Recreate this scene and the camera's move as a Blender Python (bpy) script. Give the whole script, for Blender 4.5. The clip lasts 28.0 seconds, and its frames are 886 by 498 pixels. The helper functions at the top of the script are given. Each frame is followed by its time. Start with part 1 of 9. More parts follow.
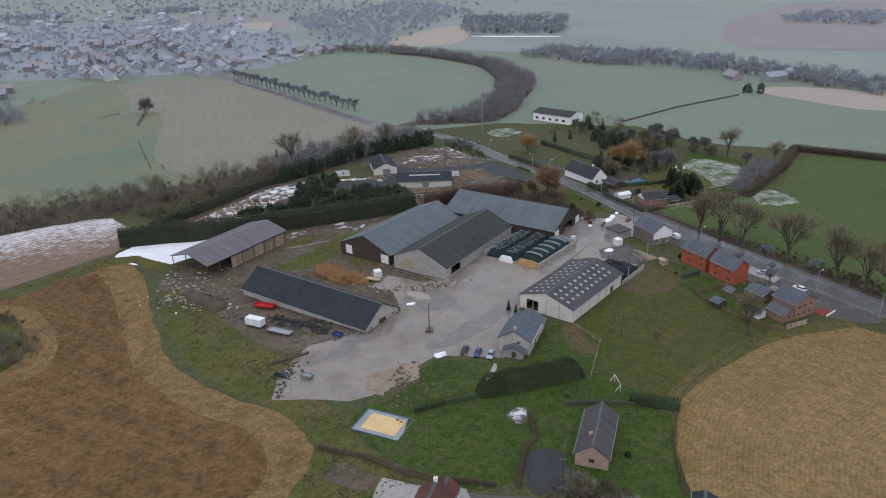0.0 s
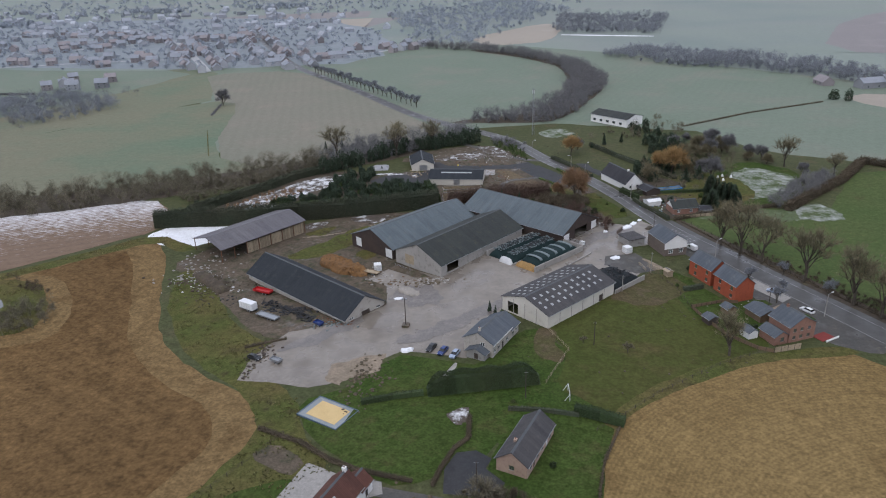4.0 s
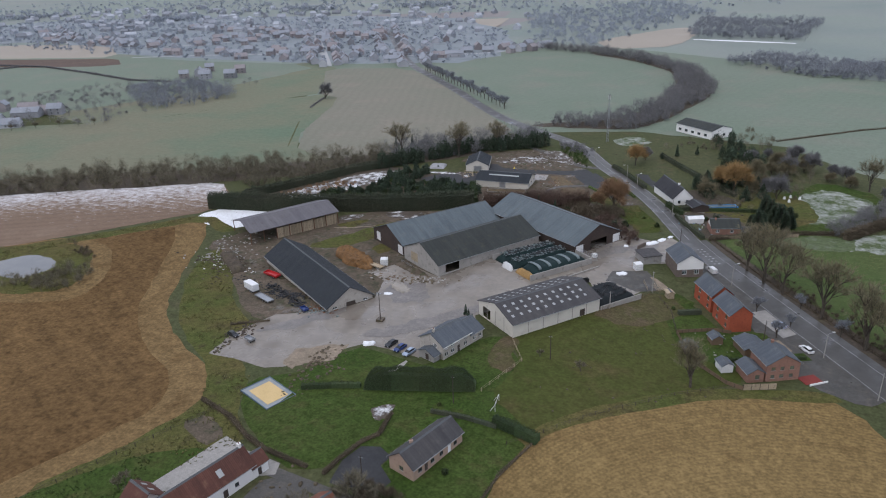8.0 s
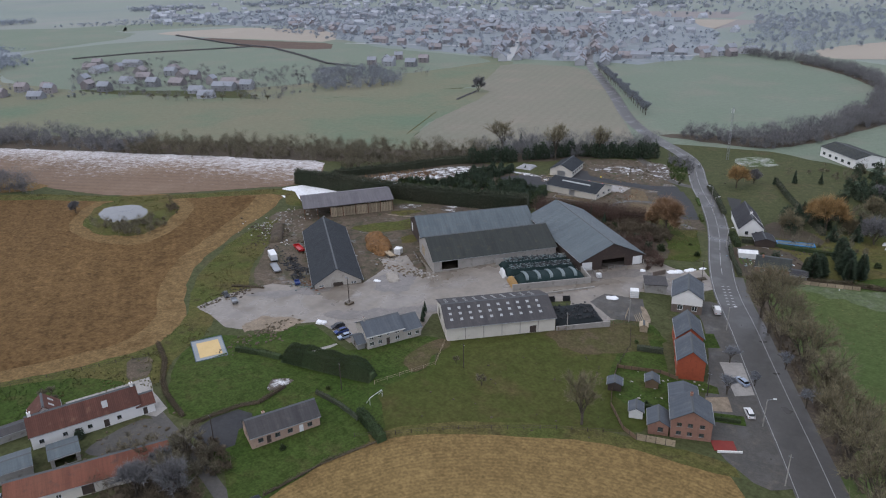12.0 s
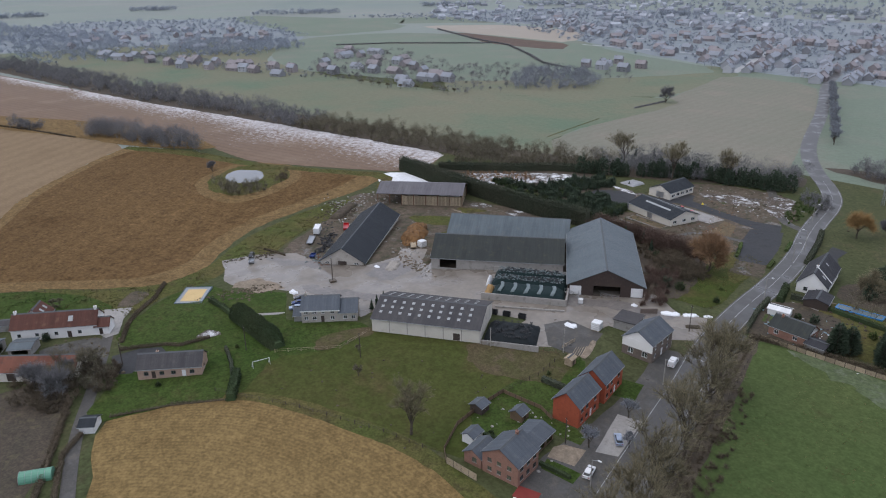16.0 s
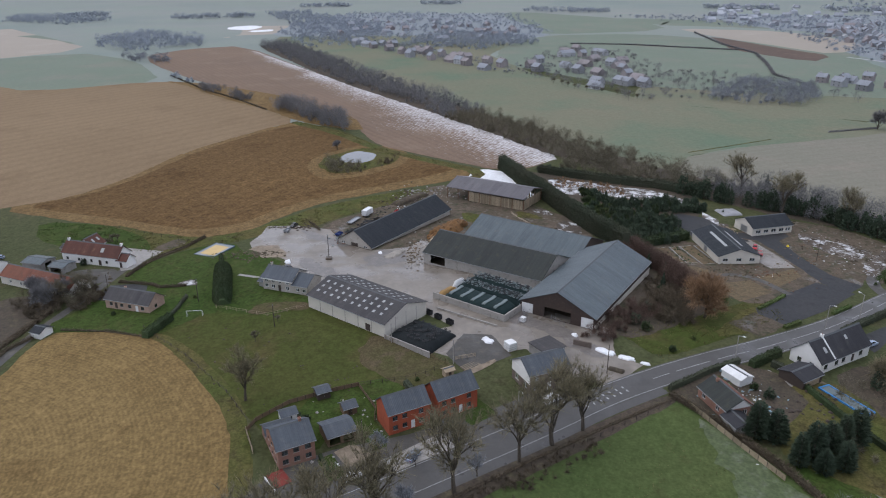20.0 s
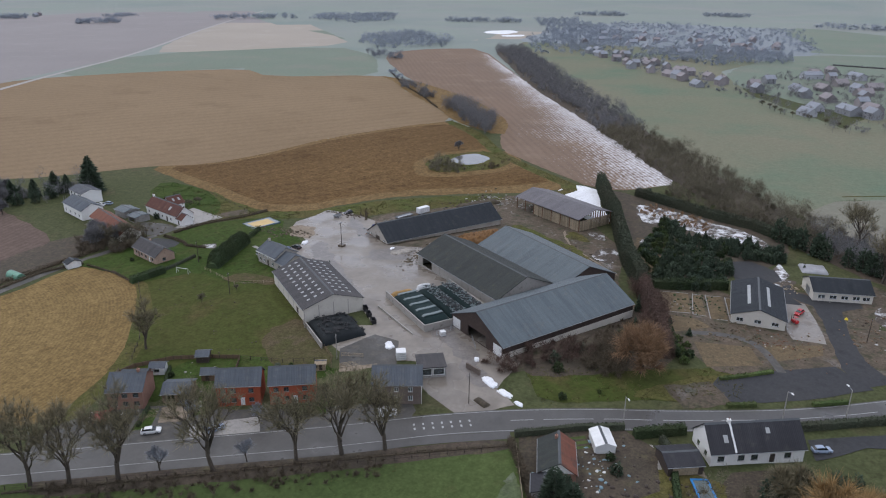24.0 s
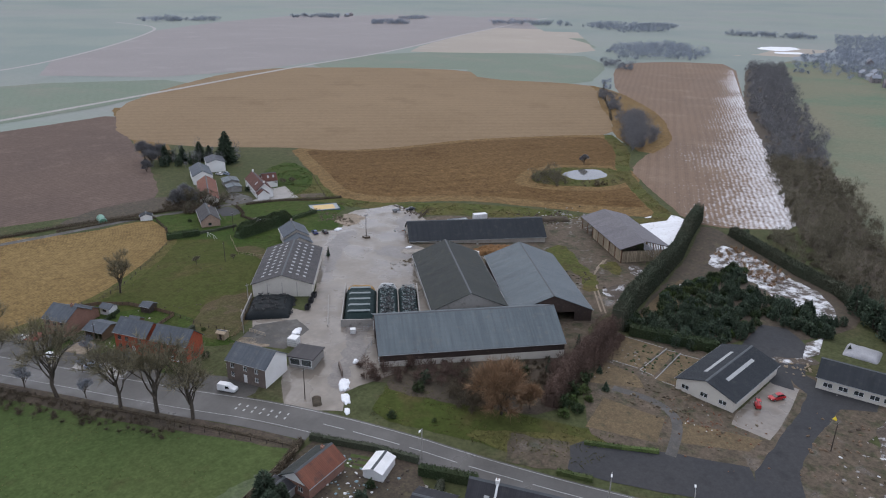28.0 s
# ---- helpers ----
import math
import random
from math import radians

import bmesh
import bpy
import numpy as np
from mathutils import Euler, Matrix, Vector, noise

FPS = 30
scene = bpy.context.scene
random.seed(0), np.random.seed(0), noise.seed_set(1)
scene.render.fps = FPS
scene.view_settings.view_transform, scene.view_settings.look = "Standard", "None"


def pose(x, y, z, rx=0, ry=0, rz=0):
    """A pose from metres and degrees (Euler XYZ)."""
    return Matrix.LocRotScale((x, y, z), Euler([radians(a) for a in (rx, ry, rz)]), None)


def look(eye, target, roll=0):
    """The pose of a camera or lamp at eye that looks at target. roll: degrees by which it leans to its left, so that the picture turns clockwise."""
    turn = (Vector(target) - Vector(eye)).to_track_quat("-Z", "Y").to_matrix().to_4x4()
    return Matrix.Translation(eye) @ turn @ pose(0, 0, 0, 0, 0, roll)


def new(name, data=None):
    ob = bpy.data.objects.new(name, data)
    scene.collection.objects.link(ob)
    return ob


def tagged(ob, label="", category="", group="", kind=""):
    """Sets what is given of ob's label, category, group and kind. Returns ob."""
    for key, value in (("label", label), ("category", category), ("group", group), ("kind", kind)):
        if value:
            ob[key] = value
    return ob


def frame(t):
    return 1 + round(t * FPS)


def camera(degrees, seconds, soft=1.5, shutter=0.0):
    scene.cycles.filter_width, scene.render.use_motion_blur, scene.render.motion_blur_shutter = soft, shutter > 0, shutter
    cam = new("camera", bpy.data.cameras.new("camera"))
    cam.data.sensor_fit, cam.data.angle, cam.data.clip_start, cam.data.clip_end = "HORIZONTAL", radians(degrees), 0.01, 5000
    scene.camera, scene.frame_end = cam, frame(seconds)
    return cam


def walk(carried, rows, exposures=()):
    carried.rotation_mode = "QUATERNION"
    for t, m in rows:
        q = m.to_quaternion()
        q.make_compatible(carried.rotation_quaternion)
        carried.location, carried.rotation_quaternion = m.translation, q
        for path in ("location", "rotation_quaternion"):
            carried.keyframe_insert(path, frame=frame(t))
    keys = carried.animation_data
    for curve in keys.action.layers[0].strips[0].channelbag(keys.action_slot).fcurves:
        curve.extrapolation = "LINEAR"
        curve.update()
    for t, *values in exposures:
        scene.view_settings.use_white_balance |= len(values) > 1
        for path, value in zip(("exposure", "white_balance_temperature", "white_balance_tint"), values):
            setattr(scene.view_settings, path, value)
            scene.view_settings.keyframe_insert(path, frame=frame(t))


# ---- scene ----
cam = camera(63.8, 28.0, 1.1)
METRES, EYE, TILT, LEAN, TURN = 565.2, 106.6, 0.0, 0.0, 0.0
ROWS = [
    (0.0, 0.0, 0.0, 0.0, -0.62, -22.95, 1.47),
    (0.5, 0.0083, -0.0003, -0.0001, 0.49, -22.93, 1.5),
    (1.0, 0.0167, -0.0005, -0.0003, 1.64, -22.9, 1.5),
    (1.5, 0.0249, -0.0003, -0.0004, 2.7, -22.94, 1.56),
    (2.0, 0.0333, -0.0002, -0.0003, 3.81, -22.96, 1.6),
    (2.5, 0.0416, 0.0002, -0.0004, 4.96, -22.91, 1.64),
    (3.0, 0.0501, 0.0008, -0.0004, 6.13, -22.89, 1.7),
    (3.5, 0.0583, 0.0016, -0.0008, 7.27, -22.93, 1.72),
    (5.5, 0.0915, 0.0062, -0.0011, 12.1, -22.65, 1.76),
    (6.0, 0.1005, 0.008, -0.0014, 13.41, -22.58, 1.79),
    (6.5, 0.1131, 0.011, -0.002, 15.19, -22.53, 1.76),
    (7.0, 0.1256, 0.0143, -0.0021, 16.95, -22.53, 1.78),
    (7.5, 0.1397, 0.0183, -0.0022, 18.97, -22.5, 1.81),
    (8.0, 0.1546, 0.0235, -0.0026, 21.17, -22.52, 1.77),
    (8.5, 0.1702, 0.0295, -0.0028, 23.42, -22.46, 1.78),
    (9.0, 0.1849, 0.0358, -0.0029, 25.67, -22.41, 1.74),
    (9.5, 0.2, 0.043, -0.003, 28.02, -22.6, 1.74),
    (10.0, 0.2144, 0.0507, -0.0029, 30.3, -22.68, 1.71),
    (10.5, 0.2293, 0.0591, -0.003, 32.72, -22.58, 1.66),
    (11.0, 0.245, 0.0694, -0.0032, 35.39, -22.56, 1.6),
    (11.5, 0.2616, 0.0814, -0.0034, 38.18, -22.49, 1.52),
    (12.0, 0.2784, 0.0947, -0.0037, 41.2, -22.38, 1.41),
    (12.5, 0.2939, 0.1085, -0.0041, 44.1, -22.27, 1.36),
    (14.5, 0.35, 0.1736, -0.0067, 56.15, -21.96, 1.11),
    (15.0, 0.3621, 0.1925, -0.0071, 59.28, -21.95, 0.97),
    (15.5, 0.3724, 0.2104, -0.0076, 62.14, -21.88, 0.89),
    (16.0, 0.3818, 0.2293, -0.0081, 65.08, -21.86, 0.79),
    (16.5, 0.39, 0.2483, -0.0086, 67.88, -21.9, 0.72),
    (17.0, 0.3976, 0.268, -0.0091, 70.78, -21.88, 0.67),
    (17.5, 0.4042, 0.288, -0.0096, 73.64, -21.91, 0.61),
    (18.0, 0.4096, 0.3079, -0.0099, 76.42, -21.95, 0.57),
    (18.5, 0.4146, 0.3307, -0.0101, 79.55, -21.94, 0.52),
    (19.0, 0.4185, 0.3559, -0.0104, 82.94, -21.87, 0.43),
    (19.5, 0.4207, 0.3787, -0.0107, 86.01, -21.79, 0.38),
    (20.0, 0.4214, 0.3994, -0.0109, 88.78, -21.74, 0.31),
    (20.5, 0.4211, 0.421, -0.0112, 91.71, -21.67, 0.22),
    (21.0, 0.4197, 0.4416, -0.0115, 94.5, -21.59, 0.18),
    (21.5, 0.4172, 0.4621, -0.0117, 97.29, -21.55, 0.1),
    (22.0, 0.4135, 0.4827, -0.012, 100.12, -21.54, 0.0),
    (22.5, 0.4081, 0.5063, -0.0122, 103.36, -21.43, -0.16),
    (24.5, 0.3747, 0.5878, -0.0156, 115.32, -21.05, -0.49),
    (25.0, 0.3638, 0.6076, -0.0158, 118.36, -20.99, -0.58),
    (25.5, 0.3518, 0.6265, -0.0162, 121.39, -20.92, -0.67),
    (26.0, 0.3391, 0.6446, -0.0167, 124.39, -20.87, -0.72),
    (26.5, 0.3262, 0.661, -0.017, 127.23, -20.82, -0.79),
    (27.0, 0.3108, 0.6783, -0.0173, 130.38, -20.79, -0.88),
    (27.5, 0.2947, 0.6944, -0.0177, 133.46, -20.78, -0.97),
    (28.0, 0.2784, 0.7091, -0.0177, 136.48, -20.76, -1.06),
]
walk(cam, [(t, pose(0, 0, EYE, TILT, LEAN, TURN) @ pose(METRES * x, METRES * y, METRES * z, 90 + pitch, roll, yaw)) for t, x, y, z, yaw, pitch, roll in ROWS],
     exposures=[(0.0, 0.0), (28.0, 0.0)])

# ---- sky and sun: an even winter overcast ----
world = bpy.data.worlds.new("overcast_sky")
scene.world = world
world.use_nodes = True
wn = world.node_tree
sky = wn.nodes.new("ShaderNodeTexSky")
sky.sky_type = "NISHITA"
sky.sun_disc = False
sky.sun_elevation, sky.sun_rotation = radians(58), radians(200)
sky.air_density, sky.dust_density, sky.ozone_density = 1.0, 3.0, 1.5
cloud = wn.nodes.new("ShaderNodeMix")  # the cloud deck hides most of the blue
cloud.data_type = "RGBA"
cloud.inputs[0].default_value = 0.7
cloud.inputs[7].default_value = (8.75, 9.35, 11.4, 1)
wn.links.new(sky.outputs[0], cloud.inputs[6])
wn.links.new(cloud.outputs[2], wn.nodes["Background"].inputs[0])
wn.nodes["Background"].inputs[1].default_value = 0.131
sun = new("sun", bpy.data.lights.new("sun", "SUN"))
sun.data.energy, sun.data.angle, sun.data.color = 0.6, radians(70), (1.0, 0.98, 0.95)
sun.matrix_world = look((-50, -140, 240), (0, 0, 0))


# ---- materials ----
def mixrgb(nt, fac, a, b, mode="MIX"):
    n = nt.nodes.new("ShaderNodeMix")
    n.data_type, n.blend_type = "RGBA", mode
    for i, v in ((0, fac), (6, a), (7, b)):
        if isinstance(v, bpy.types.NodeSocket):
            nt.links.new(v, n.inputs[i])
        elif isinstance(v, (int, float)):
            n.inputs[i].default_value = v
        else:
            n.inputs[i].default_value = (*v, 1)
    return n.outputs[2]


def ramp(nt, value, lo, hi):
    n = nt.nodes.new("ShaderNodeMapRange")
    n.inputs[1].default_value, n.inputs[2].default_value = lo, hi
    nt.links.new(value, n.inputs[0])
    return n.outputs[0]


def maths(nt, op, a, b):
    n = nt.nodes.new("ShaderNodeMath")
    n.operation = op
    for i, v in enumerate((a, b)):
        if isinstance(v, bpy.types.NodeSocket):
            nt.links.new(v, n.inputs[i])
        else:
            n.inputs[i].default_value = v
    return n.outputs[0]


def noisy(nt, where, scale, detail=4, rough=0.6):
    n = nt.nodes.new("ShaderNodeTexNoise")
    n.inputs["Scale"].default_value, n.inputs["Detail"].default_value, n.inputs["Roughness"].default_value = scale, detail, rough
    nt.links.new(where, n.inputs["Vector"])
    return n.outputs[0]


def waves(nt, where, degrees, scale, wobble=2.0):
    m = nt.nodes.new("ShaderNodeMapping")
    m.inputs["Rotation"].default_value = (0, 0, radians(degrees))
    nt.links.new(where, m.inputs["Vector"])
    w = nt.nodes.new("ShaderNodeTexWave")
    w.inputs["Scale"].default_value, w.inputs["Distortion"].default_value, w.inputs["Detail"].default_value, w.inputs["Detail Scale"].default_value = scale, wobble, 2, 0.6
    nt.links.new(m.outputs[0], w.inputs["Vector"])
    return w.outputs["Fac"]


def surf(name, base, alt, third=None, scales=(0.03, 0.4, 4.0), third_at=(0.55, 0.7), grain=0.35, stripes=(), rings=None, rough=0.9, spec=0.35,
         bump=0.3, local=False, vary=0.0, metal=0.0, wet=None, sheen=0.0):
    """A worn surface: two tints in large patches, a third in smaller ones, fine grain, optional stripes (degrees, scale, share)."""
    mat = bpy.data.materials.new(name)
    mat.use_nodes = True
    nt = mat.node_tree
    b = nt.nodes["Principled BSDF"]
    if local:
        where = nt.nodes.new("ShaderNodeTexCoord").outputs["Object"]
    else:
        where = nt.nodes.new("ShaderNodeNewGeometry").outputs["Position"]
    big, mid, fine = (noisy(nt, where, s) for s in scales)
    col = mixrgb(nt, ramp(nt, big, 0.35, 0.65), base, alt)
    if third:
        col = mixrgb(nt, ramp(nt, mid, *third_at), col, third)
    for degrees, scale, share in stripes:
        w = waves(nt, where, degrees, scale)
        col = mixrgb(nt, ramp(nt, w, 0.3, 0.9), col, mixrgb(nt, 1.0, col, (1 - share,) * 3, "MULTIPLY"))
    if rings:  # rows drilled round a bend: centre, then (spacing, share) pairs
        off = nt.nodes.new("ShaderNodeVectorMath")
        off.operation = "DISTANCE"
        off.inputs[1].default_value = (*rings[0], 0)
        nt.links.new(where, off.inputs[0])
        away = maths(nt, "ADD", off.outputs["Value"], maths(nt, "MULTIPLY", noisy(nt, where, 0.03, 2), 3.0))
        for gap, share in rings[1:]:
            w = maths(nt, "PINGPONG", away, gap / 2)
            broken = maths(nt, "ADD", maths(nt, "DIVIDE", w, gap / 2), maths(nt, "MULTIPLY", maths(nt, "SUBTRACT", noisy(nt, where, 0.7, 4, 0.7), 0.5), 1.4))
            col = mixrgb(nt, ramp(nt, broken, 0.25, 0.85), mixrgb(nt, 1.0, col, (1 - share,) * 3, "MULTIPLY"), mixrgb(nt, 1.0, col, (1 + share,) * 3, "MULTIPLY"))
    if not local:  # clods, tufts and scuffs between the patches and the grain
        tuft = ramp(nt, noisy(nt, where, scales[2] * 0.33, 3, 0.7), 0.3, 0.7)
        col = mixrgb(nt, tuft, mixrgb(nt, 1.0, col, (1 - 0.6 * grain,) * 3, "MULTIPLY"), mixrgb(nt, 1.0, col, (1 + 0.6 * grain,) * 3, "MULTIPLY"))
    shade = ramp(nt, fine, 0.2, 0.8)
    col = mixrgb(nt, shade, mixrgb(nt, 1.0, col, (1 - grain,) * 3, "MULTIPLY"), mixrgb(nt, 1.0, col, (1 + grain,) * 3, "MULTIPLY"))
    if vary:
        info = nt.nodes.new("ShaderNodeObjectInfo").outputs["Random"]
        col = mixrgb(nt, info, mixrgb(nt, 1.0, col, (1 - vary,) * 3, "MULTIPLY"), mixrgb(nt, 1.0, col, (1 + vary,) * 3, "MULTIPLY"))
    nt.links.new(col, b.inputs["Base Color"])
    b.inputs["Roughness"].default_value, b.inputs["Specular IOR Level"].default_value, b.inputs["Metallic"].default_value = rough, spec, metal
    if sheen:
        b.inputs["Sheen Weight"].default_value = sheen
        b.inputs["Sheen Roughness"].default_value = 0.6
    if wet:
        pool = ramp(nt, noisy(nt, where, wet[0], 3), wet[1], wet[2])
        r = nt.nodes.new("ShaderNodeMapRange")
        r.inputs[3].default_value, r.inputs[4].default_value = rough, 0.08
        nt.links.new(pool, r.inputs[0])
        nt.links.new(r.outputs[0], b.inputs["Roughness"])
    if bump:
        bp = nt.nodes.new("ShaderNodeBump")
        bp.inputs["Strength"].default_value, bp.inputs["Distance"].default_value = bump, 0.12
        nt.links.new(fine, bp.inputs["Height"])
        nt.links.new(bp.outputs[0], b.inputs["Normal"])
    return mat


def sheeted(name, base, alt, third=None, pitch=1.05, rough=0.75, spec=0.22, moss=(0.55, 0.72)):
    """Corrugated or tiled roofing: ribs down the slope, courses across it, streaks and lichen."""
    mat = surf(name, base, alt, third, scales=(0.09, 0.5, 5.0), third_at=moss, grain=0.16, rough=rough, spec=spec, bump=0, local=True)
    nt = mat.node_tree
    b = nt.nodes["Principled BSDF"]
    where = nt.nodes.new("ShaderNodeTexCoord").outputs["Object"]
    ribs = waves(nt, where, 0, 0.314 / pitch * 5, 0)
    col = b.inputs["Base Color"].links[0].from_socket
    sheets = waves(nt, where, 0, 0.314 / 2.2, 0)
    courses = waves(nt, where, 90, 0.314 / 1.6, 0)
    col = mixrgb(nt, ramp(nt, sheets, 0.9, 1.0), col, mixrgb(nt, 1.0, col, (0.96,) * 3, "MULTIPLY"))
    col = mixrgb(nt, ramp(nt, courses, 0.93, 1.0), col, mixrgb(nt, 1.0, col, (0.95,) * 3, "MULTIPLY"))
    nt.links.new(col, b.inputs["Base Color"])
    bp = nt.nodes.new("ShaderNodeBump")
    bp.inputs["Strength"].default_value, bp.inputs["Distance"].default_value = 0.35, 0.05
    nt.links.new(ribs, bp.inputs["Height"])
    nt.links.new(bp.outputs[0], b.inputs["Normal"])
    return mat


def plain(name, col, rough=0.6, metal=0.0, spec=0.4, scale=1.5, grain=0.15):
    return surf(name, col, tuple(c * 0.85 for c in col), scales=(scale * 0.3, scale, scale * 6), grain=grain, rough=rough, spec=spec, metal=metal, bump=0, local=True)


M = {}
M["pasture"] = surf("pasture", (0.058, 0.068, 0.029), (0.070, 0.073, 0.034), (0.082, 0.074, 0.040), scales=(0.014, 0.07, 1.1), grain=0.36, spec=0.06, rough=0.8)
M["lawn"] = surf("lawn", (0.037, 0.062, 0.014), (0.049, 0.067, 0.018), (0.068, 0.068, 0.025), scales=(0.05, 0.16, 1.6), grain=0.45, third_at=(0.54, 0.76), spec=0.06)
M["paddock"] = surf("paddock", (0.049, 0.064, 0.016), (0.064, 0.067, 0.021), (0.088, 0.068, 0.031), scales=(0.022, 0.06, 1.2), grain=0.3, third_at=(0.54, 0.74), spec=0.06)
M["rough_grass"] = surf("rough_grass", (0.067, 0.078, 0.023), (0.102, 0.084, 0.033), (0.054, 0.048, 0.023), scales=(0.05, 0.2, 2.0), grain=0.45, third_at=(0.54, 0.74), spec=0.06)
# haze over the middle distance is put into this green
M["haze_green"] = surf("haze_green", (0.146, 0.180, 0.132), (0.162, 0.190, 0.144), (0.186, 0.189, 0.148), scales=(0.008, 0.02, 0.8), grain=0.12, stripes=((20, 0.05, 0.02),), rough=0.7, spec=0.06, third_at=(0.5, 0.72))
# distance haze is painted in: far grass made paler and bluer
M["far_green"] = surf("haze_tinted_grass", (0.180, 0.216, 0.192), (0.238, 0.242, 0.218), (0.206, 0.236, 0.202), scales=(0.0022, 0.0045, 0.5), grain=0.08, rough=0.75, spec=0.1, third_at=(0.46, 0.6))
M["meadow"] = surf("meadow", (0.060, 0.088, 0.029), (0.074, 0.094, 0.034), (0.066, 0.068, 0.028), scales=(0.022, 0.12, 1.4), grain=0.28, third_at=(0.58, 0.78), spec=0.06)
# pasture and crop beyond the stream: haze lightens and blues both tints
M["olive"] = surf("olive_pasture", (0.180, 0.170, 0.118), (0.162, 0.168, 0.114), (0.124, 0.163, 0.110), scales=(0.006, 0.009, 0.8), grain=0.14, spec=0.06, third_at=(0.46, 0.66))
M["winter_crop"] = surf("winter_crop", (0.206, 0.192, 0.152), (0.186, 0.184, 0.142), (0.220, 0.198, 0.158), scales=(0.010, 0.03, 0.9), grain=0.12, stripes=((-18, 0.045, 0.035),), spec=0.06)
M["stubble"] = surf("stubble", (0.192, 0.132, 0.056), (0.166, 0.112, 0.046), (0.142, 0.094, 0.039), scales=(0.012, 0.05, 1.4), grain=0.38, rings=((125, 100), (5.6, 0.02), (1.1, 0.06)), bump=0.5, spec=0.06)
M["brown_stubble"] = surf("brown_stubble", (0.138, 0.084, 0.036), (0.110, 0.066, 0.028), (0.090, 0.052, 0.021), scales=(0.010, 0.035, 0.9), grain=0.46, stripes=((-62, 0.028, 0.07), (-62, 0.11, 0.05)), bump=0.5, spec=0.06)
M["pale_stubble"] = surf("pale_stubble", (0.240, 0.172, 0.104), (0.214, 0.152, 0.091), (0.196, 0.138, 0.082), scales=(0.006, 0.02, 0.9), grain=0.15, stripes=((-54, 0.028, 0.07), (-54, 0.16, 0.06)), spec=0.06)
M["headland"] = surf("headland", (0.172, 0.115, 0.053), (0.148, 0.096, 0.043), (0.118, 0.075, 0.033), scales=(0.03, 0.1, 1.2), grain=0.44, spec=0.06)
M["ploughed"] = surf("ploughed", (0.135, 0.098, 0.078), (0.115, 0.085, 0.070), (0.150, 0.110, 0.088), scales=(0.012, 0.06, 1.0), grain=0.2, stripes=((80, 0.12, 0.10),), spec=0.06)
M["wet_plough"] = surf("wet_plough", (0.178, 0.116, 0.074), (0.152, 0.100, 0.064), (0.196, 0.134, 0.090), scales=(0.008, 0.03, 0.9), grain=0.16, stripes=((60, 0.06, 0.10), (60, 0.25, 0.06)))
M["mud"] = surf("mud", (0.112, 0.086, 0.062), (0.082, 0.066, 0.046), (0.056, 0.054, 0.030), scales=(0.09, 0.28, 1.6), grain=0.42, wet=(0.12, 0.58, 0.7), bump=0.4, spec=0.2, third_at=(0.5, 0.66))
M["sandy"] = surf("sandy", (0.240, 0.190, 0.138), (0.200, 0.160, 0.115), (0.140, 0.110, 0.080), scales=(0.15, 0.5, 2.0), grain=0.35)
M["yard"] = surf("yard_concrete", (0.224, 0.196, 0.162), (0.186, 0.162, 0.134), (0.140, 0.118, 0.094), scales=(0.035, 0.1, 0.8), grain=0.17, rough=0.5, wet=(0.07, 0.46, 0.64), bump=0.03, third_at=(0.5, 0.7))
M["asphalt"] = surf("asphalt", (0.068, 0.064, 0.058), (0.060, 0.056, 0.051), (0.050, 0.047, 0.043), scales=(0.04, 0.12, 3.0), grain=0.14, rough=0.5, spec=0.42, wet=(0.1, 0.5, 0.8), bump=0.03)
M["lane"] = surf("lane_asphalt", (0.081, 0.075, 0.067), (0.066, 0.063, 0.057), (0.101, 0.090, 0.074), scales=(0.08, 0.4, 3.0), grain=0.22, rough=0.7, spec=0.25, wet=(0.15, 0.52, 0.75), bump=0.05)
M["dark_pad"] = surf("dark_wet_gravel", (0.035, 0.036, 0.038), (0.044, 0.043, 0.043), (0.027, 0.028, 0.029), scales=(0.05, 0.2, 2.0), grain=0.2, rough=0.7, spec=0.2, bump=0.05)
M["paving"] = surf("pale_paving", (0.300, 0.282, 0.256), (0.262, 0.246, 0.224), (0.215, 0.200, 0.182), scales=(0.15, 0.6, 4), grain=0.18, rough=0.7, bump=0.05)
M["rime"] = surf("rime_on_turf", (0.082, 0.106, 0.050), (0.096, 0.116, 0.062), (0.130, 0.144, 0.100), scales=(0.08, 0.3, 1.4), grain=0.3, third_at=(0.52, 0.72), spec=0.06)
M["litter"] = surf("leaf_litter", (0.070, 0.052, 0.036), (0.055, 0.045, 0.030), (0.085, 0.072, 0.040), scales=(0.05, 0.3, 2.0), grain=0.45)
# far soil and straw, lightened and greyed in colour for distance haze
M["ploughed_far"] = surf("haze_tinted_plough", (0.205, 0.184, 0.174), (0.188, 0.168, 0.160), (0.222, 0.200, 0.188), scales=(0.006, 0.02, 0.6), grain=0.08, rough=0.75)
M["stubble_far"] = surf("haze_tinted_stubble", (0.300, 0.258, 0.204), (0.276, 0.238, 0.190), (0.318, 0.276, 0.222), scales=(0.006, 0.02, 0.6), grain=0.08, rough=0.75)
M["bed"] = surf("planting_bed", (0.132, 0.095, 0.050), (0.104, 0.075, 0.040), (0.072, 0.060, 0.032), scales=(0.15, 0.4, 2.5), grain=0.42)
M["damp"] = surf("damp_concrete", (0.160, 0.142, 0.126), (0.135, 0.120, 0.106), (0.190, 0.168, 0.148), scales=(0.08, 0.3, 1.5), grain=0.3, rough=0.4, bump=0.03)
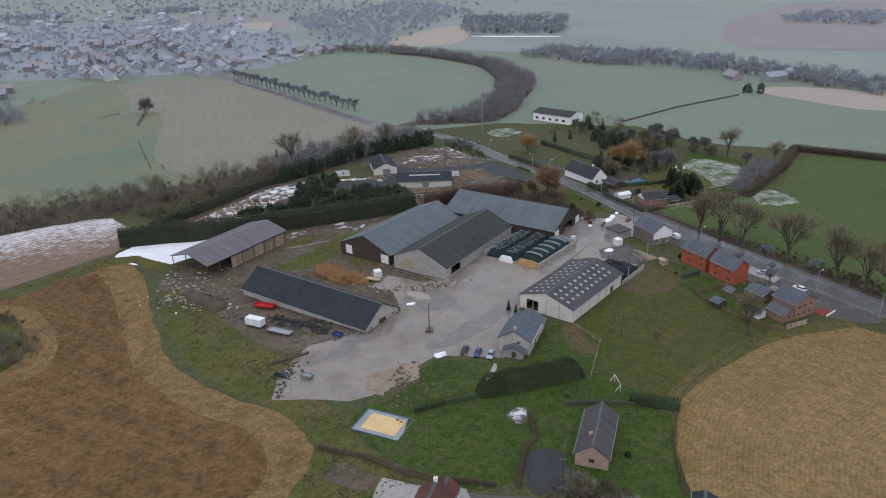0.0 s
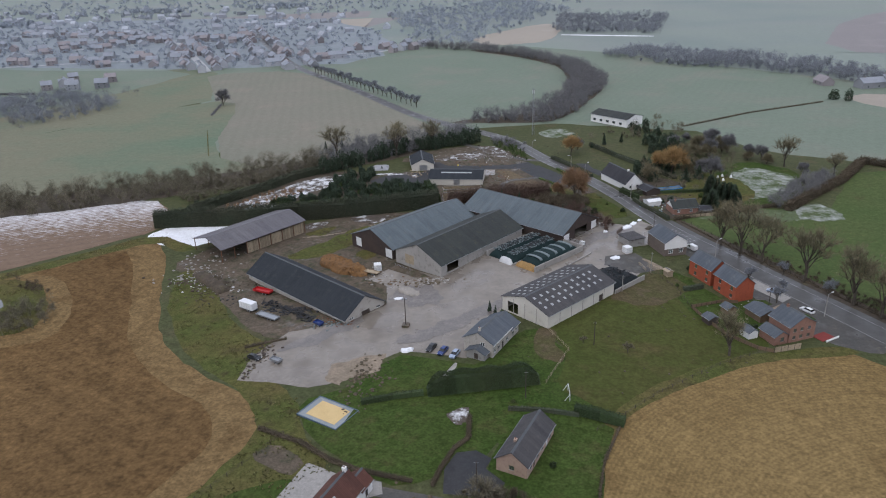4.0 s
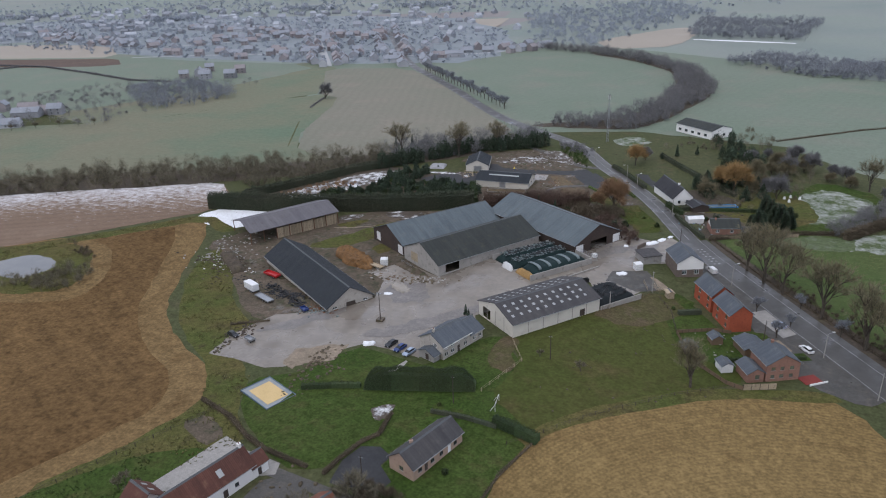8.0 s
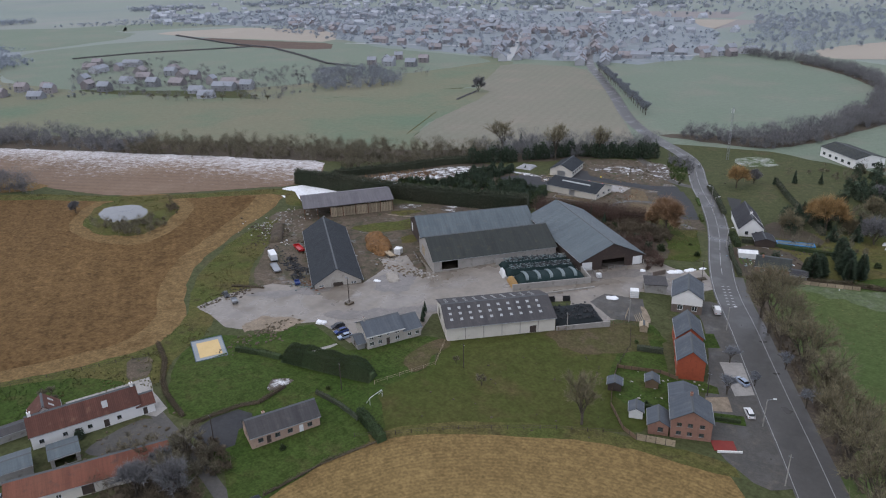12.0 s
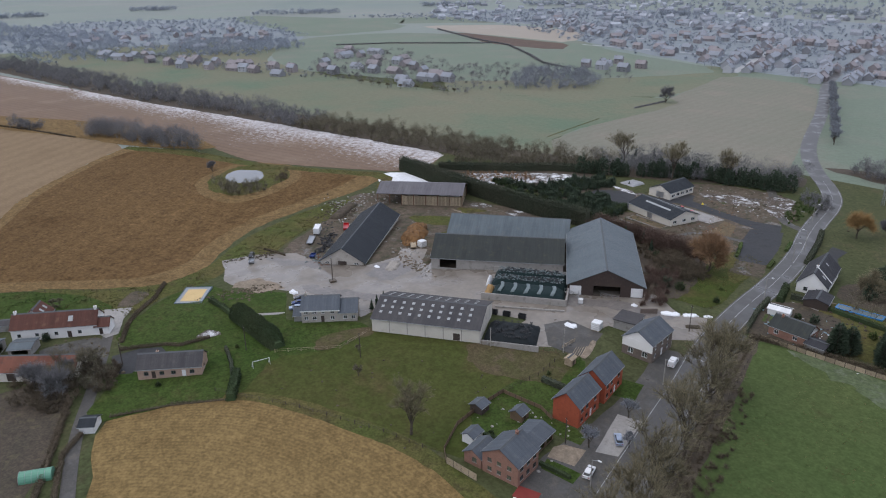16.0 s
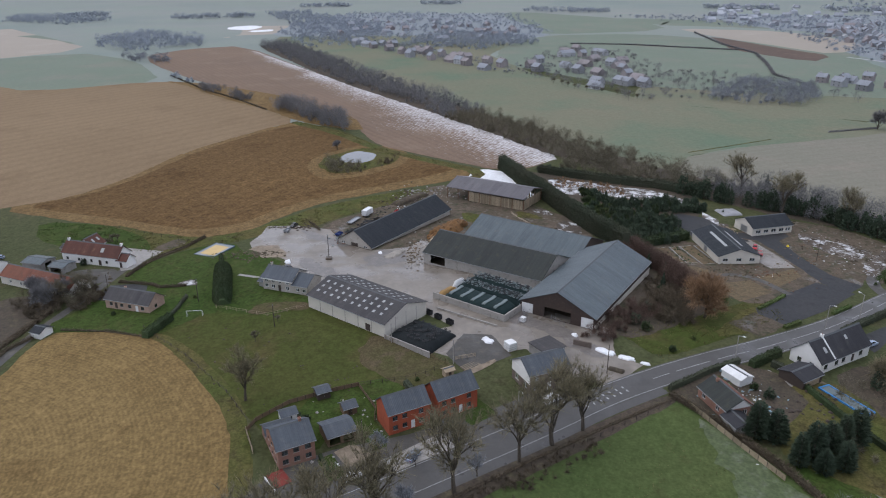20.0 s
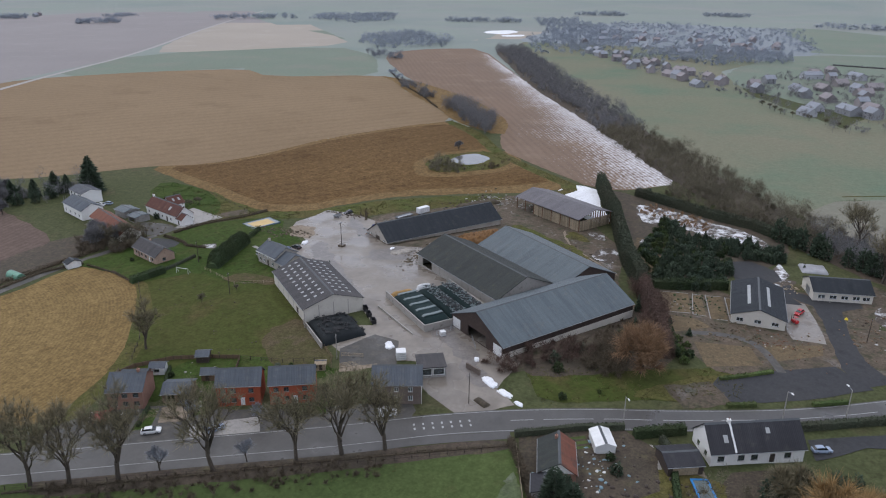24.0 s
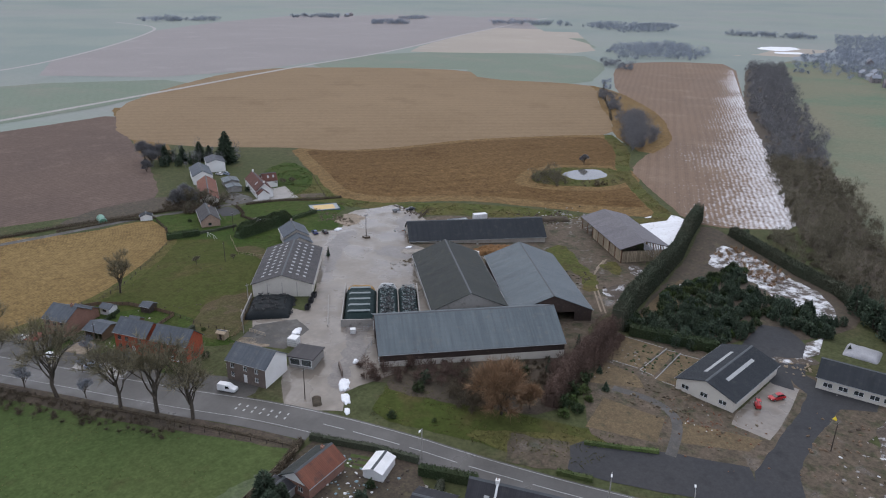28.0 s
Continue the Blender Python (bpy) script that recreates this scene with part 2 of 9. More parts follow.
M["worn"] = surf("worn_turf", (0.066, 0.066, 0.026), (0.090, 0.070, 0.040), (0.104, 0.080, 0.052), scales=(0.06, 0.2, 2.0), grain=0.36, spec=0.06)


def snowy(name, a, b, cover, scale=0.22, fade=0.13):
    """Old snow broken up by what shows through it: patches at many sizes."""
    mat = surf(name, a, b, scales=(0.08, 0.8, 3.0), grain=0.4, spec=0.1)
    nt = mat.node_tree
    bsdf = nt.nodes["Principled BSDF"]
    where = nt.nodes.new("ShaderNodeNewGeometry").outputs["Position"]
    fac = ramp(nt, noisy(nt, where, scale, 9, 0.72), cover, cover + fade)
    tint = mixrgb(nt, noisy(nt, where, 0.7, 4), (0.48, 0.48, 0.47), (0.78, 0.79, 0.80))
    nt.links.new(mixrgb(nt, fac, bsdf.inputs["Base Color"].links[0].from_socket, tint), bsdf.inputs["Base Color"])
    return mat


M["thin_snow"] = snowy("thin_old_snow", (0.062, 0.086, 0.032), (0.074, 0.092, 0.038), 0.42, 0.16, 0.5)
# village gardens in pale blue-grey, the haze over them put into the colour
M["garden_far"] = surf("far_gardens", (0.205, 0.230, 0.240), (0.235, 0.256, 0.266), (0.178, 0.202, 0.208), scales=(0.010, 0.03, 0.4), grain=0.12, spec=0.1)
M["snow_rubble"] = snowy("heaped_old_snow", (0.110, 0.092, 0.076), (0.085, 0.072, 0.060), 0.45)
M["snow_litter"] = snowy("snow_on_rubble", (0.105, 0.086, 0.068), (0.080, 0.066, 0.054), 0.51)
M["line"] = plain("worn_road_paint", (0.36, 0.36, 0.35), 0.6)
M["snow"] = surf("old_snow", (0.78, 0.79, 0.80), (0.66, 0.66, 0.66), (0.40, 0.37, 0.33), scales=(0.1, 0.6, 3), grain=0.12, third_at=(0.6, 0.75), rough=0.7)
M["water"] = surf("pond_water", (0.10, 0.10, 0.095), (0.13, 0.125, 0.115), scales=(0.05, 0.3, 1.0), grain=0.05, rough=0.06, spec=0.6, bump=0)

# ---- building tools ----
def box(bm, x0, x1, y0, y1, z0, z1, place=None):
    """An upright box in bm; place maps its corners."""
    f = place or (lambda *p: p)
    v = [bm.verts.new(f(x, y, z)) for z in (z0, z1) for x, y in ((x0, y0), (x1, y0), (x1, y1), (x0, y1))]
    for q in ((3, 2, 1, 0), (4, 5, 6, 7), (0, 1, 5, 4), (1, 2, 6, 5), (2, 3, 7, 6), (3, 0, 4, 7)):
        bm.faces.new([v[i] for i in q])
    return v


def tube(bm, a, b, r0, r1, sides=6):
    a, b = Vector(a), Vector(b)
    d = (b - a)
    if d.length < 1e-5:
        return
    q = d.to_track_quat("Z", "Y")
    rings = []
    for p, r in ((a, r0), (b, r1)):
        rings.append([bm.verts.new(p + q @ Vector((r * math.cos(2 * math.pi * k / sides), r * math.sin(2 * math.pi * k / sides), 0))) for k in range(sides)])
    for k in range(sides):
        bm.faces.new((rings[0][k], rings[0][(k + 1) % sides], rings[1][(k + 1) % sides], rings[1][k]))
    bm.faces.new(rings[1])
    bm.faces.new(rings[0][::-1])


def mesh_of(name, bm, material, smooth=False):
    bm.normal_update()
    me = bpy.data.meshes.new(name)
    bm.to_mesh(me)
    bm.free()
    me.materials.append(material)
    if smooth:
        for p in me.polygons:
            p.use_smooth = True
    return me


def part(name, bm, material, parent, label="", smooth=False):
    """One mesh object from bm under its thing."""
    ob = new(name, mesh_of(name, bm, material, smooth))
    ob.parent = parent
    return tagged(ob, label)


def piece(name, me, parent, m=None):
    """One object more on a mesh that others share."""
    ob = new(name, me)
    ob.parent = parent
    if m is not None:
        ob.matrix_local = m
    return ob


def thing(name, m, label, category, group="", kind=""):
    ob = new(name)
    ob.empty_display_size = 0.5
    ob.matrix_world = m
    return tagged(ob, label, category, group, kind)


def single(name, bm, material, label, category, m=None, group="", kind="", smooth=False):
    ob = new(name, mesh_of(name, bm, material, smooth))
    if m is not None:
        ob.matrix_world = m
    return tagged(ob, label, category, group, kind)


# ---- the ground and what is laid on it ----
def smoothed(pts, rounds=2):
    """Corners cut twice, so that a field's border bends as a tractor drives it."""
    for _ in range(rounds):
        out = []
        for (x0, y0), (x1, y1) in zip(pts, pts[1:] + pts[:1]):
            out += [(0.8 * x0 + 0.2 * x1, 0.8 * y0 + 0.2 * y1), (0.2 * x0 + 0.8 * x1, 0.2 * y0 + 0.8 * y1)]
        pts = out
    return pts


def ragged(pts, step, amount, seed):
    out = []
    for (x0, y0), (x1, y1) in zip(pts, pts[1:] + pts[:1]):
        n = max(1, int(math.hypot(x1 - x0, y1 - y0) / step))
        for k in range(n):
            x, y = x0 + (x1 - x0) * k / n, y0 + (y1 - y0) * k / n
            j = noise.noise_vector((x * 0.21 + seed, y * 0.21, seed * 1.7)) * amount + noise.noise_vector((x * 0.9, y * 0.9 + seed, 3.1)) * amount * 0.4
            out.append((x + j.x, y + j.y))
    return out


FALL_X = ((-130, 0), (-90, -2.2), (-64, -2.4), (-24, -1.2), (-5, -0.1), (15, 1.2), (38, 1.7), (58, 1.8), (76, 0.9), (90, 0.2), (105, 0))
FALL_Y = ((110, 0), (150, 1), (290, 1), (340, 0))
CELL, X0, Y0, COLS, ROWS_Y = 24.0, -132.0, 104.0, 10, 10


def knot(i, j):
    return float(np.interp(X0 + CELL * i, *zip(*FALL_X)) * np.interp(Y0 + CELL * j, *zip(*FALL_Y)))


def terrain(x, y):
    """The farm stands on a low swell that falls towards the stream: flat triangles over a grid of 24 m."""
    i, j = math.floor((x - X0) / CELL), math.floor((y - Y0) / CELL)
    u, v = (x - X0) / CELL - i, (y - Y0) / CELL - j
    a, b, c, d = knot(i, j), knot(i + 1, j), knot(i + 1, j + 1), knot(i, j + 1)
    return a + (b - a) * u + (c - b) * v if u >= v else a + (d - a) * v + (c - d) * u


def drape(bm, lift):
    """Cut a flat cover along the swell's folds and lay it down."""
    xs, ys = [v.co.x for v in bm.verts], [v.co.y for v in bm.verts]
    cuts = [((X0 + CELL * k, 0, 0), (1, 0, 0)) for k in range(COLS + 1)] + [((0, Y0 + CELL * k, 0), (0, 1, 0)) for k in range(ROWS_Y + 1)]
    cuts += [((X0 + CELL * k, Y0, 0), (1, -1, 0)) for k in range(-ROWS_Y, COLS + 1)]
    if max(xs) > X0 and min(xs) < X0 + CELL * COLS and max(ys) > Y0 and min(ys) < Y0 + CELL * ROWS_Y:
        for co, no in cuts:
            bmesh.ops.bisect_plane(bm, geom=bm.verts[:] + bm.edges[:] + bm.faces[:], dist=1e-4, plane_co=co, plane_no=no)
    for v in bm.verts:
        v.co.z = terrain(v.co.x, v.co.y) + lift


TOP = 0.2  # the uppermost ground cover above the bare sheet


def on(x, y, deg=0.0, up=0.0):
    return pose(x, y, terrain(x, y) + TOP + up, 0, 0, deg)


LAID = []


def field(name, material, pts, label, category="field", rounds=1, step=3.0, amount=0.6, lift=None, kind="structure"):
    """A stretch of ground cover with an uneven border, each laid a little above the one before."""
    LAID.append(name)
    z = lift if lift is not None else 0.015 + 0.0025 * min(len(LAID), 62) + 0.0008 * max(0, len(LAID) - 62)
    pts = ragged(smoothed(pts, rounds), step, amount, len(LAID))
    bm = bmesh.new()
    f = bm.faces.new([bm.verts.new((x, y, 0)) for x, y in pts])
    bm.normal_update()
    if f.normal.z < 0:
        f.normal_flip()
    bmesh.ops.triangulate(bm, faces=[f])
    drape(bm, z)
    return single(name, bm, material, label, category, kind=kind)


def strip(pts, width, rounds=2):
    """The two borders of a road along pts as one outline."""
    for _ in range(rounds):
        out = [pts[0]]
        for (x0, y0), (x1, y1) in zip(pts, pts[1:]):
            out += [(0.75 * x0 + 0.25 * x1, 0.75 * y0 + 0.25 * y1), (0.25 * x0 + 0.75 * x1, 0.25 * y0 + 0.75 * y1)]
        pts = out + [pts[-1]]
    left, right = [], []
    for k, (x, y) in enumerate(pts):
        (xa, ya), (xb, yb) = pts[max(0, k - 1)], pts[min(len(pts) - 1, k + 1)]
        d = math.hypot(xb - xa, yb - ya)
        nx, ny = -(yb - ya) / d * width / 2, (xb - xa) / d * width / 2
        left.append((x + nx, y + ny))
        right.append((x - nx, y - ny))
    return left, right, pts


def road(name, material, pts, width, label, lift, category="road"):
    left, right, _ = strip(pts, width)
    bm = bmesh.new()
    a = [bm.verts.new((x, y, lift)) for x, y in left]
    b = [bm.verts.new((x, y, lift)) for x, y in right]
    for k in range(len(a) - 1):
        bm.faces.new((b[k], b[k + 1], a[k + 1], a[k]))
    bmesh.ops.triangulate(bm, faces=bm.faces[:])
    drape(bm, lift)
    return single(name, bm, material, label, category, kind="structure")


def ground_sheet():
    bm = bmesh.new()
    rings = (0, 300, 700, 1200, 1800, 2600, 4600)
    sides = 64
    rows = []
    for r in rings[1:]:
        rows.append([bm.verts.new((-100 + r * math.cos(2 * math.pi * k / sides), 200 + r * math.sin(2 * math.pi * k / sides), 0)) for k in range(sides)])
    bm.faces.new(rows[0])
    for a, b in zip(rows, rows[1:]):
        for k in range(sides):
            bm.faces.new((a[k], b[k], b[(k + 1) % sides], a[(k + 1) % sides]))
    bmesh.ops.triangulate(bm, faces=bm.faces[:])
    drape(bm, 0.0)
    for v in bm.verts:  # far off the land rises to low hills
        r = math.hypot(v.co.x + 100, v.co.y - 200)
        v.co.z += 22 * max(0.0, (r - 1790) / 800) ** 1.1
    return single("ground", bm, M["far_green"], "winter grassland reaching to the horizon, paled by painted haze", "ground", kind="structure")


ground_sheet()

# far fields
def patchwork():
    """The open country: strips of crops, grass and bare soil in haze-tinted colours, one beside the other."""
    rng = random.Random(77)
    bounds = (860, 1060, 1290, 1540, 1770)
    for band, (r0, r1) in enumerate(zip(bounds, bounds[1:])):
        deg = 84.0 + 4 * band
        while deg < 262:
            wide = rng.uniform(9, 17)
            key, label = rng.choice((("far_green", "far grassland paled by painted haze"), ("stubble_far", "pale tan far stubble"), ("ploughed_far", "bare brown far field"), ("haze_green", "far green winter crop"), ("far_green", "far grassland paled by painted haze")))
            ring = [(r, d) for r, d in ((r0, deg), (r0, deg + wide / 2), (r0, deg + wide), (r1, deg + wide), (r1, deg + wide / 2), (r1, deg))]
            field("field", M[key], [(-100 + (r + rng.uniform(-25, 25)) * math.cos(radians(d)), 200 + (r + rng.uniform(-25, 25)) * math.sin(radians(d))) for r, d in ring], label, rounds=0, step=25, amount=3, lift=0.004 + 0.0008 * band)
            deg += wide


patchwork()
field("pasture", M["pasture"], [(-60, -20), (-110, 60), (-240, 150), (-330, 230), (-560, 190), (-640, 260), (-520, 420), (-430, 600), (-330, 700), (-160, 640), (-20, 470), (120, 470), (260, 420), (420, 260), (380, 60), (200, -60), (60, -110)], "damp green winter pasture round the farm", "pasture", step=8, amount=2)
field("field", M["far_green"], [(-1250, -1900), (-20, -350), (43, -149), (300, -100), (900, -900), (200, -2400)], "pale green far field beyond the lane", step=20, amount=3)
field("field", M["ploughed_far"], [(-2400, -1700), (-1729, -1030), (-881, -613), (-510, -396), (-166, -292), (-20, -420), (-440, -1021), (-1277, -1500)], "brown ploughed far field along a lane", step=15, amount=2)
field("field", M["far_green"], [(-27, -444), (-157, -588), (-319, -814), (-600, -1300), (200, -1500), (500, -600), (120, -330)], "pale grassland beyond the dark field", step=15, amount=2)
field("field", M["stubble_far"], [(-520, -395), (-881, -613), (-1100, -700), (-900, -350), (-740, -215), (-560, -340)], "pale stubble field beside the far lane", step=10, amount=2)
field("field", M["far_green"], [(-1348, -726), (-900, -350), (-740, -200), (-727, -120), (-1000, -60), (-1600, -300), (-2300, -900)], "green far pasture paled by painted haze", step=15, amount=3)
field("field", M["haze_green"], [(-279, -312), (-500, -398), (-706, -222), (-612, -110), (-440, -20), (-394, -121), (-410, -165), (-449, -191)], "strip of bright green winter wheat", step=8, amount=1.5)
field("field", M["haze_green"], [(-4, -349), (-166, -282), (-47, -182), (43, -149), (140, -110), (160, -260)], "green field beside the lane", step=8, amount=1.5)
field("field", M["headland"], [(-40, -170), (-62, -140), (-22, -40), (-10, 0), (2, 14), (14, 12), (8, 0), (-8, -60), (-30, -150)], "pale driven swath along a field edge", step=4, amount=1.5)
field("field", M["ploughed"], [(51, -119), (-38, -140), (-6, -57), (9, 4), (20, 45), (33, 80), (44, 89), (70, 89), (97, 84), (260, 60), (300, -80)], "dark brown ploughed field behind the houses", step=5, amount=1)
field("field", M["pale_stubble"], [(-40, -170), (-116, -246), (-205, -309), (-280, -320), (-374, -255), (-437, -180), (-394, -121), (-452, -27), (-423, 5), (-355, 55), (-302, 103), (-257, 134), (-230, 115), (-170, 83), (-117, 72), (-85, 58), (-68, 32), (-52, 20), (-20, -10), (0, -60)], "wide pale brown stubble field", step=5, amount=1.2)
field("field", M["headland"], [(-68, 32), (-85, 58), (-117, 72), (-170, 83), (-230, 115), (-257, 134), (-220, 171), (-180, 196), (-143, 228), (-122, 254), (-108, 234), (-95, 205), (-80, 177), (-62, 162), (-38, 149), (-30, 132), (-36, 112), (-44, 93), (-52, 70)], "pale driven strip round a stubble field", step=3, amount=0.8)
field("field", M["brown_stubble"], [(-72, 42), (-88, 64), (-120, 78), (-172, 90), (-226, 119), (-246, 138), (-214, 168), (-180, 186), (-150, 214), (-129, 240), (-118, 228), (-103, 200), (-88, 172), (-68, 155), (-47, 143), (-40, 130), (-45, 112), (-53, 92), (-62, 66)], "dark brown stubble field with drilled rows", step=3, amount=0.7)
field("field", M["headland"], [(-112, 172), (-130, 160), (-156, 160), (-180, 180), (-182, 200), (-160, 216), (-136, 212), (-118, 192)], "pale strip driven round a pond", step=3, amount=0.6)
field("pond_bank", M["rough_grass"], [(-122, 176), (-136, 165), (-156, 167), (-176, 184), (-174, 200), (-156, 210), (-140, 206), (-126, 190)], "rough grass bank round a pond", "bank", step=2, amount=0.6)
field("field", M["wet_plough"], [(-180, 197), (-218, 182), (-268, 172), (-332, 128), (-372, 92), (-426, 24), (-579, -82), (-665, -118), (-736, -86), (-769, -24), (-444, 140), (-356, 194), (-276, 240), (-196, 282), (-150, 300), (-128, 280), (-124, 262), (-150, 231)], "waterlogged brown ploughed field along the stream", step=4, amount=1)


def flooded():
    """Ice and meltwater between the furrows, thinning out away from the stream."""
    mat = M["wet_plough"].copy()
    mat.name = "meltwater_on_plough"
    nt = mat.node_tree
    b = nt.nodes["Principled BSDF"]
    where = nt.nodes.new("ShaderNodeNewGeometry").outputs["Position"]
    dot = nt.nodes.new("ShaderNodeVectorMath")
    dot.operation = "DOT_PRODUCT"
    dot.inputs[1].default_value = (-0.468, 0.883, 0)
    nt.links.new(where, dot.inputs[0])
    along = nt.nodes.new("ShaderNodeVectorMath")
    along.operation = "DOT_PRODUCT"
    along.inputs[1].default_value = (0.883, 0.468, 0)
    nt.links.new(where, along.inputs[0])
    reach = nt.nodes.new("ShaderNodeMapRange")  # narrow at the far end, wide by the shed
    for k, v in ((1, -640.0), (2, 0.0), (3, 14.0), (4, 62.0)):
        reach.inputs[k].default_value = v
    nt.links.new(along.outputs["Value"], reach.inputs[0])
    lay = maths(nt, "DIVIDE", maths(nt, "SUBTRACT", dot.outputs["Value"], 336.0), reach.outputs[0])
    lay = maths(nt, "ADD", lay, maths(nt, "MULTIPLY", maths(nt, "SUBTRACT", noisy(nt, where, 0.018, 3, 0.5), 0.5), 1.1))
    lay = maths(nt, "ADD", lay, maths(nt, "MULTIPLY", maths(nt, "SUBTRACT", waves(nt, where, 60, 0.14, 4.0), 0.5), 0.35))
    lay = maths(nt, "ADD", lay, maths(nt, "MULTIPLY", maths(nt, "SUBTRACT", noisy(nt, where, 0.3, 7, 0.75), 0.5), 2.4))
    fac = ramp(nt, lay, -0.62, 0.5)
    old = b.inputs["Base Color"].links[0].from_socket
    nt.links.new(mixrgb(nt, fac, old, (0.74, 0.74, 0.75)), b.inputs["Base Color"])
    r = nt.nodes.new("ShaderNodeMapRange")
    r.inputs[3].default_value, r.inputs[4].default_value = 0.85, 0.4
    nt.links.new(fac, r.inputs[0])
    nt.links.new(r.outputs[0], b.inputs["Roughness"])
    return mat


field("meltwater", flooded(), [(-760, -24), (-444, 140), (-356, 194), (-276, 240), (-196, 282), (-150, 300), (-130, 280), (-126, 262), (-150, 234), (-185, 204), (-262, 176), (-350, 130), (-573, 20)], "ice and meltwater between plough furrows", "water", step=4, amount=1.0)
field("meltwater", M["snow"], [(-128, 254), (-122, 268), (-104, 268), (-84, 279), (-76, 272), (-96, 256), (-104, 246), (-120, 246)], "sheet of ice and snow beside the open shed", "snow", step=2, amount=0.7)
field("track_verge", M["rough_grass"], [(-257, 134), (-222, 171), (-180, 196), (-146, 230), (-124, 257), (-100, 246), (-106, 240), (-120, 250), (-140, 226), (-176, 190), (-216, 164), (-250, 130)], "grass balk between two fields", "verge", step=3, amount=0.6)
field("pond_water", M["water"], [(-141, 187), (-146, 176), (-160, 176), (-170, 184), (-162, 196), (-148, 195)], "grey still pond in a field", "pond", step=2, amount=0.8)
NURSERY_BEDS = []
field("dark_plot", M["litter"], [(30, 108), (22, 100), (26, 84), (60, 82), (84, 96), (60, 103)], "dark overgrown plot beside the lane", "plot", step=3, amount=1)
for pts in ([(-10, 302.5), (-12.6, 315.4), (3.5, 317.2), (6, 306.5)], [(-12, 316.6), (-12.9, 319.2), (3.9, 322), (4, 318)], [(-12.6, 320.6), (-14, 325.6), (4.2, 328.2), (5.1, 323.2)], [(-13.4, 326.6), (-13.7, 328.2), (4.2, 330.4), (4.3, 328.9)], [(7.3, 307.8), (7.2, 319.1), (11.3, 324.1), (19.8, 313.1)], [(23.1, 319.6), (19.5, 334.3), (29.1, 338.1), (36.6, 323.8)], [(16.9, 337.8), (10.3, 353.7), (16.6, 353.4), (25.4, 341.1)]):
    NURSERY_BEDS.append(pts)
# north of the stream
field("field", M["haze_green"], [(-310, 675), (-160, 380), (-60, 430), (40, 460), (130, 440), (260, 360), (520, 240), (560, 420), (430, 470), (330, 560), (240, 640), (160, 720), (90, 790), (-40, 870), (-190, 880)], "grassland north of the stream, haze in its colour", rounds=0, step=10, amount=3)
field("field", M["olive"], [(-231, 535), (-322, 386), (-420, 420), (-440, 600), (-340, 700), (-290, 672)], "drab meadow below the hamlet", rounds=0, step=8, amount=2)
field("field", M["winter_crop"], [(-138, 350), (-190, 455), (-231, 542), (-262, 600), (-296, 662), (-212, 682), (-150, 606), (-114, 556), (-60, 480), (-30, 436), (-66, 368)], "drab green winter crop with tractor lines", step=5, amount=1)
field("field", M["haze_green"], [(-195, 728), (-167, 815), (-68, 838), (10, 760), (36, 697), (46, 642), (30, 540), (-5, 470), (-36, 470), (-60, 508), (-105, 574), (-150, 640)], "green field beside the tree-lined road, tinted with haze", step=6, amount=1.2)
field("field", M["haze_green"], [(62, 697), (150, 640), (236, 572), (227, 537), (160, 478), (125, 452), (60, 478), (72, 560), (80, 620)], "green field behind a white house, tinted with haze", step=6, amount=1.2)
field("field", M["haze_green"], [(118, 452), (227, 530), (290, 455), (420, 420), (500, 250), (240, 345), (192, 378), (150, 395)], "green pasture with a hedge, tinted with haze", step=6, amount=1.2)
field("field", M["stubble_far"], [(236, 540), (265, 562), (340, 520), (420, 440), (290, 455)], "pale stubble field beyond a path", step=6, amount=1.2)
field("field", M["far_green"], [(-140, 860), (-83, 870), (39, 1100), (300, 1400), (-60, 1700), (-260, 1120), (-180, 900)], "pale far field beyond the belt of trees", step=12, amount=2)
field("field", M["stubble_far"], [(-40, 850), (31, 885), (50, 1050), (20, 1110), (-70, 930)], "pale tan field behind the wood", step=8, amount=2)
field("field", M["far_green"], [(48, 905), (153, 905), (220, 802), (450, 731), (620, 900), (535, 1150), (205, 1189), (60, 1240)], "pasture on the far rise, paled by painted haze", step=12, amount=2)
field("field", M["ploughed_far"], [(300, 780), (450, 735), (800, 640), (1200, 1000), (700, 1400), (420, 1080)], "bare far field on the horizon", step=12, amount=2)
field("snow_patch", M["snow"], [(44, 950), (155, 922), (156, 930), (46, 960)], "long strip of snow before a far wood", "snow", step=6, amount=1)
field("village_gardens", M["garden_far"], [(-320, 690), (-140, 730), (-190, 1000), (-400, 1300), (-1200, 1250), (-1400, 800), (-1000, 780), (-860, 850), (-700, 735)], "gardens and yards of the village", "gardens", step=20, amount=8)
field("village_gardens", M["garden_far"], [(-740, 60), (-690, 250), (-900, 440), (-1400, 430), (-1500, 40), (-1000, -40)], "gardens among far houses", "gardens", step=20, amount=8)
field("field", M["haze_green"], [(-330, 560), (-310, 690), (-500, 690), (-640, 735), (-700, 730), (-790, 650), (-900, 560), (-890, 400), (-720, 320), (-560, 300), (-400, 400)], "green meadows round the hamlet", step=10, amount=3)
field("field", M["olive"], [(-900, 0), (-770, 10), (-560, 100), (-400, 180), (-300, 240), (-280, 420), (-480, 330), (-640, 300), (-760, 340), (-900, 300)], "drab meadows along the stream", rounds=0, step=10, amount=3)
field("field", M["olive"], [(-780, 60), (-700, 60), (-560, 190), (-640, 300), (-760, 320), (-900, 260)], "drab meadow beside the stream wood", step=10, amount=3)
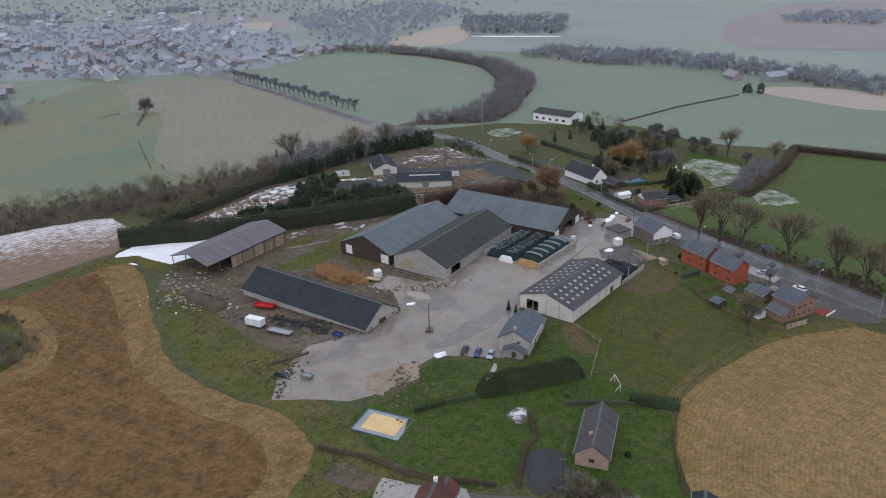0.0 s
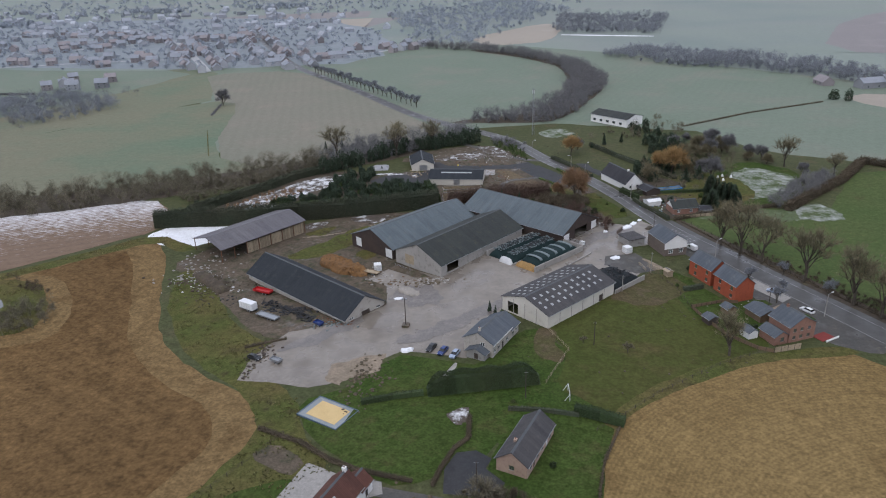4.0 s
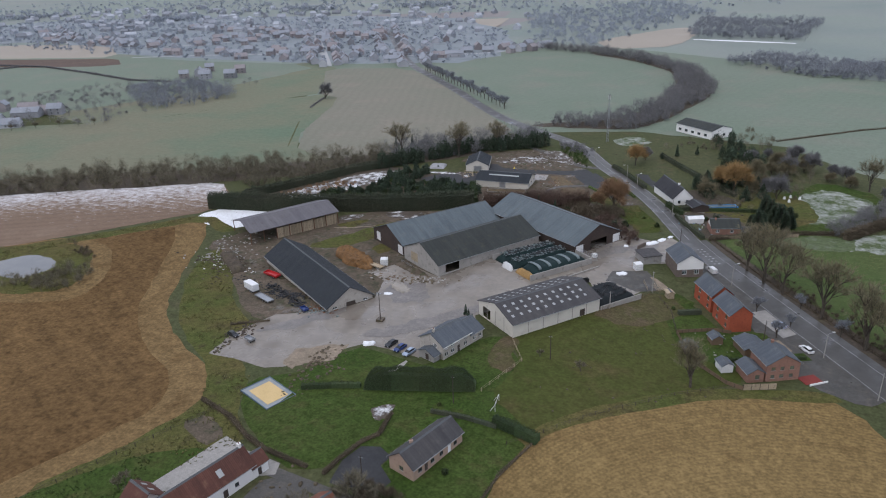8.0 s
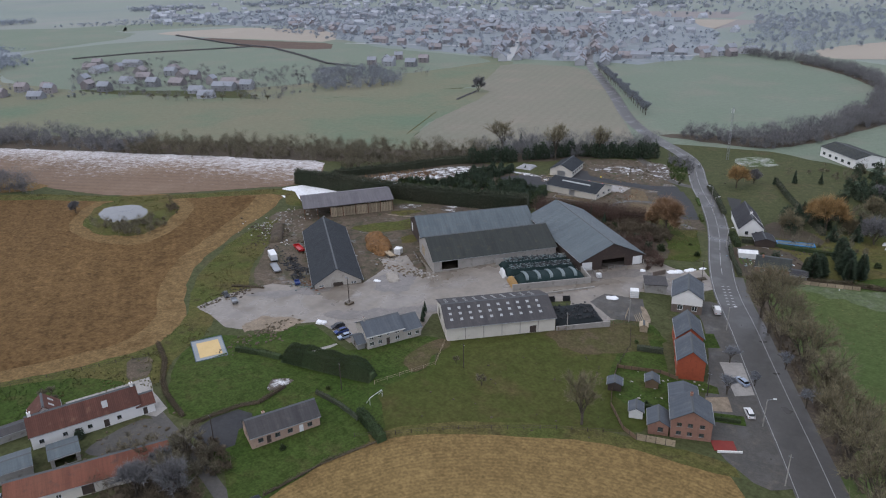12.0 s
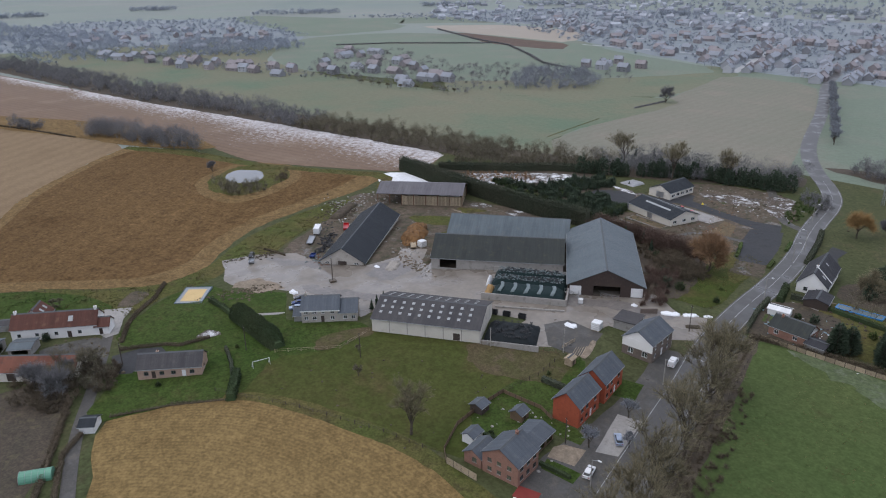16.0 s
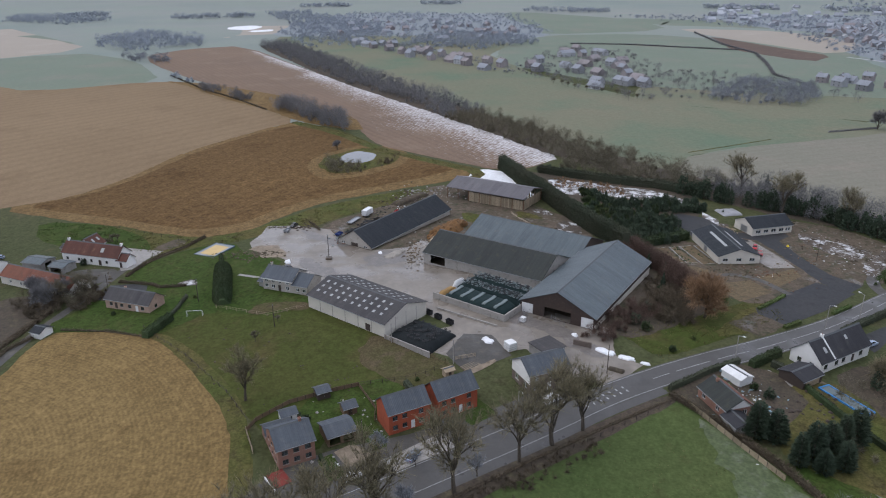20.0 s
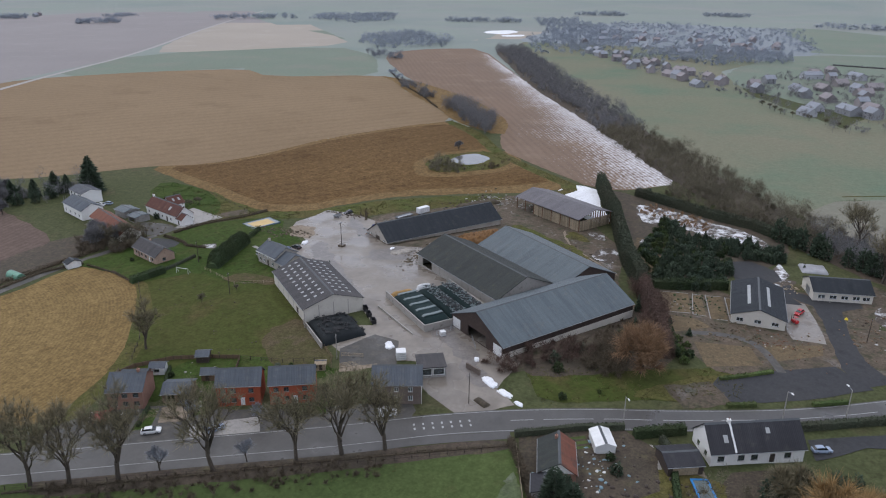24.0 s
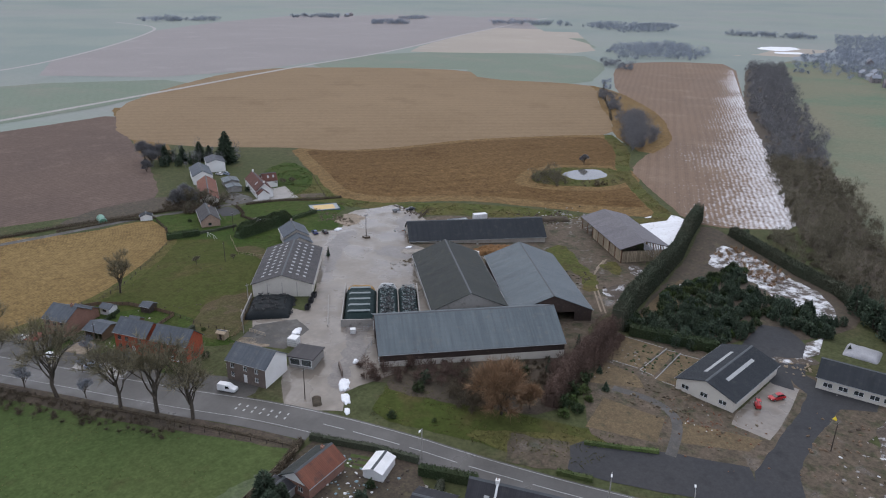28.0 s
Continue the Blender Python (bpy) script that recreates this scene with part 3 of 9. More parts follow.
field("field", M["haze_green"], [(-1000, 420), (-900, 400), (-960, 620), (-1200, 640), (-1500, 420), (-1300, 380)], "green meadow behind far houses", step=10, amount=3)
field("field", M["haze_green"], [(-645, 711), (-694, 608), (-560, 545), (-480, 545), (-402, 565), (-330, 640), (-320, 670), (-500, 660)], "green meadow between hamlet and village", step=6, amount=1.5)
field("field", M["haze_green"], [(-725, 353), (-872, 402), (-762, 623), (-700, 600), (-600, 540), (-483, 530), (-560, 470), (-640, 440)], "green meadow behind the hamlet", step=6, amount=1.5)
field("field", M["stubble_far"], [(-1000, 640), (-924, 795), (-726, 812), (-614, 706), (-700, 684), (-862, 647)], "pale yellow stubble field before the village", step=6, amount=1.5)
field("field", M["ploughed"], [(-862, 645), (-675, 676), (-604, 697), (-547, 643), (-675, 606), (-740, 622)], "dark ploughed strip before the village", step=6, amount=1.5)
field("snow_patch", M["snow"], [(-980, -60), (-1000, -30), (-1040, -40), (-1010, -75)], "small snowy meadow by the stream", "snow", step=8, amount=3)
field("snow_patch", M["snow"], [(-1040, -118), (-1025, -72), (-1095, -66), (-1130, -92), (-1095, -128)], "snow-covered far meadow", "snow", step=8, amount=3)
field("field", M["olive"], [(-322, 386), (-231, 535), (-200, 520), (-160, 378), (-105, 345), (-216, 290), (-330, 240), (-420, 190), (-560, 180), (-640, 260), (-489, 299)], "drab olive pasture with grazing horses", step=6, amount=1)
# round the farm
field("paddock", M["paddock"], [(37, 160), (44, 176), (36, 188), (58, 214), (72, 230), (90, 206), (102, 188), (90, 178), (66, 158), (56, 146), (46, 140), (38, 146)], "worn green paddock with bare patches", "paddock", step=3, amount=0.7)
field("lawn", M["lawn"], [(-12, 156), (-7, 168), (-2, 172), (13, 168), (20, 166), (30, 186), (36, 188), (44, 174), (40, 158), (56, 146), (56, 132), (40, 128), (28, 136), (24, 128), (8, 118), (-2, 122), (-18, 134), (-26, 148)], "mown green lawn round the farmhouse", "lawn", step=3, amount=0.7)
field("rough_ground", M["rough_grass"], [(-100, 234), (-92, 205), (-77, 180), (-62, 165), (-40, 150), (-30, 133), (-36, 113), (-46, 92), (-34, 84), (-24, 100), (-8, 122), (-20, 136), (-26, 150), (-46, 164), (-44, 176), (-60, 188), (-80, 214)], "rough tussocky grass beside the yard", "grass", step=2.5, amount=0.9)
field("garden", M["lawn"], [(-46, 90), (-30, 112), (-16, 120), (-2, 116), (-16, 92), (-28, 70), (-50, 60)], "unkempt green garden behind a white house", "garden", step=2.5, amount=0.6)
field("field", M["stubble"], [(100, 100), (78, 112), (57, 112), (49, 116), (50, 128), (55, 145), (66, 157), (83, 172), (95, 179), (112, 184), (124, 184), (138, 158), (165, 118), (150, 60), (120, 80)], "pale straw-coloured stubble field with curved rows", step=3, amount=0.6)
field("meadow_verge", M["rough_grass"], [(49, 115), (48, 130), (53, 147), (64, 160), (82, 175), (95, 182), (120, 189), (124, 184), (95, 178), (66, 156), (55, 144), (50, 127)], "rough grass verge round a stubble field", "verge", step=2.5, amount=0.5)
field("pasture", M["meadow"], [(144, 190), (131, 214), (110, 246), (98, 268), (88, 284), (101, 294), (130, 306), (147, 290), (190, 374), (300, 330), (420, 240), (360, 120), (230, 60)], "close-grazed bright green pasture beside the road", "pasture", step=4, amount=0.7)
field("garden", M["lawn"], [(112, 305), (125, 300), (150, 332), (158, 360), (136, 378), (118, 355), (106, 330)], "frosted lawn behind conifers", "lawn", step=3, amount=0.6)
field("verge", M["paddock"], [(58, 279), (72, 288), (60, 312), (48, 335), (34, 330), (44, 312)], "sloping olive-green verge beside the road", "verge", step=2, amount=0.8)
field("verge", M["rough_grass"], [(46, 318), (60, 306), (58, 318), (46, 340), (30, 356), (24, 350), (36, 332)], "tan rough grass bank by a dark pad", "verge", step=2, amount=0.8)
field("farm_mud", M["mud"], [(-104, 228), (-96, 246), (-80, 268), (-62, 280), (-46, 290), (-10, 292), (6, 302), (24, 302), (60, 280), (66, 274), (40, 222), (22, 196), (-8, 190), (-24, 184), (-44, 178), (-60, 190), (-80, 214)], "muddy churned ground round the barns", "mud", step=2.5, amount=1.0)
field("rough_ground", M["rough_grass"], [(-64, 240), (-56, 254), (-46, 262), (-38, 258), (-42, 250), (-52, 240)], "rough grass between shed and barn", "grass", step=2, amount=1)
field("yard", M["yard"], [(-46, 157), (-47, 169), (-41, 184), (-33, 188), (-24, 190), (-14, 203), (-17, 217), (-25, 222), (-18, 234), (0, 224), (12, 240), (26, 262), (40, 256), (52, 274), (56, 278), (70, 276), (75, 282), (84, 272), (76, 257), (66, 252), (70, 232), (60, 216), (52, 232), (42, 222), (23, 198), (28, 188), (20, 184), (16, 170), (-3, 174), (-9, 168), (-18.5, 157), (-25, 154.5), (-37, 157)], "wet worn concrete farmyard", "yard", rounds=0, step=1.5, amount=0.5)
field("sandy_patch", M["sandy"], [(-20, 156), (-9, 162), (-6, 172), (-14, 172), (-24, 164)], "sandy bare patch at the yard's edge", "sand", step=1.2, amount=2.2)
field("dark_pad", M["lane"], [(57, 235), (67.8, 229.5), (77, 235), (69, 247.5), (58, 243)], "dark asphalt pad behind the heap", "pad", rounds=0, step=2, amount=0.3)
field("nursery_ground", M["mud"], [(-12, 303), (-22, 328), (5, 331), (4, 346), (-19, 344), (-30, 350), (-24, 372), (20, 368), (42, 330), (22, 312), (4, 300)], "bare tan nursery ground with planting beds", "ground", rounds=1, step=2, amount=0.6)
for pts in NURSERY_BEDS:
    field("planting_bed", M["bed"], pts, "tan planting bed edged with pale kerbs", "bed", rounds=0, step=2, amount=0.15)
field("nursery_yard", M["dark_pad"], [(22.5, 357.3), (7.4, 356.1), (-8, 355), (-17.6, 352.9), (-22, 347), (-27, 349), (-24, 356), (-28, 368), (-23.7, 369.5), (-16.6, 361), (1.2, 361.7), (15.2, 363.9), (24, 371), (31, 362)], "wet dark asphalt nursery drive", "drive", rounds=0, step=2, amount=0.5)
field("dark_pad", M["dark_pad"], [(41, 327), (30, 342), (22, 356), (31, 364), (43, 348), (52, 332), (50, 324)], "empty dark gravel parking ground", "pad", rounds=0, step=2, amount=0.4)
field("loading_pad", M["yard"], [(-17.9, 344), (-18.4, 350.6), (-7, 353), (3.6, 354.5), (9, 354.8), (9.5, 346), (4.2, 344.6)], "pale concrete loading apron", "pad", rounds=0, step=2, amount=0.1)
field("tan_verge", M["mud"], [(51.6, 313.8), (43.7, 325.3), (52.5, 330.7), (56.3, 326.7), (59.6, 320)], "tan rough patch beside the pad", "ground", rounds=0, step=1.5, amount=0.8)
road("nursery_path", M["lane"], [(17.5, 318.5), (14.5, 327), (15.8, 334.8), (21, 338.8), (31, 342.5)], 2.4, "grey curved path between planting beds", 0.226, "path")
field("scrap_ground", M["mud"], [(17.5, 364.5), (-8, 368), (-6, 376), (10, 381), (25, 369.5)], "bare brown corner beside the nursery drive", "ground", rounds=0, step=2, amount=0.5)
field("scrap_ground", M["mud"], [(18, 372), (-4, 374), (-28, 366), (-46, 368), (-30, 392), (-6, 404), (12, 394), (26, 376)], "littered bare ground by the nursery", "ground", step=2, amount=0.8)
field("wood_floor", M["litter"], [(-770, -10), (-440, 140), (-310, 214), (-216, 264), (-150, 298), (-105, 328), (-60, 360), (-6, 418), (-20, 440), (-50, 410), (-78, 385), (-120, 350), (-160, 325), (-226, 292), (-320, 246), (-450, 178), (-780, 24)], "brown leaf litter under streamside trees", "ground", step=5, amount=2)
field("wood_floor", M["litter"], [(-30, 458), (34, 462), (50, 486), (76, 574), (80, 620), (64, 704), (10, 778), (-50, 826), (-56, 812), (0, 762), (44, 694), (50, 612), (42, 540), (20, 488), (-20, 470)], "leaf litter under a curved belt of trees", "ground", step=5, amount=2)
field("wood_floor", M["litter"], [(-126, 268), (-104, 276), (-84, 283), (-31, 296), (-14, 303), (-22, 326), (-36, 328), (-48, 342), (-72, 350), (-90, 336), (-108, 312), (-119, 286)], "dark ground under nursery conifers", "ground", step=3, amount=1)
field("garden", M["lawn"], [(104, 190), (84, 196), (74, 228), (80, 236), (92, 216), (100, 202), (108, 200)], "fenced back gardens with green lawns", "garden", rounds=1, step=2, amount=0.3)
field("garden", M["lawn"], [(28, 136), (42, 150), (54, 142), (51, 128), (50, 112), (44, 111), (36, 115), (24, 118)], "green lawn round a brick cottage", "lawn", rounds=0, step=2, amount=0.3)
field("ditch", M["litter"], [(138, 198), (126, 219), (113, 240), (100, 262), (88, 283), (90, 288), (104, 266), (117, 246), (130, 224), (143, 202)], "leafy dark ditch along the road", "ditch", rounds=1, step=2, amount=0.6)
field("shrub_bed", M["litter"], [(14, 300), (40, 288), (58, 278), (62, 284), (48, 306), (40, 316), (22, 312), (2, 302)], "dark overgrown bed beside the long barn", "ground", step=2, amount=0.8)
field("dark_drive", M["dark_pad"], [(22.6, 131.7), (26.5, 129.3), (25.3, 126), (29.8, 121.9), (28.3, 117.5), (17.2, 117.5), (16.4, 124.8), (18.3, 130.6)], "dark asphalt drive beside a cottage", "drive", rounds=0, step=2, amount=0.2)
field("forecourt", M["lane"], [(87, 262), (80, 256), (87, 250), (97, 232), (103, 217), (108, 200), (116, 190), (128, 184), (134, 190), (120, 212), (108, 232), (94, 256)], "grey asphalt parking strip before the houses", "forecourt", rounds=1, step=2, amount=0.2)
field("front_lawn", M["lawn"], [(92, 211), (97.7, 207.5), (107.6, 212.7), (106, 215.4), (102.4, 215.3), (96, 212)], "strip of lawn between two brick houses", "lawn", rounds=0, step=2, amount=0.2)
field("front_lawn", M["lawn"], [(108.2, 203.5), (115.7, 207.2), (117.5, 203.7), (110.3, 200.5)], "small front lawn beside a paved drive", "lawn", rounds=0, step=2, amount=0.2)
field("front_lawn", M["lawn"], [(88.3, 237.2), (94.6, 241.4), (99, 235), (94.4, 231.1)], "front lawn beside a brick house", "lawn", rounds=0, step=2, amount=0.2)
field("front_lawn", M["lawn"], [(77.8, 228.7), (76.5, 234.7), (86.2, 228.9), (84.9, 224)], "back lawn behind a brick house", "lawn", rounds=0, step=2, amount=0.2)
field("paved_drive", M["paving"], [(101.7, 227.6), (107.2, 231.6), (114.8, 218.1), (110.9, 214.3)], "pale paved drive before red brick houses", "drive", rounds=0, step=2, amount=0.1)
field("paved_drive", M["sandy"], [(105.4, 206.8), (105.7, 209.4), (109.6, 212.8), (113.0, 207.3), (107.7, 203.7)], "sandy paved drive before a carport", "drive", rounds=0, step=2, amount=0.1)
field("white_yard", M["paving"], [(-20, 104), (-14.8, 124.6), (-7, 121.3), (3.5, 119.6), (4.5, 116), (1, 114.2), (-6.5, 116.5), (-10.5, 103.5)], "pale concrete yard beside a white house", "yard", rounds=0, step=2, amount=0.2)
field("asphalt_yard", M["lane"], [(2.4, 101), (1.9, 109.1), (3, 114.5), (9.6, 115.4), (16.1, 112.5), (13.8, 108.1), (13.1, 102.5), (4.6, 97.8)], "dark wet asphalt before a white farmhouse", "yard", rounds=1, step=2, amount=0.3)
field("garden_terrace", M["sandy"], [(81.9, 321.9), (80.3, 325.1), (84.6, 327.2), (86, 323.4)], "sandy terrace at the end of a pool", "terrace", rounds=0, step=2, amount=0.1)
field("garden_soil", M["litter"], [(81.5, 328.6), (74, 343), (92, 342), (97, 333.5)], "dark bare soil behind a house", "garden", rounds=1, step=2, amount=0.5)
road("garden_path", M["paving"], [(77.4, 314.4), (96.3, 321.8)], 0.8, "pale straight garden path", 0.226, "path")

field("snow_patch", M["snow_rubble"], [(-108, 285), (-110, 293), (-95, 316), (-90, 327), (-77, 340), (-63, 343), (-68, 336), (-72, 322), (-82, 309), (-84, 297), (-88, 289)], "broken old snow over brushwood", "snow", step=1.5, amount=1.5)
field("tan_clearing", M["bed"], [(-66, 290), (-66, 296), (-35, 306), (-24, 302), (-27, 297.5)], "tan grassy clearing inside the windbreak", "ground", step=1.5, amount=0.8)
field("snow_patch", M["snow_litter"], [(-64, 292), (-66, 297), (-52, 303), (-50, 297)], "thin old snow in a clearing", "snow", step=1.5, amount=1.2)
field("nursery_yard", M["dark_pad"], [(-28, 329.5), (-49, 327.5), (-52, 334), (-45, 342), (-27, 349), (-22, 347), (-17, 350), (-15.8, 345), (-22, 330)], "dark asphalt yard behind the nursery hall", "drive", rounds=0, step=2, amount=0.4)
field("snow_patch", M["snow_rubble"], [(-54, 344), (-46, 342), (-35, 345), (-42, 347)], "strip of old snow by the drive", "snow", rounds=0, step=1.5, amount=0.6)
field("snow_patch", M["snow_litter"], [(-26, 373), (-17, 369.5), (-6, 373), (4, 379), (1, 384), (-5, 390), (-16, 382)], "broken old snow over rubble", "snow", step=2, amount=1.5)
field("snow_patch", M["snow_litter"], [(-7, 396), (4, 404), (12, 392), (19, 376), (12, 376), (2, 388)], "scraps of snow and plastic by the road", "snow", step=2, amount=1.5)
field("snow_patch", M["snow_litter"], [(-46, 279), (-34, 279), (-30, 287), (-40, 289), (-50, 286)], "patch of old snow behind the barn", "snow", step=1.5, amount=1)
field("snow_patch", M["snow_litter"], [(-66, 270), (-58, 274), (-56, 280), (-66, 278)], "patch of old snow by the hedge", "snow", step=1.5, amount=1)
field("snow_patch", M["snow_litter"], [(-38, 346), (-30, 338), (-28, 342), (-36, 350)], "strip of old snow by the drive", "snow", step=1.5, amount=1)
field("snow_patch", M["snow_litter"], [(13.1, 143.6), (18.5, 147.9), (20.6, 142.9), (17.1, 139.4)], "melting patch of old snow on the lawn", "snow", step=1.0, amount=1.2)
field("snow_patch", M["thin_snow"], [(114, 326), (124, 312), (148, 330), (154, 352), (136, 366), (122, 350)], "thin old snow on a lawn", "snow", step=2, amount=2)
field("snow_patch", M["thin_snow"], [(134, 290), (150, 288), (158, 296), (154, 310), (144, 308), (136, 298)], "thin old snow in a pasture corner", "snow", step=2, amount=3)
field("snow_patch", M["thin_snow"], [(28, 432), (38, 420), (52, 432), (44, 446), (32, 442)], "thin old snow below the mast", "snow", step=2, amount=2)
field("rimed_turf", M["rime"], [(96, 288.5), (106, 288), (120, 287.5), (138, 288), (140, 304), (120, 300), (104, 293)], "thin frost lying along the garden hedge", "turf", step=1.5, amount=2.5)
field("field_margin", M["headland"], [(-452, -27), (-423, 5), (-355, 55), (-302, 103), (-257, 134), (-218, 184), (-268, 174), (-332, 130), (-372, 94), (-430, 26)], "brown margin between two fields", "verge", step=4, amount=1)
MAIN_ROAD = [(-390, 1016), (-287, 822), (-216, 697), (-160, 626), (-114, 564), (-71, 501), (-46, 471), (-21, 447), (0, 430), (16, 412), (33, 377), (50, 351), (65, 321), (76, 293), (87, 270), (99, 252), (111.5, 231), (121.5, 214.5), (130.5, 200), (140, 184), (162, 148), (230, 40), (420, -260), (700, -700)]
road("road", M["asphalt"], MAIN_ROAD, 8.4, "grey damp two-lane country road", 0.235)
road("hard_shoulder", M["asphalt"], [(86, 284.5), (95, 267.6), (103.5, 255), (116, 234), (126, 217.5), (135, 203), (144.5, 187), (166, 152)], 2.6, "worn asphalt shoulder of the country road", 0.229)
road("lane", M["lane"], [(200, 110), (130, 104), (86, 107), (66, 107.5), (50, 109), (35, 112), (20, 114.5), (4, 116.5), (-10, 119)], 3.1, "narrow dark lane between field and gardens", 0.225)
road("side_road", M["lane"], [(33, 373), (22, 374), (12, 384), (-2, 396), (-20, 412)], 4.0, "narrow side road past the nursery", 0.225)
road("village_street", M["line"], [(-303, 679), (-360, 770), (-475, 946)], 8, "straight village street", 0.225)
road("far_lane", M["paving"], [(200, -90), (43, -160), (-114, -230), (-296, -318), (-510, -400), (-881, -613), (-1729, -1030)], 6.0, "pale narrow farm lane between far fields", 0.225)
road("far_lane", M["paving"], [(150, -360), (-27, -444), (-157, -588), (-319, -814), (-441, -1021), (-420, -1200)], 5.5, "pale winding far lane", 0.225)
for side in (-0.9, 0.9):
    road("wheel_rut", M["sandy"], [(-62 + side, 262), (-50 + side, 266), (-40, 272 + side), (-30, 281 + side), (-20, 290 + side)], 0.6, "pale wheel rut in the mud", 0.225, "track")


def road_markings():
    """Dashed middle line, edge lines and the hatched mouth of the yard."""
    left, right, mid = strip(MAIN_ROAD, 0.2, 3)
    el, er, _ = strip(MAIN_ROAD, 7.4, 3)
    bm, be = bmesh.new(), bmesh.new()
    run = 0.0
    for k in range(len(mid) - 1):
        (xa, ya), (xb, yb) = mid[k], mid[k + 1]
        if ya < 120 or ya > 640:
            continue
        d = math.hypot(xb - xa, yb - ya)
        n = max(1, int(d / 1.0))
        for i in range(n):
            u, w = i / n, (i + 1) / n
            p = [(xa + (xb - xa) * s, ya + (yb - ya) * s) for s in (u, w)]
            nx, ny = -(yb - ya) / d * 0.09, (xb - xa) / d * 0.09
            if (run % 14.0) < 11.5 and 285 < ya < 440:
                bm.faces.new([bm.verts.new((x, y, 0.24)) for x, y in ((p[0][0] - nx, p[0][1] - ny), (p[1][0] - nx, p[1][1] - ny), (p[1][0] + nx, p[1][1] + ny), (p[0][0] + nx, p[0][1] + ny))])
            run += d / n
        for edge in (el, er) if ya < 430 else ():
            (x0, y0), (x1, y1) = edge[k], edge[k + 1]
            nx, ny = -(yb - ya) / d * 0.07, (xb - xa) / d * 0.07
            be.faces.new([be.verts.new((x, y, 0.24)) for x, y in ((x0 - nx, y0 - ny), (x1 - nx, y1 - ny), (x1 + nx, y1 + ny), (x0 + nx, y0 + ny))])
    for b2 in (bm, be):
        drape(b2, 0.24)
    single("road_marking", bm, M["line"], "broken white middle line on the road", "marking", kind="structure")
    single("road_marking", be, M["line"], "thin white edge lines on the road", "marking", kind="structure")
    mark = bmesh.new()
    for k in range(7):
        x, y = 84.5 + 1.05 * k, 274.0 - 1.9 * k
        for s in (0, 1.7):
            c, n = Vector((x + s * 0.85, y + s * 0.5, 0.24)), Vector((0.87, 0.5, 0)) * 0.4
            t = Vector((0.5, -0.87, 0)) * 0.22
            mark.faces.new([mark.verts.new(c + q) for q in (-n - t, n - t, n + t, -n + t)])
    drape(mark, 0.24)
    single("give_way_marking", mark, M["line"], "white dashes across the yard's mouth", "marking", kind="structure")


road_markings()

field("bare_earth", M["worn"], [(35, 172), (42, 169), (43, 174), (40, 180), (41, 187), (36, 189), (34, 182)], "bare muddy earth beside the farmhouse", "earth", step=1.5, amount=0.8)
field("bare_earth", M["worn"], [(56, 211), (70, 229), (77, 232), (86, 222), (78, 212), (68, 205)], "worn brown turf at the paddock's end", "earth", step=1.5, amount=2.4)
field("bare_earth", M["sandy"], [(76.5, 234), (78, 235.5), (72, 243.5), (70.5, 242.5)], "yellowish sandy strip beside the pad", "sand", step=1.5, amount=0.5)
field("bare_earth", M["mud"], [(-29.5, 125), (-25, 131), (-15, 125), (-17.4, 118.8)], "dark dug plot behind a white farmhouse", "earth", step=1.5, amount=0.6)
for pts in ([(-40, 172), (-30, 176), (-20, 190), (-18, 206), (-21, 207), (-25, 192), (-34, 181), (-41, 177)], [(-4, 178), (8, 182), (20, 196), (30, 210), (27, 212), (16, 200), (4, 188), (-6, 182)], [(36, 240), (48, 246), (60, 262), (72, 270), (70, 274), (56, 266), (44, 252), (34, 244)], [(-16, 206), (-4, 200), (4, 206), (0, 216), (-12, 218)]):
    field("wet_stain", M["damp"], pts, "dark wet stain spreading over the concrete", "puddle", step=1.0, amount=2.4)
for pts in ([(-46, 250), (-40, 266), (-30, 276), (-36, 278), (-48, 266), (-52, 252)], [(-98, 226), (-84, 222), (-76, 214), (-80, 208), (-94, 214)], [(-30, 240), (-22, 250), (-26, 254), (-36, 246)], [(-60, 262), (-50, 270), (-54, 276), (-64, 268)]):
    field("weed_patch", M["rough_grass"], pts, "weedy rough grass in the mud", "grass", step=1.0, amount=2.2)
field("garden_soil", M["rough_grass"], [(82, 318), (100, 306), (114, 302), (130, 322), (126, 346), (112, 356), (96, 346), (86, 334)], "dark damp garden under conifers", "garden", rounds=1, step=2, amount=1)
field("garden_soil", M["litter"], [(87, 330), (82, 332), (75, 341), (77, 349), (88, 346), (99, 338), (99.5, 332.5), (94, 332.8)], "brown leaf-strewn ground behind a pool", "soil", step=1.5, amount=0.8)
field("garden_soil", M["litter"], [(86, 286.5), (78, 299), (74.5, 308), (79, 316), (92, 318), (104, 306), (104, 294), (100, 291)], "dark cluttered garden ground round a small house", "garden", rounds=0, step=1.5, amount=0.4)
for k in range(3):
    field("vegetable_bed", M["meadow"], [(82.6 + 1.4 * k, 296 + 0.75 * k), (80 + 1.4 * k, 300.2 + 0.75 * k), (80.8 + 1.4 * k, 300.7 + 0.75 * k), (83.4 + 1.4 * k, 296.5 + 0.75 * k)], "green vegetable row in a garden", "bed", rounds=0, step=1, amount=0.2)
field("dark_drive", M["dark_pad"], [(61, 347), (55.5, 356.5), (50, 368), (56.4, 368), (59, 359), (65, 353), (68.5, 348)], "dark asphalt drive beside a black-roofed house", "drive", rounds=0, step=2, amount=0.3)

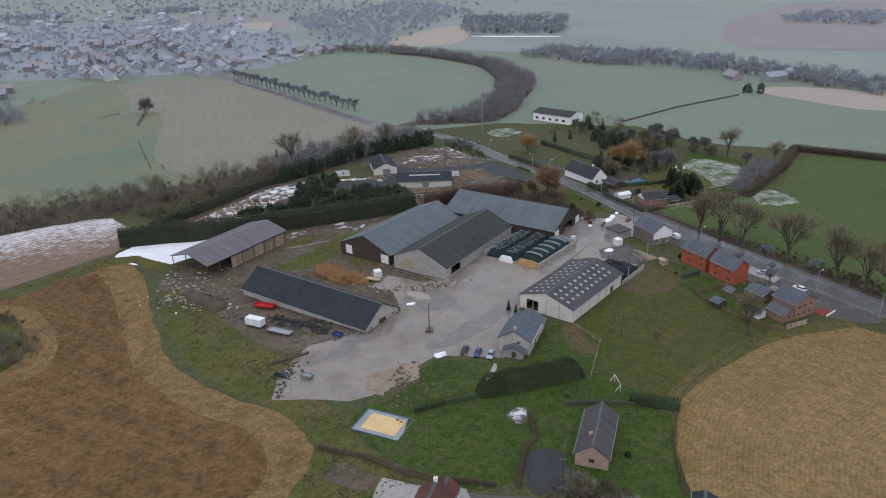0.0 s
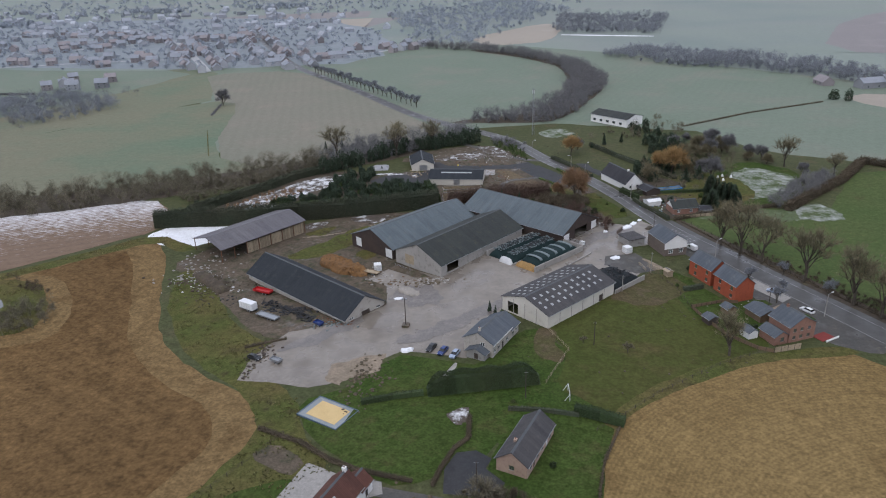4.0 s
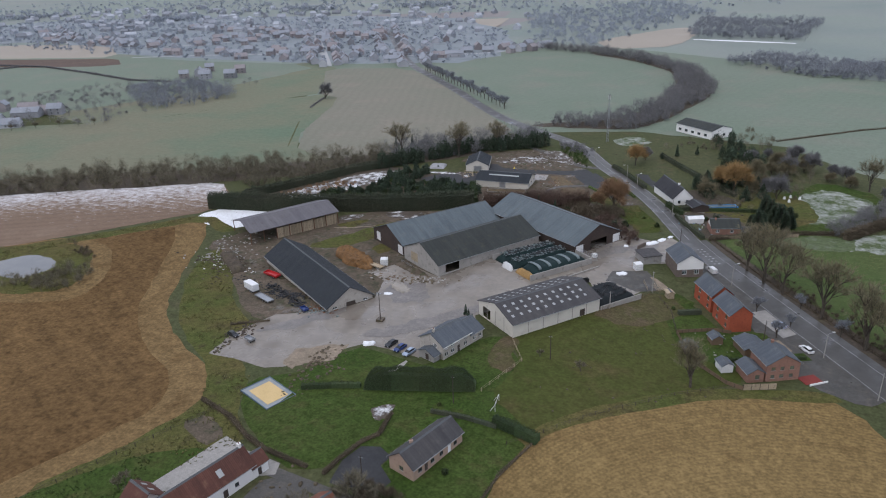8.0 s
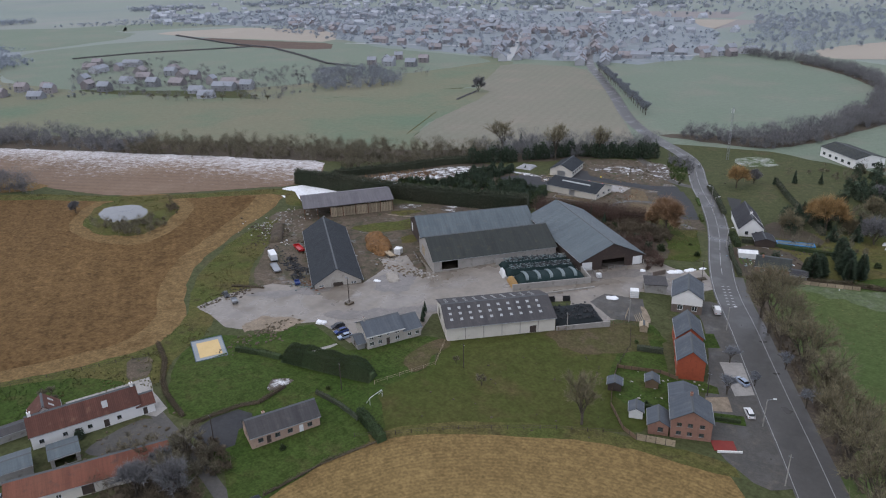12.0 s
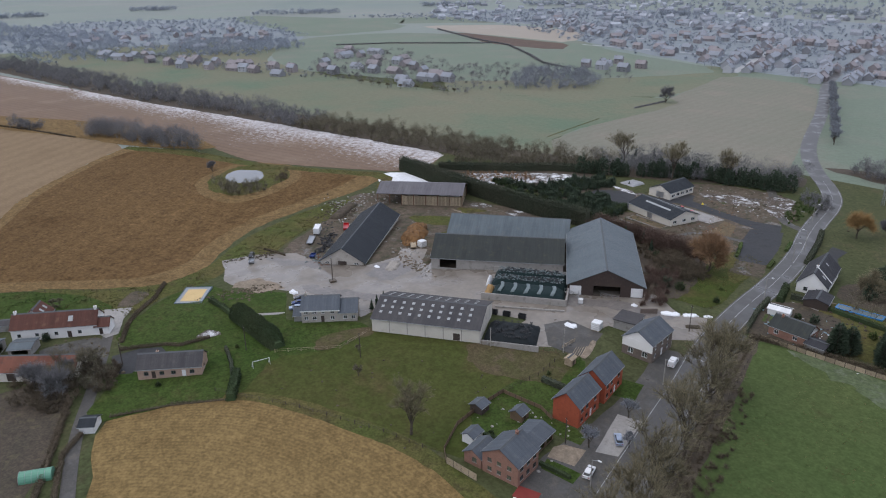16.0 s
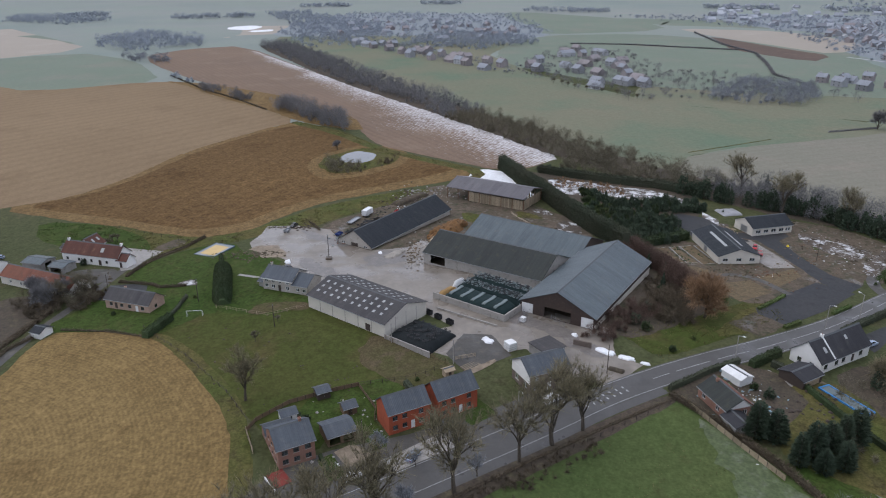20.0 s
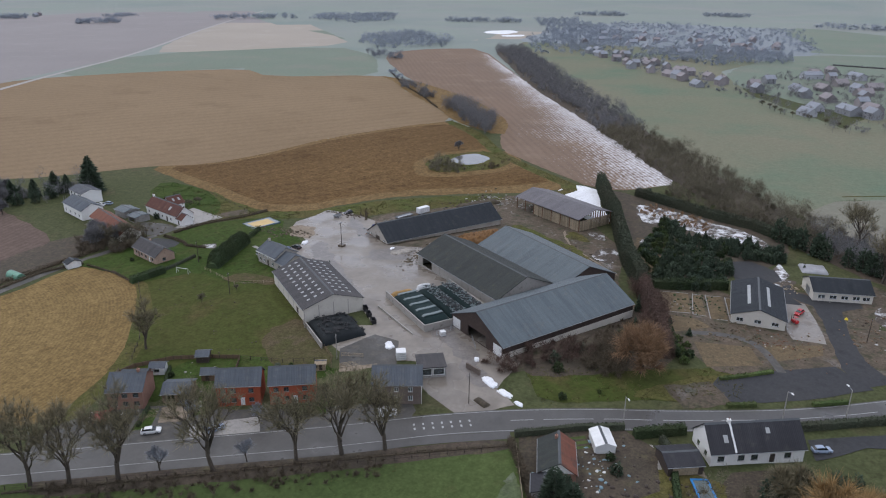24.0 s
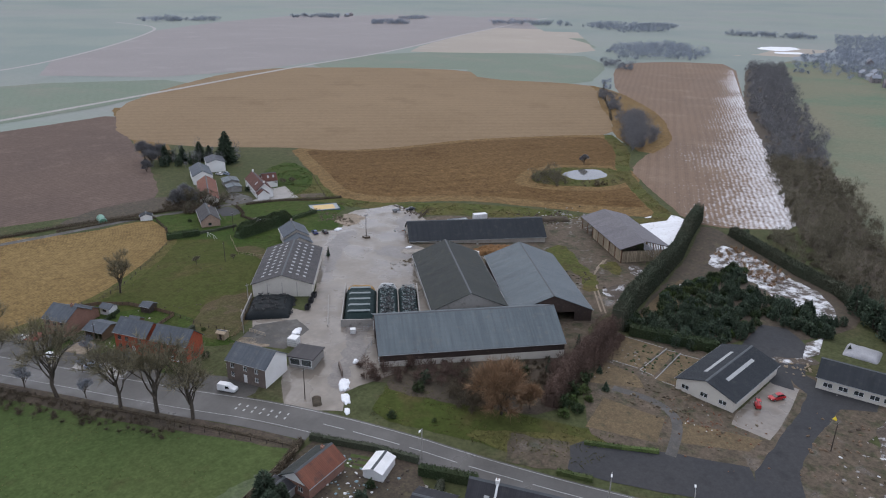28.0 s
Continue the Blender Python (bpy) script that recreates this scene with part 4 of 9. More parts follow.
# ---- building materials ----
M["roof_blue"] = sheeted("blue_grey_roof_sheets", (0.094, 0.114, 0.124), (0.080, 0.099, 0.109), (0.108, 0.119, 0.120), rough=0.5)
M["roof_grey"] = sheeted("grey_fibre_cement", (0.092, 0.098, 0.108), (0.075, 0.080, 0.090), (0.112, 0.115, 0.118))
M["roof_moss"] = sheeted("mossy_fibre_cement", (0.038, 0.042, 0.038), (0.032, 0.036, 0.034), (0.052, 0.051, 0.038))
M["roof_dark"] = sheeted("dark_fibre_cement", (0.024, 0.028, 0.033), (0.02, 0.024, 0.028), (0.034, 0.038, 0.039))
M["roof_lilac"] = sheeted("faded_grey_steel", (0.120, 0.112, 0.118), (0.105, 0.098, 0.106), (0.095, 0.085, 0.086), rough=0.5)
M["roof_brown"] = sheeted("dark_brown_fibre_cement", (0.066, 0.062, 0.062), (0.054, 0.052, 0.054), (0.080, 0.074, 0.070))
M["slate"] = sheeted("slate_roof", (0.088, 0.099, 0.113), (0.072, 0.083, 0.097), (0.104, 0.112, 0.120), pitch=2.0)
M["black_tile"] = sheeted("black_roof_tile", (0.038, 0.038, 0.042), (0.030, 0.030, 0.034), (0.050, 0.048, 0.048), pitch=2.0)
M["red_tile"] = sheeted("old_red_tile", (0.100, 0.042, 0.030), (0.082, 0.036, 0.027), (0.130, 0.066, 0.046), pitch=2.0)
M["rusty_tile"] = sheeted("rusty_old_tile", (0.092, 0.058, 0.043), (0.074, 0.050, 0.039), (0.060, 0.052, 0.040), pitch=2.0)
M["bright_tile"] = sheeted("orange_red_tile", (0.165, 0.070, 0.045), (0.150, 0.058, 0.038), (0.095, 0.050, 0.038), pitch=2.0)
M["ridge"] = plain("ridge_capping", (0.085, 0.092, 0.096), 0.7)
M["concrete"] = surf("cast_concrete", (0.330, 0.310, 0.280), (0.285, 0.268, 0.242), (0.200, 0.185, 0.165), scales=(0.15, 0.6, 4), grain=0.12, rough=0.85, bump=0.05, local=True)
M["render"] = surf("pale_render", (0.560, 0.525, 0.455), (0.500, 0.468, 0.405), (0.380, 0.350, 0.300), scales=(0.2, 0.5, 4), grain=0.08, rough=0.85, bump=0.03, local=True, third_at=(0.6, 0.8))
M["white_wall"] = surf("white_wash", (0.740, 0.730, 0.700), (0.680, 0.665, 0.630), (0.500, 0.480, 0.440), scales=(0.2, 0.6, 5), grain=0.06, rough=0.85, bump=0.03, local=True, third_at=(0.65, 0.85))
M["grey_wall"] = surf("weathered_grey_wall", (0.300, 0.290, 0.270), (0.245, 0.235, 0.220), (0.180, 0.165, 0.150), scales=(0.2, 0.6, 4), grain=0.12, rough=0.9, bump=0.05, local=True)
M["stone_wall"] = surf("weathered_stone_wall", (0.400, 0.370, 0.325), (0.340, 0.312, 0.272), (0.255, 0.232, 0.205), scales=(0.25, 0.9, 5), grain=0.16, rough=0.9, bump=0.06, local=True)
M["boards"] = surf("dark_weatherboard", (0.058, 0.040, 0.032), (0.044, 0.032, 0.027), (0.075, 0.055, 0.044), scales=(0.2, 1.2, 5), grain=0.25, rough=0.85, stripes=((0, 1.2, 0.4),), bump=0.2, local=True)
M["planks"] = surf("weathered_planks", (0.330, 0.265, 0.180), (0.270, 0.215, 0.145), (0.180, 0.140, 0.098), scales=(0.5, 2.0, 6), grain=0.25, rough=0.85, bump=0.2, local=True, vary=0.25)
M["brick"] = surf("brown_pink_brick", (0.270, 0.150, 0.110), (0.230, 0.125, 0.092), (0.180, 0.100, 0.075), scales=(0.4, 1.5, 9), grain=0.25, rough=0.9, bump=0.15, local=True)
M["orange_brick"] = surf("orange_red_brick", (0.330, 0.080, 0.038), (0.285, 0.068, 0.033), (0.225, 0.054, 0.028), scales=(0.4, 1.5, 9), grain=0.22, rough=0.9, bump=0.15, local=True)
M["dark_brick"] = surf("dark_brown_brick", (0.150, 0.118, 0.098), (0.122, 0.096, 0.080), (0.176, 0.142, 0.118), scales=(0.4, 1.5, 9), grain=0.25, rough=0.9, bump=0.15, local=True)
M["pink_brick"] = surf("pale_pink_brick", (0.380, 0.270, 0.205), (0.330, 0.230, 0.175), (0.270, 0.185, 0.140), scales=(0.4, 1.5, 9), grain=0.22, rough=0.9, bump=0.15, local=True)
M["frame_white"] = plain("white_frame", (0.72, 0.72, 0.70), 0.4)
M["frame_dark"] = plain("dark_frame", (0.035, 0.035, 0.038), 0.4)
M["steel"] = plain("galvanised_steel", (0.36, 0.37, 0.38), 0.4, 0.7)
M["rust"] = plain("rusty_steel", (0.16, 0.075, 0.04), 0.7, 0.3)
M["timber"] = plain("brown_timber", (0.155, 0.105, 0.065), 0.8)
M["dark_timber"] = plain("dark_timber", (0.060, 0.045, 0.036), 0.8)
M["translucent"] = plain("pale_rooflight", (0.34, 0.35, 0.34), 0.5)
M["gutter"] = plain("grey_gutter", (0.28, 0.29, 0.29), 0.4)
M["rubber"] = plain("black_rubber", (0.022, 0.022, 0.023), 0.75)
M["tarp_black"] = surf("black_silage_sheet", (0.008, 0.011, 0.012), (0.012, 0.016, 0.017), scales=(0.3, 1, 5), grain=0.3, rough=0.7, spec=0.2, bump=0.5, local=True)
M["tarp_green"] = surf("green_silage_net", (0.008, 0.020, 0.020), (0.010, 0.024, 0.023), (0.016, 0.028, 0.027), scales=(0.3, 1, 5), grain=0.3, rough=0.75, spec=0.2, bump=0.5, local=True)


def streaked():
    """Rain streaks and lichen that run down the slope of the old roofs."""
    for key in ("roof_blue", "roof_grey", "roof_moss", "roof_dark", "roof_lilac", "roof_brown", "slate", "red_tile", "rusty_tile", "bright_tile", "black_tile"):
        nt = M[key].node_tree
        bsdf = nt.nodes["Principled BSDF"]
        where = nt.nodes.new("ShaderNodeMapping")
        where.inputs["Scale"].default_value = (1.0, 0.06, 0.06)
        nt.links.new(nt.nodes.new("ShaderNodeTexCoord").outputs["Object"], where.inputs["Vector"])
        col = bsdf.inputs["Base Color"].links[0].from_socket
        fac = ramp(nt, noisy(nt, where.outputs[0], 0.9, 5, 0.7), 0.3, 0.7)
        nt.links.new(mixrgb(nt, fac, mixrgb(nt, 1.0, col, (0.80, 0.80, 0.80), "MULTIPLY"), mixrgb(nt, 1.0, col, (1.22, 1.21, 1.18), "MULTIPLY")), bsdf.inputs["Base Color"])


streaked()


def pane_glass():
    mat = bpy.data.materials.new("window_glass")
    mat.use_nodes = True
    b = mat.node_tree.nodes["Principled BSDF"]
    b.inputs["Base Color"].default_value = (0.25, 0.29, 0.30, 1)
    b.inputs["Roughness"].default_value = 0.04
    b.inputs["Transmission Weight"].default_value = 0.85
    return mat


M["glass"] = pane_glass()


def wall(bm, length, z0, z1, thick, holes, place):
    """A straight wall with its openings cut through; holes are (u0, u1, z0, z1)."""
    us = sorted({0.0, length, *(h[0] for h in holes), *(h[1] for h in holes)})
    zs = sorted({z0, z1, *(h[2] for h in holes), *(min(h[3], z1) for h in holes)})
    for ua, ub in zip(us, us[1:]):
        for za, zb in zip(zs, zs[1:]):
            uc, zc = (ua + ub) / 2, (za + zb) / 2
            if not any(h[0] < uc < h[1] and h[2] < zc < h[3] for h in holes):
                box(bm, ua, ub, 0, thick, za, zb, place)
    bmesh.ops.remove_doubles(bm, verts=bm.verts[:], dist=1e-4)


def building(name, x, y, deg, length, width, eave, ridge, walls, roof, label, category="barn", openings=(), over=0.45, end_over=0.35, thick=0.22,
             cap=True, gutters=True, gables=None, skip=(), panels=None, chimneys=(), rooflights=(), frame_mat="frame_white", roof_label="", offset=0.5,
             gable_mat=None, door_mat="dark_timber", up=0.0, group="", back_roof=None):
    """A gabled building: x runs along the ridge from one corner, y across. openings: (side, u0, u1, z0, z1, kind),
    side f (y=0), b (y=width), l (x=0), r (x=length). chimneys: (u, v, size, height). rooflights: (slope, u, v, w, h), v down from the ridge."""
    c = pose(x, y, 0, 0, 0, deg) @ Vector((length / 2, width / 2, 0))
    ob = thing(name, pose(x, y, terrain(c.x, c.y) + TOP + up, 0, 0, deg), label, category, group)
    base = -1.2
    yr = width * offset
    spans = {"f": length, "b": length, "l": width - 2 * thick, "r": width - 2 * thick}
    places = {"f": lambda u, w, z: (u, w, z), "b": lambda u, w, z: (u, width - w, z),
              "l": lambda u, w, z: (w, u + thick, z), "r": lambda u, w, z: (length - w, u + thick, z)}
    gable_mat = gable_mat or walls
    pitch_f = (ridge - eave) / yr
    pitch_b = (ridge - eave) / (width - yr)
    for side in "fblr":
        if side in skip:
            continue
        holes = [(u0 - (0 if side in "fb" else thick), u1 - (0 if side in "fb" else thick), z0, z1) for s, u0, u1, z0, z1, kind in openings if s == side]
        bm = bmesh.new()
        top = eave
        wall(bm, spans[side], base, top, thick, holes, places[side])
        wob = part("wall", bm, M[walls], ob)
        if side in "lr":
            bm = bmesh.new()
            x0, x1 = (0.0, thick) if side == "l" else (length - thick, length)
            pts = ((0.0, eave), (width, eave), (width, eave + 0.02), (yr, ridge - 0.05), (0.0, eave + 0.02))
            va = [bm.verts.new((x0, py, pz)) for py, pz in pts]
            vb = [bm.verts.new((x1, py, pz)) for py, pz in pts]
            bm.faces.new(va[::-1])
            bm.faces.new(vb)
            for k in range(5):
                bm.faces.new((va[k], va[(k + 1) % 5], vb[(k + 1) % 5], vb[k]))
            part("gable", bm, M[gable_mat], ob)
    # roof slabs
    t = 0.16
    for low, pitch, y_edge in ((-1, pitch_f, 0.0), (1, pitch_b, width)):
        ye = y_edge + low * over
        ze = eave - over * pitch
        bm = bmesh.new()
        v = []
        for xx in (-end_over, length + end_over):
            v.append([bm.verts.new(p) for p in ((xx, ye, ze), (xx, yr, ridge), (xx, yr, ridge + t), (xx, ye, ze + t))])
        a, b = v
        for k in range(4):
            bm.faces.new((a[k], a[(k + 1) % 4], b[(k + 1) % 4], b[k]))
        bm.faces.new(a[::-1])
        bm.faces.new(b)
        bmesh.ops.recalc_face_normals(bm, faces=bm.faces)
        part("roof_slope", bm, M[back_roof if back_roof and low > 0 else roof], ob, roof_label)
        if gutters:
            bm = bmesh.new()
            tube(bm, (-end_over, ye + low * 0.06, ze + 0.02), (length + end_over, ye + low * 0.06, ze + 0.02), 0.08, 0.08, 6)
            part("gutter", bm, M["gutter"], ob)
    if cap:
        bm = bmesh.new()
        w = 0.32
        pts = ((yr - w, ridge + t - w * pitch_f + 0.01), (yr, ridge + t + 0.08), (yr + w, ridge + t - w * pitch_b + 0.01), (yr, ridge + t - 0.03))
        va = [bm.verts.new((-end_over, py, pz)) for py, pz in pts]
        vb = [bm.verts.new((length + end_over, py, pz)) for py, pz in pts]
        for k in range(4):
            bm.faces.new((va[k], va[(k + 1) % 4], vb[(k + 1) % 4], vb[k]))
        bm.faces.new(va[::-1])
        bm.faces.new(vb)
        bmesh.ops.recalc_face_normals(bm, faces=bm.faces)
        part("ridge_cap", bm, M["ridge"], ob)
    for side, u0, u1, z0, z1, kind in openings:
        place = places[side]
        if side in "lr":
            u0, u1 = u0 - thick, u1 - thick
        if kind == "open":
            continue
        if kind == "window":
            bm = bmesh.new()
            f = 0.09
            for q in ((u0, u1, z0, z0 + f), (u0, u1, z1 - f, z1), (u0, u0 + f, z0 + f, z1 - f), (u1 - f, u1, z0 + f, z1 - f), ((u0 + u1) / 2 - f / 2, (u0 + u1) / 2 + f / 2, z0 + f, z1 - f)):
                box(bm, q[0], q[1], 0.06, 0.13, q[2], q[3], place)
            win = part("window", bm, M[frame_mat], ob)
            bm = bmesh.new()
            box(bm, u0 + f, u1 - f, 0.09, 0.10, z0 + f, z1 - f, place)
            part("pane", bm, M["glass"], win).visible_shadow = False
            bm = bmesh.new()
            box(bm, u0 - 0.08, u1 + 0.08, -0.08, 0.05, z0 - 0.09, z0 - 0.003, place)
            part("sill", bm, M["concrete"], win)
        else:
            bm = bmesh.new()
            box(bm, u0, u1, 0.05, 0.12, z0, z1, place)
            skin = M[{"door": door_mat, "white_door": "frame_white", "big_door": "planks", "steel_door": "steel"}[kind]]
            door = part("door", bm, skin, ob)
            n = max(2, int((u1 - u0) / 0.7))
            for k in range(n + 1):
                uu = u0 + (u1 - u0) * k / n
                bm = bmesh.new()
                box(bm, uu - 0.03, uu + 0.03, 0.02, 0.05, z0, z1, place)
                part("batten", bm, skin, door)
            bm = bmesh.new()
            box(bm, u1 - 0.25, u1 - 0.12, -0.03, 0.02, (z0 + z1) / 2 - 0.03, (z0 + z1) / 2 + 0.03, place)
            part("handle", bm, M["steel"], door)
    for u, v, size, high in chimneys:
        bm = bmesh.new()
        zb = ridge - abs(v - yr) * (pitch_f if v < yr else pitch_b) - 0.3
        box(bm, u - size / 2, u + size / 2, v - size / 2, v + size / 2, zb, zb + high)
        box(bm, u - size / 2 - 0.06, u + size / 2 + 0.06, v - size / 2 - 0.06, v + size / 2 + 0.06, zb + high, zb + high + 0.12)
        ch = part("chimney", bm, M[walls if walls != "boards" else "brick"], ob)
        bm = bmesh.new()
        tube(bm, (u, v, zb + high + 0.12), (u, v, zb + high + 0.5), 0.12, 0.1, 8)
        part("chimney_pot", bm, M["bright_tile"], ch)
    for slope, u, v, w, h in rooflights:
        pitch = pitch_f if slope == "f" else pitch_b
        s = -1 if slope == "f" else 1
        bm = bmesh.new()
        y0, y1 = yr + s * v, yr + s * (v + h)
        z0, z1 = ridge - v * pitch + t, ridge - (v + h) * pitch + t
        up = 0.035
        corner = [(u, y0, z0), (u + w, y0, z0), (u + w, y1, z1), (u, y1, z1)]
        lo = [bm.verts.new((a, b2, c + 0.004)) for a, b2, c in corner]
        hi = [bm.verts.new((a, b2, c + up)) for a, b2, c in corner]
        bm.faces.new(hi)
        for k in range(4):
            bm.faces.new((lo[k], lo[(k + 1) % 4], hi[(k + 1) % 4], hi[k]))
        bmesh.ops.recalc_face_normals(bm, faces=bm.faces)
        part("rooflight", bm, M["translucent"], ob)
    return ob


# ---- the farm ----
white_lights = [(s, 1.5 + 2.95 * k, v, 0.85, 0.9) for s in "fb" for k in range(10) for v in (1.7, 3.9, 6.1)]
barn = building("storage_barn", 38.1, 187.7, 50.3, 32.2, 18.5, 4.3, 7.3, "render", "roof_brown", "pale panelled storage barn with rows of rooflights", openings=[("f", 24.5, 26.5, 0.05, 2.3, "door"), ("l", 12.0, 16.2, 0.05, 3.5, "open")], rooflights=white_lights)
for k in range(1, 6):  # posts between the wall panels
    bm = bmesh.new()
    box(bm, 5.4 * k - 0.12, 5.4 * k + 0.12, -0.05, 0.0, -0.5, 4.2)
    part("wall_post", bm, M["concrete"], barn)
for k in range(1, 4):
    for side in (-0.05, 32.2):
        bm = bmesh.new()
        box(bm, side, side + 0.05, 4.6 * k - 0.12, 4.6 * k + 0.12, -0.5, 4.8)
        part("wall_post", bm, M["concrete"], barn)
building("farmhouse", 23.2, 170.5, 67.8, 11.2, 9.0, 4.4, 6.9, "stone_wall", "slate", "grey two-storey farmhouse with a slate roof", "house",
         openings=[("f", u, u + 1.3, z, z + 1.15, "window") for u in (0.7, 3.2, 8.6) for z in (0.9, 2.9)] + [("f", 5.8, 6.8, 0.05, 2.2, "door"), ("f", 6.0, 6.9, 2.9, 3.9, "window"), ("l", 2.5, 3.8, 2.9, 4.05, "window")], chimneys=[(1.0, 4.5, 0.6, 1.2)])
building("farmhouse_wing", 27.46, 180.95, 67.8, 5.4, 9.0, 3.2, 5.6, "stone_wall", "slate", "low slate-roofed wing behind the farmhouse", "house", openings=[("f", 1.2, 2.4, 0.9, 2.0, "window"), ("f", 3.6, 4.8, 0.9, 2.0, "window")])
building("lean_to_shed", 21.1, 168.6, 67.8, 2.3, 5.6, 2.1, 3.3, "grey_wall", "slate", "small slate-roofed shed against the farmhouse", "shed", openings=[("l", 2.0, 3.2, 0.05, 1.9, "door")])
bm = bmesh.new()
box(bm, -0.35, 11.55, -0.62, -0.54, 3.9, 4.12)
part("fascia", bm, M["white_wall"], bpy.data.objects["farmhouse"], "white board under the eaves")
building("livestock_barn", -69.2, 221.3, -35, 55, 16.2, 1.9, 6.9, "stone_wall", "roof_dark", "long low livestock barn with a dark roof", openings=[("r", 6.4, 9.8, 0.05, 3.0, "door"), *[("f", 2.0 + 4.3 * k, 4.6 + 4.3 * k, 0.7, 1.4, "window") for k in range(12)], ("r", 1.5, 3.2, 0.7, 1.5, "window"), ("r", 12.6, 14.4, 0.7, 1.5, "window")], over=0.8, up=0.45)
building("cattle_barn", 1.0, 223.3, 55.8, 46.5, 22.8, 3.7, 8.7, "concrete", "roof_moss", "broad cattle barn with a mossy dark roof", openings=[("l", 13.5, 18.0, 0.05, 3.6, "big_door"), ("f", 3.0, 9.0, 0.05, 3.5, "open"), ("r", 8, 12, 0.05, 3.4, "open")], up=0.4)
building("feed_barn", -19.7, 239.2, 53.5, 46.6, 24.4, 4.0, 9.0, "boards", "roof_blue", "large boarded barn with a blue-grey roof", openings=[("l", 0.6, 4.2, 0.05, 3.5, "white_door"), ("l", 18.6, 21.8, 0.05, 3.6, "white_door"), ("r", 4, 19, 0.05, 3.5, "open")])
building("machinery_barn", 1.4, 281.0, -34, 50, 24, 3.7, 9.1, "boards", "roof_blue", "big machinery barn with wide blue-grey roof", openings=[("r", 0.5, 4.2, 0.05, 3.2, "white_door"), ("r", 19.8, 23.5, 0.05, 3.2, "white_door"), ("r", 8.0, 16.5, 0.05, 3.4, "open")], up=0.3)


def low_wall(name, a, b, thick, high, material, label, category="wall"):
    d = math.hypot(b[0] - a[0], b[1] - a[1])
    bm = bmesh.new()
    n = max(1, int(d / 4))
    for k in range(n):  # cast units, a hair apart
        box(bm, d * k / n + 0.02, d * (k + 1) / n - 0.02, -thick / 2, thick / 2, -0.6, high)
    return single(name, bm, M[material], label, category, on(*a, math.degrees(math.atan2(b[1] - a[1], b[0] - a[0]))))


# the concrete foot of the machinery barn's boarded walls
foot = bpy.data.objects["machinery_barn"]
bm = bmesh.new()
box(bm, -0.05, 50.05, 23.95, 24.12, -1.2, 1.5)
part("plinth", bm, M["render"], foot, "pale concrete wall base")


def open_shed():
    """The hay shed: roof on steel posts, one end open, plank walls in bays."""
    ob = thing("hay_shed", on(-85.2, 234.3, 57.1, 0.1), "open-sided hay shed with plank bays and grey steel roof", "shed")
    L, W, eave, ridge, t = 39.6, 19.0, 5.4, 8.0, 0.14
    for y0, s in ((0.0, -1), (W, 1)):
        bm = bmesh.new()
        pitch = (ridge - eave) / (W / 2)
        v = [[bm.verts.new(p) for p in ((x, y0 + s * 0.8, eave - 0.8 * pitch), (x, W / 2, ridge), (x, W / 2, ridge + t), (x, y0 + s * 0.8, eave - 0.8 * pitch + t))] for x in (-0.5, L + 0.5)]
        for k in range(4):
            bm.faces.new((v[0][k], v[0][(k + 1) % 4], v[1][(k + 1) % 4], v[1][k]))
        bm.faces.new(v[0][::-1])
        bm.faces.new(v[1])
        bmesh.ops.recalc_face_normals(bm, faces=bm.faces)
        part("roof_slope", bm, M["roof_lilac"], ob)
    n = 7
    for k in range(n + 1):
        x = L * k / n
        for y in (0.15, W - 0.15):
            bm = bmesh.new()
            box(bm, x - 0.12, x + 0.12, y - 0.12, y + 0.12, -1.0, eave - 0.05)
            part("post", bm, M["rust"], ob)
        bm = bmesh.new()
        tube(bm, (x, 0.15, eave - 0.1), (x, W / 2, ridge - 0.15), 0.1, 0.1, 4)
        tube(bm, (x, W - 0.15, eave - 0.1), (x, W / 2, ridge - 0.15), 0.1, 0.1, 4)
        part("rafter", bm, M["rust"], ob)
    plank = bmesh.new()
    box(plank, 0, 0.58, 0, 0.05, -0.6, 4.3)
    me = mesh_of("plank", plank, M["planks"])
    for k in range(2, n):
        x0 = L * k / n + 0.16
        for q in range(8):
            piece("plank", me, ob, pose(x0 + q * 0.665, 0.25, random.uniform(-0.1, 0.1)))
    for q in range(27):
        piece("plank", me, ob, pose(L - 0.1, 0.6 + q * 0.665, random.uniform(-0.1, 0.1), 0, 0, 90))
    for q in range(20):
        piece("plank", me, ob, pose(L * 2 / n + q * 1.3, W - 0.2, random.uniform(-0.1, 0.1)))


open_shed()

# ---- the village side: houses along the road ----
def windows(side, us, zs, w=1.2, h=1.2):
    return [(side, u, u + w, z, z + h, "window") for u in us for z in zs]


building("brick_house", 102.2, 215.8, 117, 10.4, 6.9, 5.5, 8.3, "orange_brick", "slate", "orange-red brick house with a slate roof", "house", group="red brick houses",
         openings=windows("f", (1.0, 3.4, 7.6), (0.9, 3.4)) + [("f", 5.6, 6.6, 0.05, 2.2, "white_door")] + windows("b", (1.5, 7.0), (0.9, 3.4)), over=0.3, frame_mat="frame_dark")
building("brick_house", 96.8, 227.2, 119, 10.8, 7.0, 5.5, 8.4, "orange_brick", "slate", "orange-red brick house with a slate roof", "house", group="red brick houses",
         openings=windows("f", (1.0, 3.4, 7.8), (0.9, 3.4)) + [("f", 5.6, 6.6, 0.05, 2.2, "white_door")] + windows("b", (1.5, 7.0), (0.9, 3.4)), over=0.3, frame_mat="frame_dark")
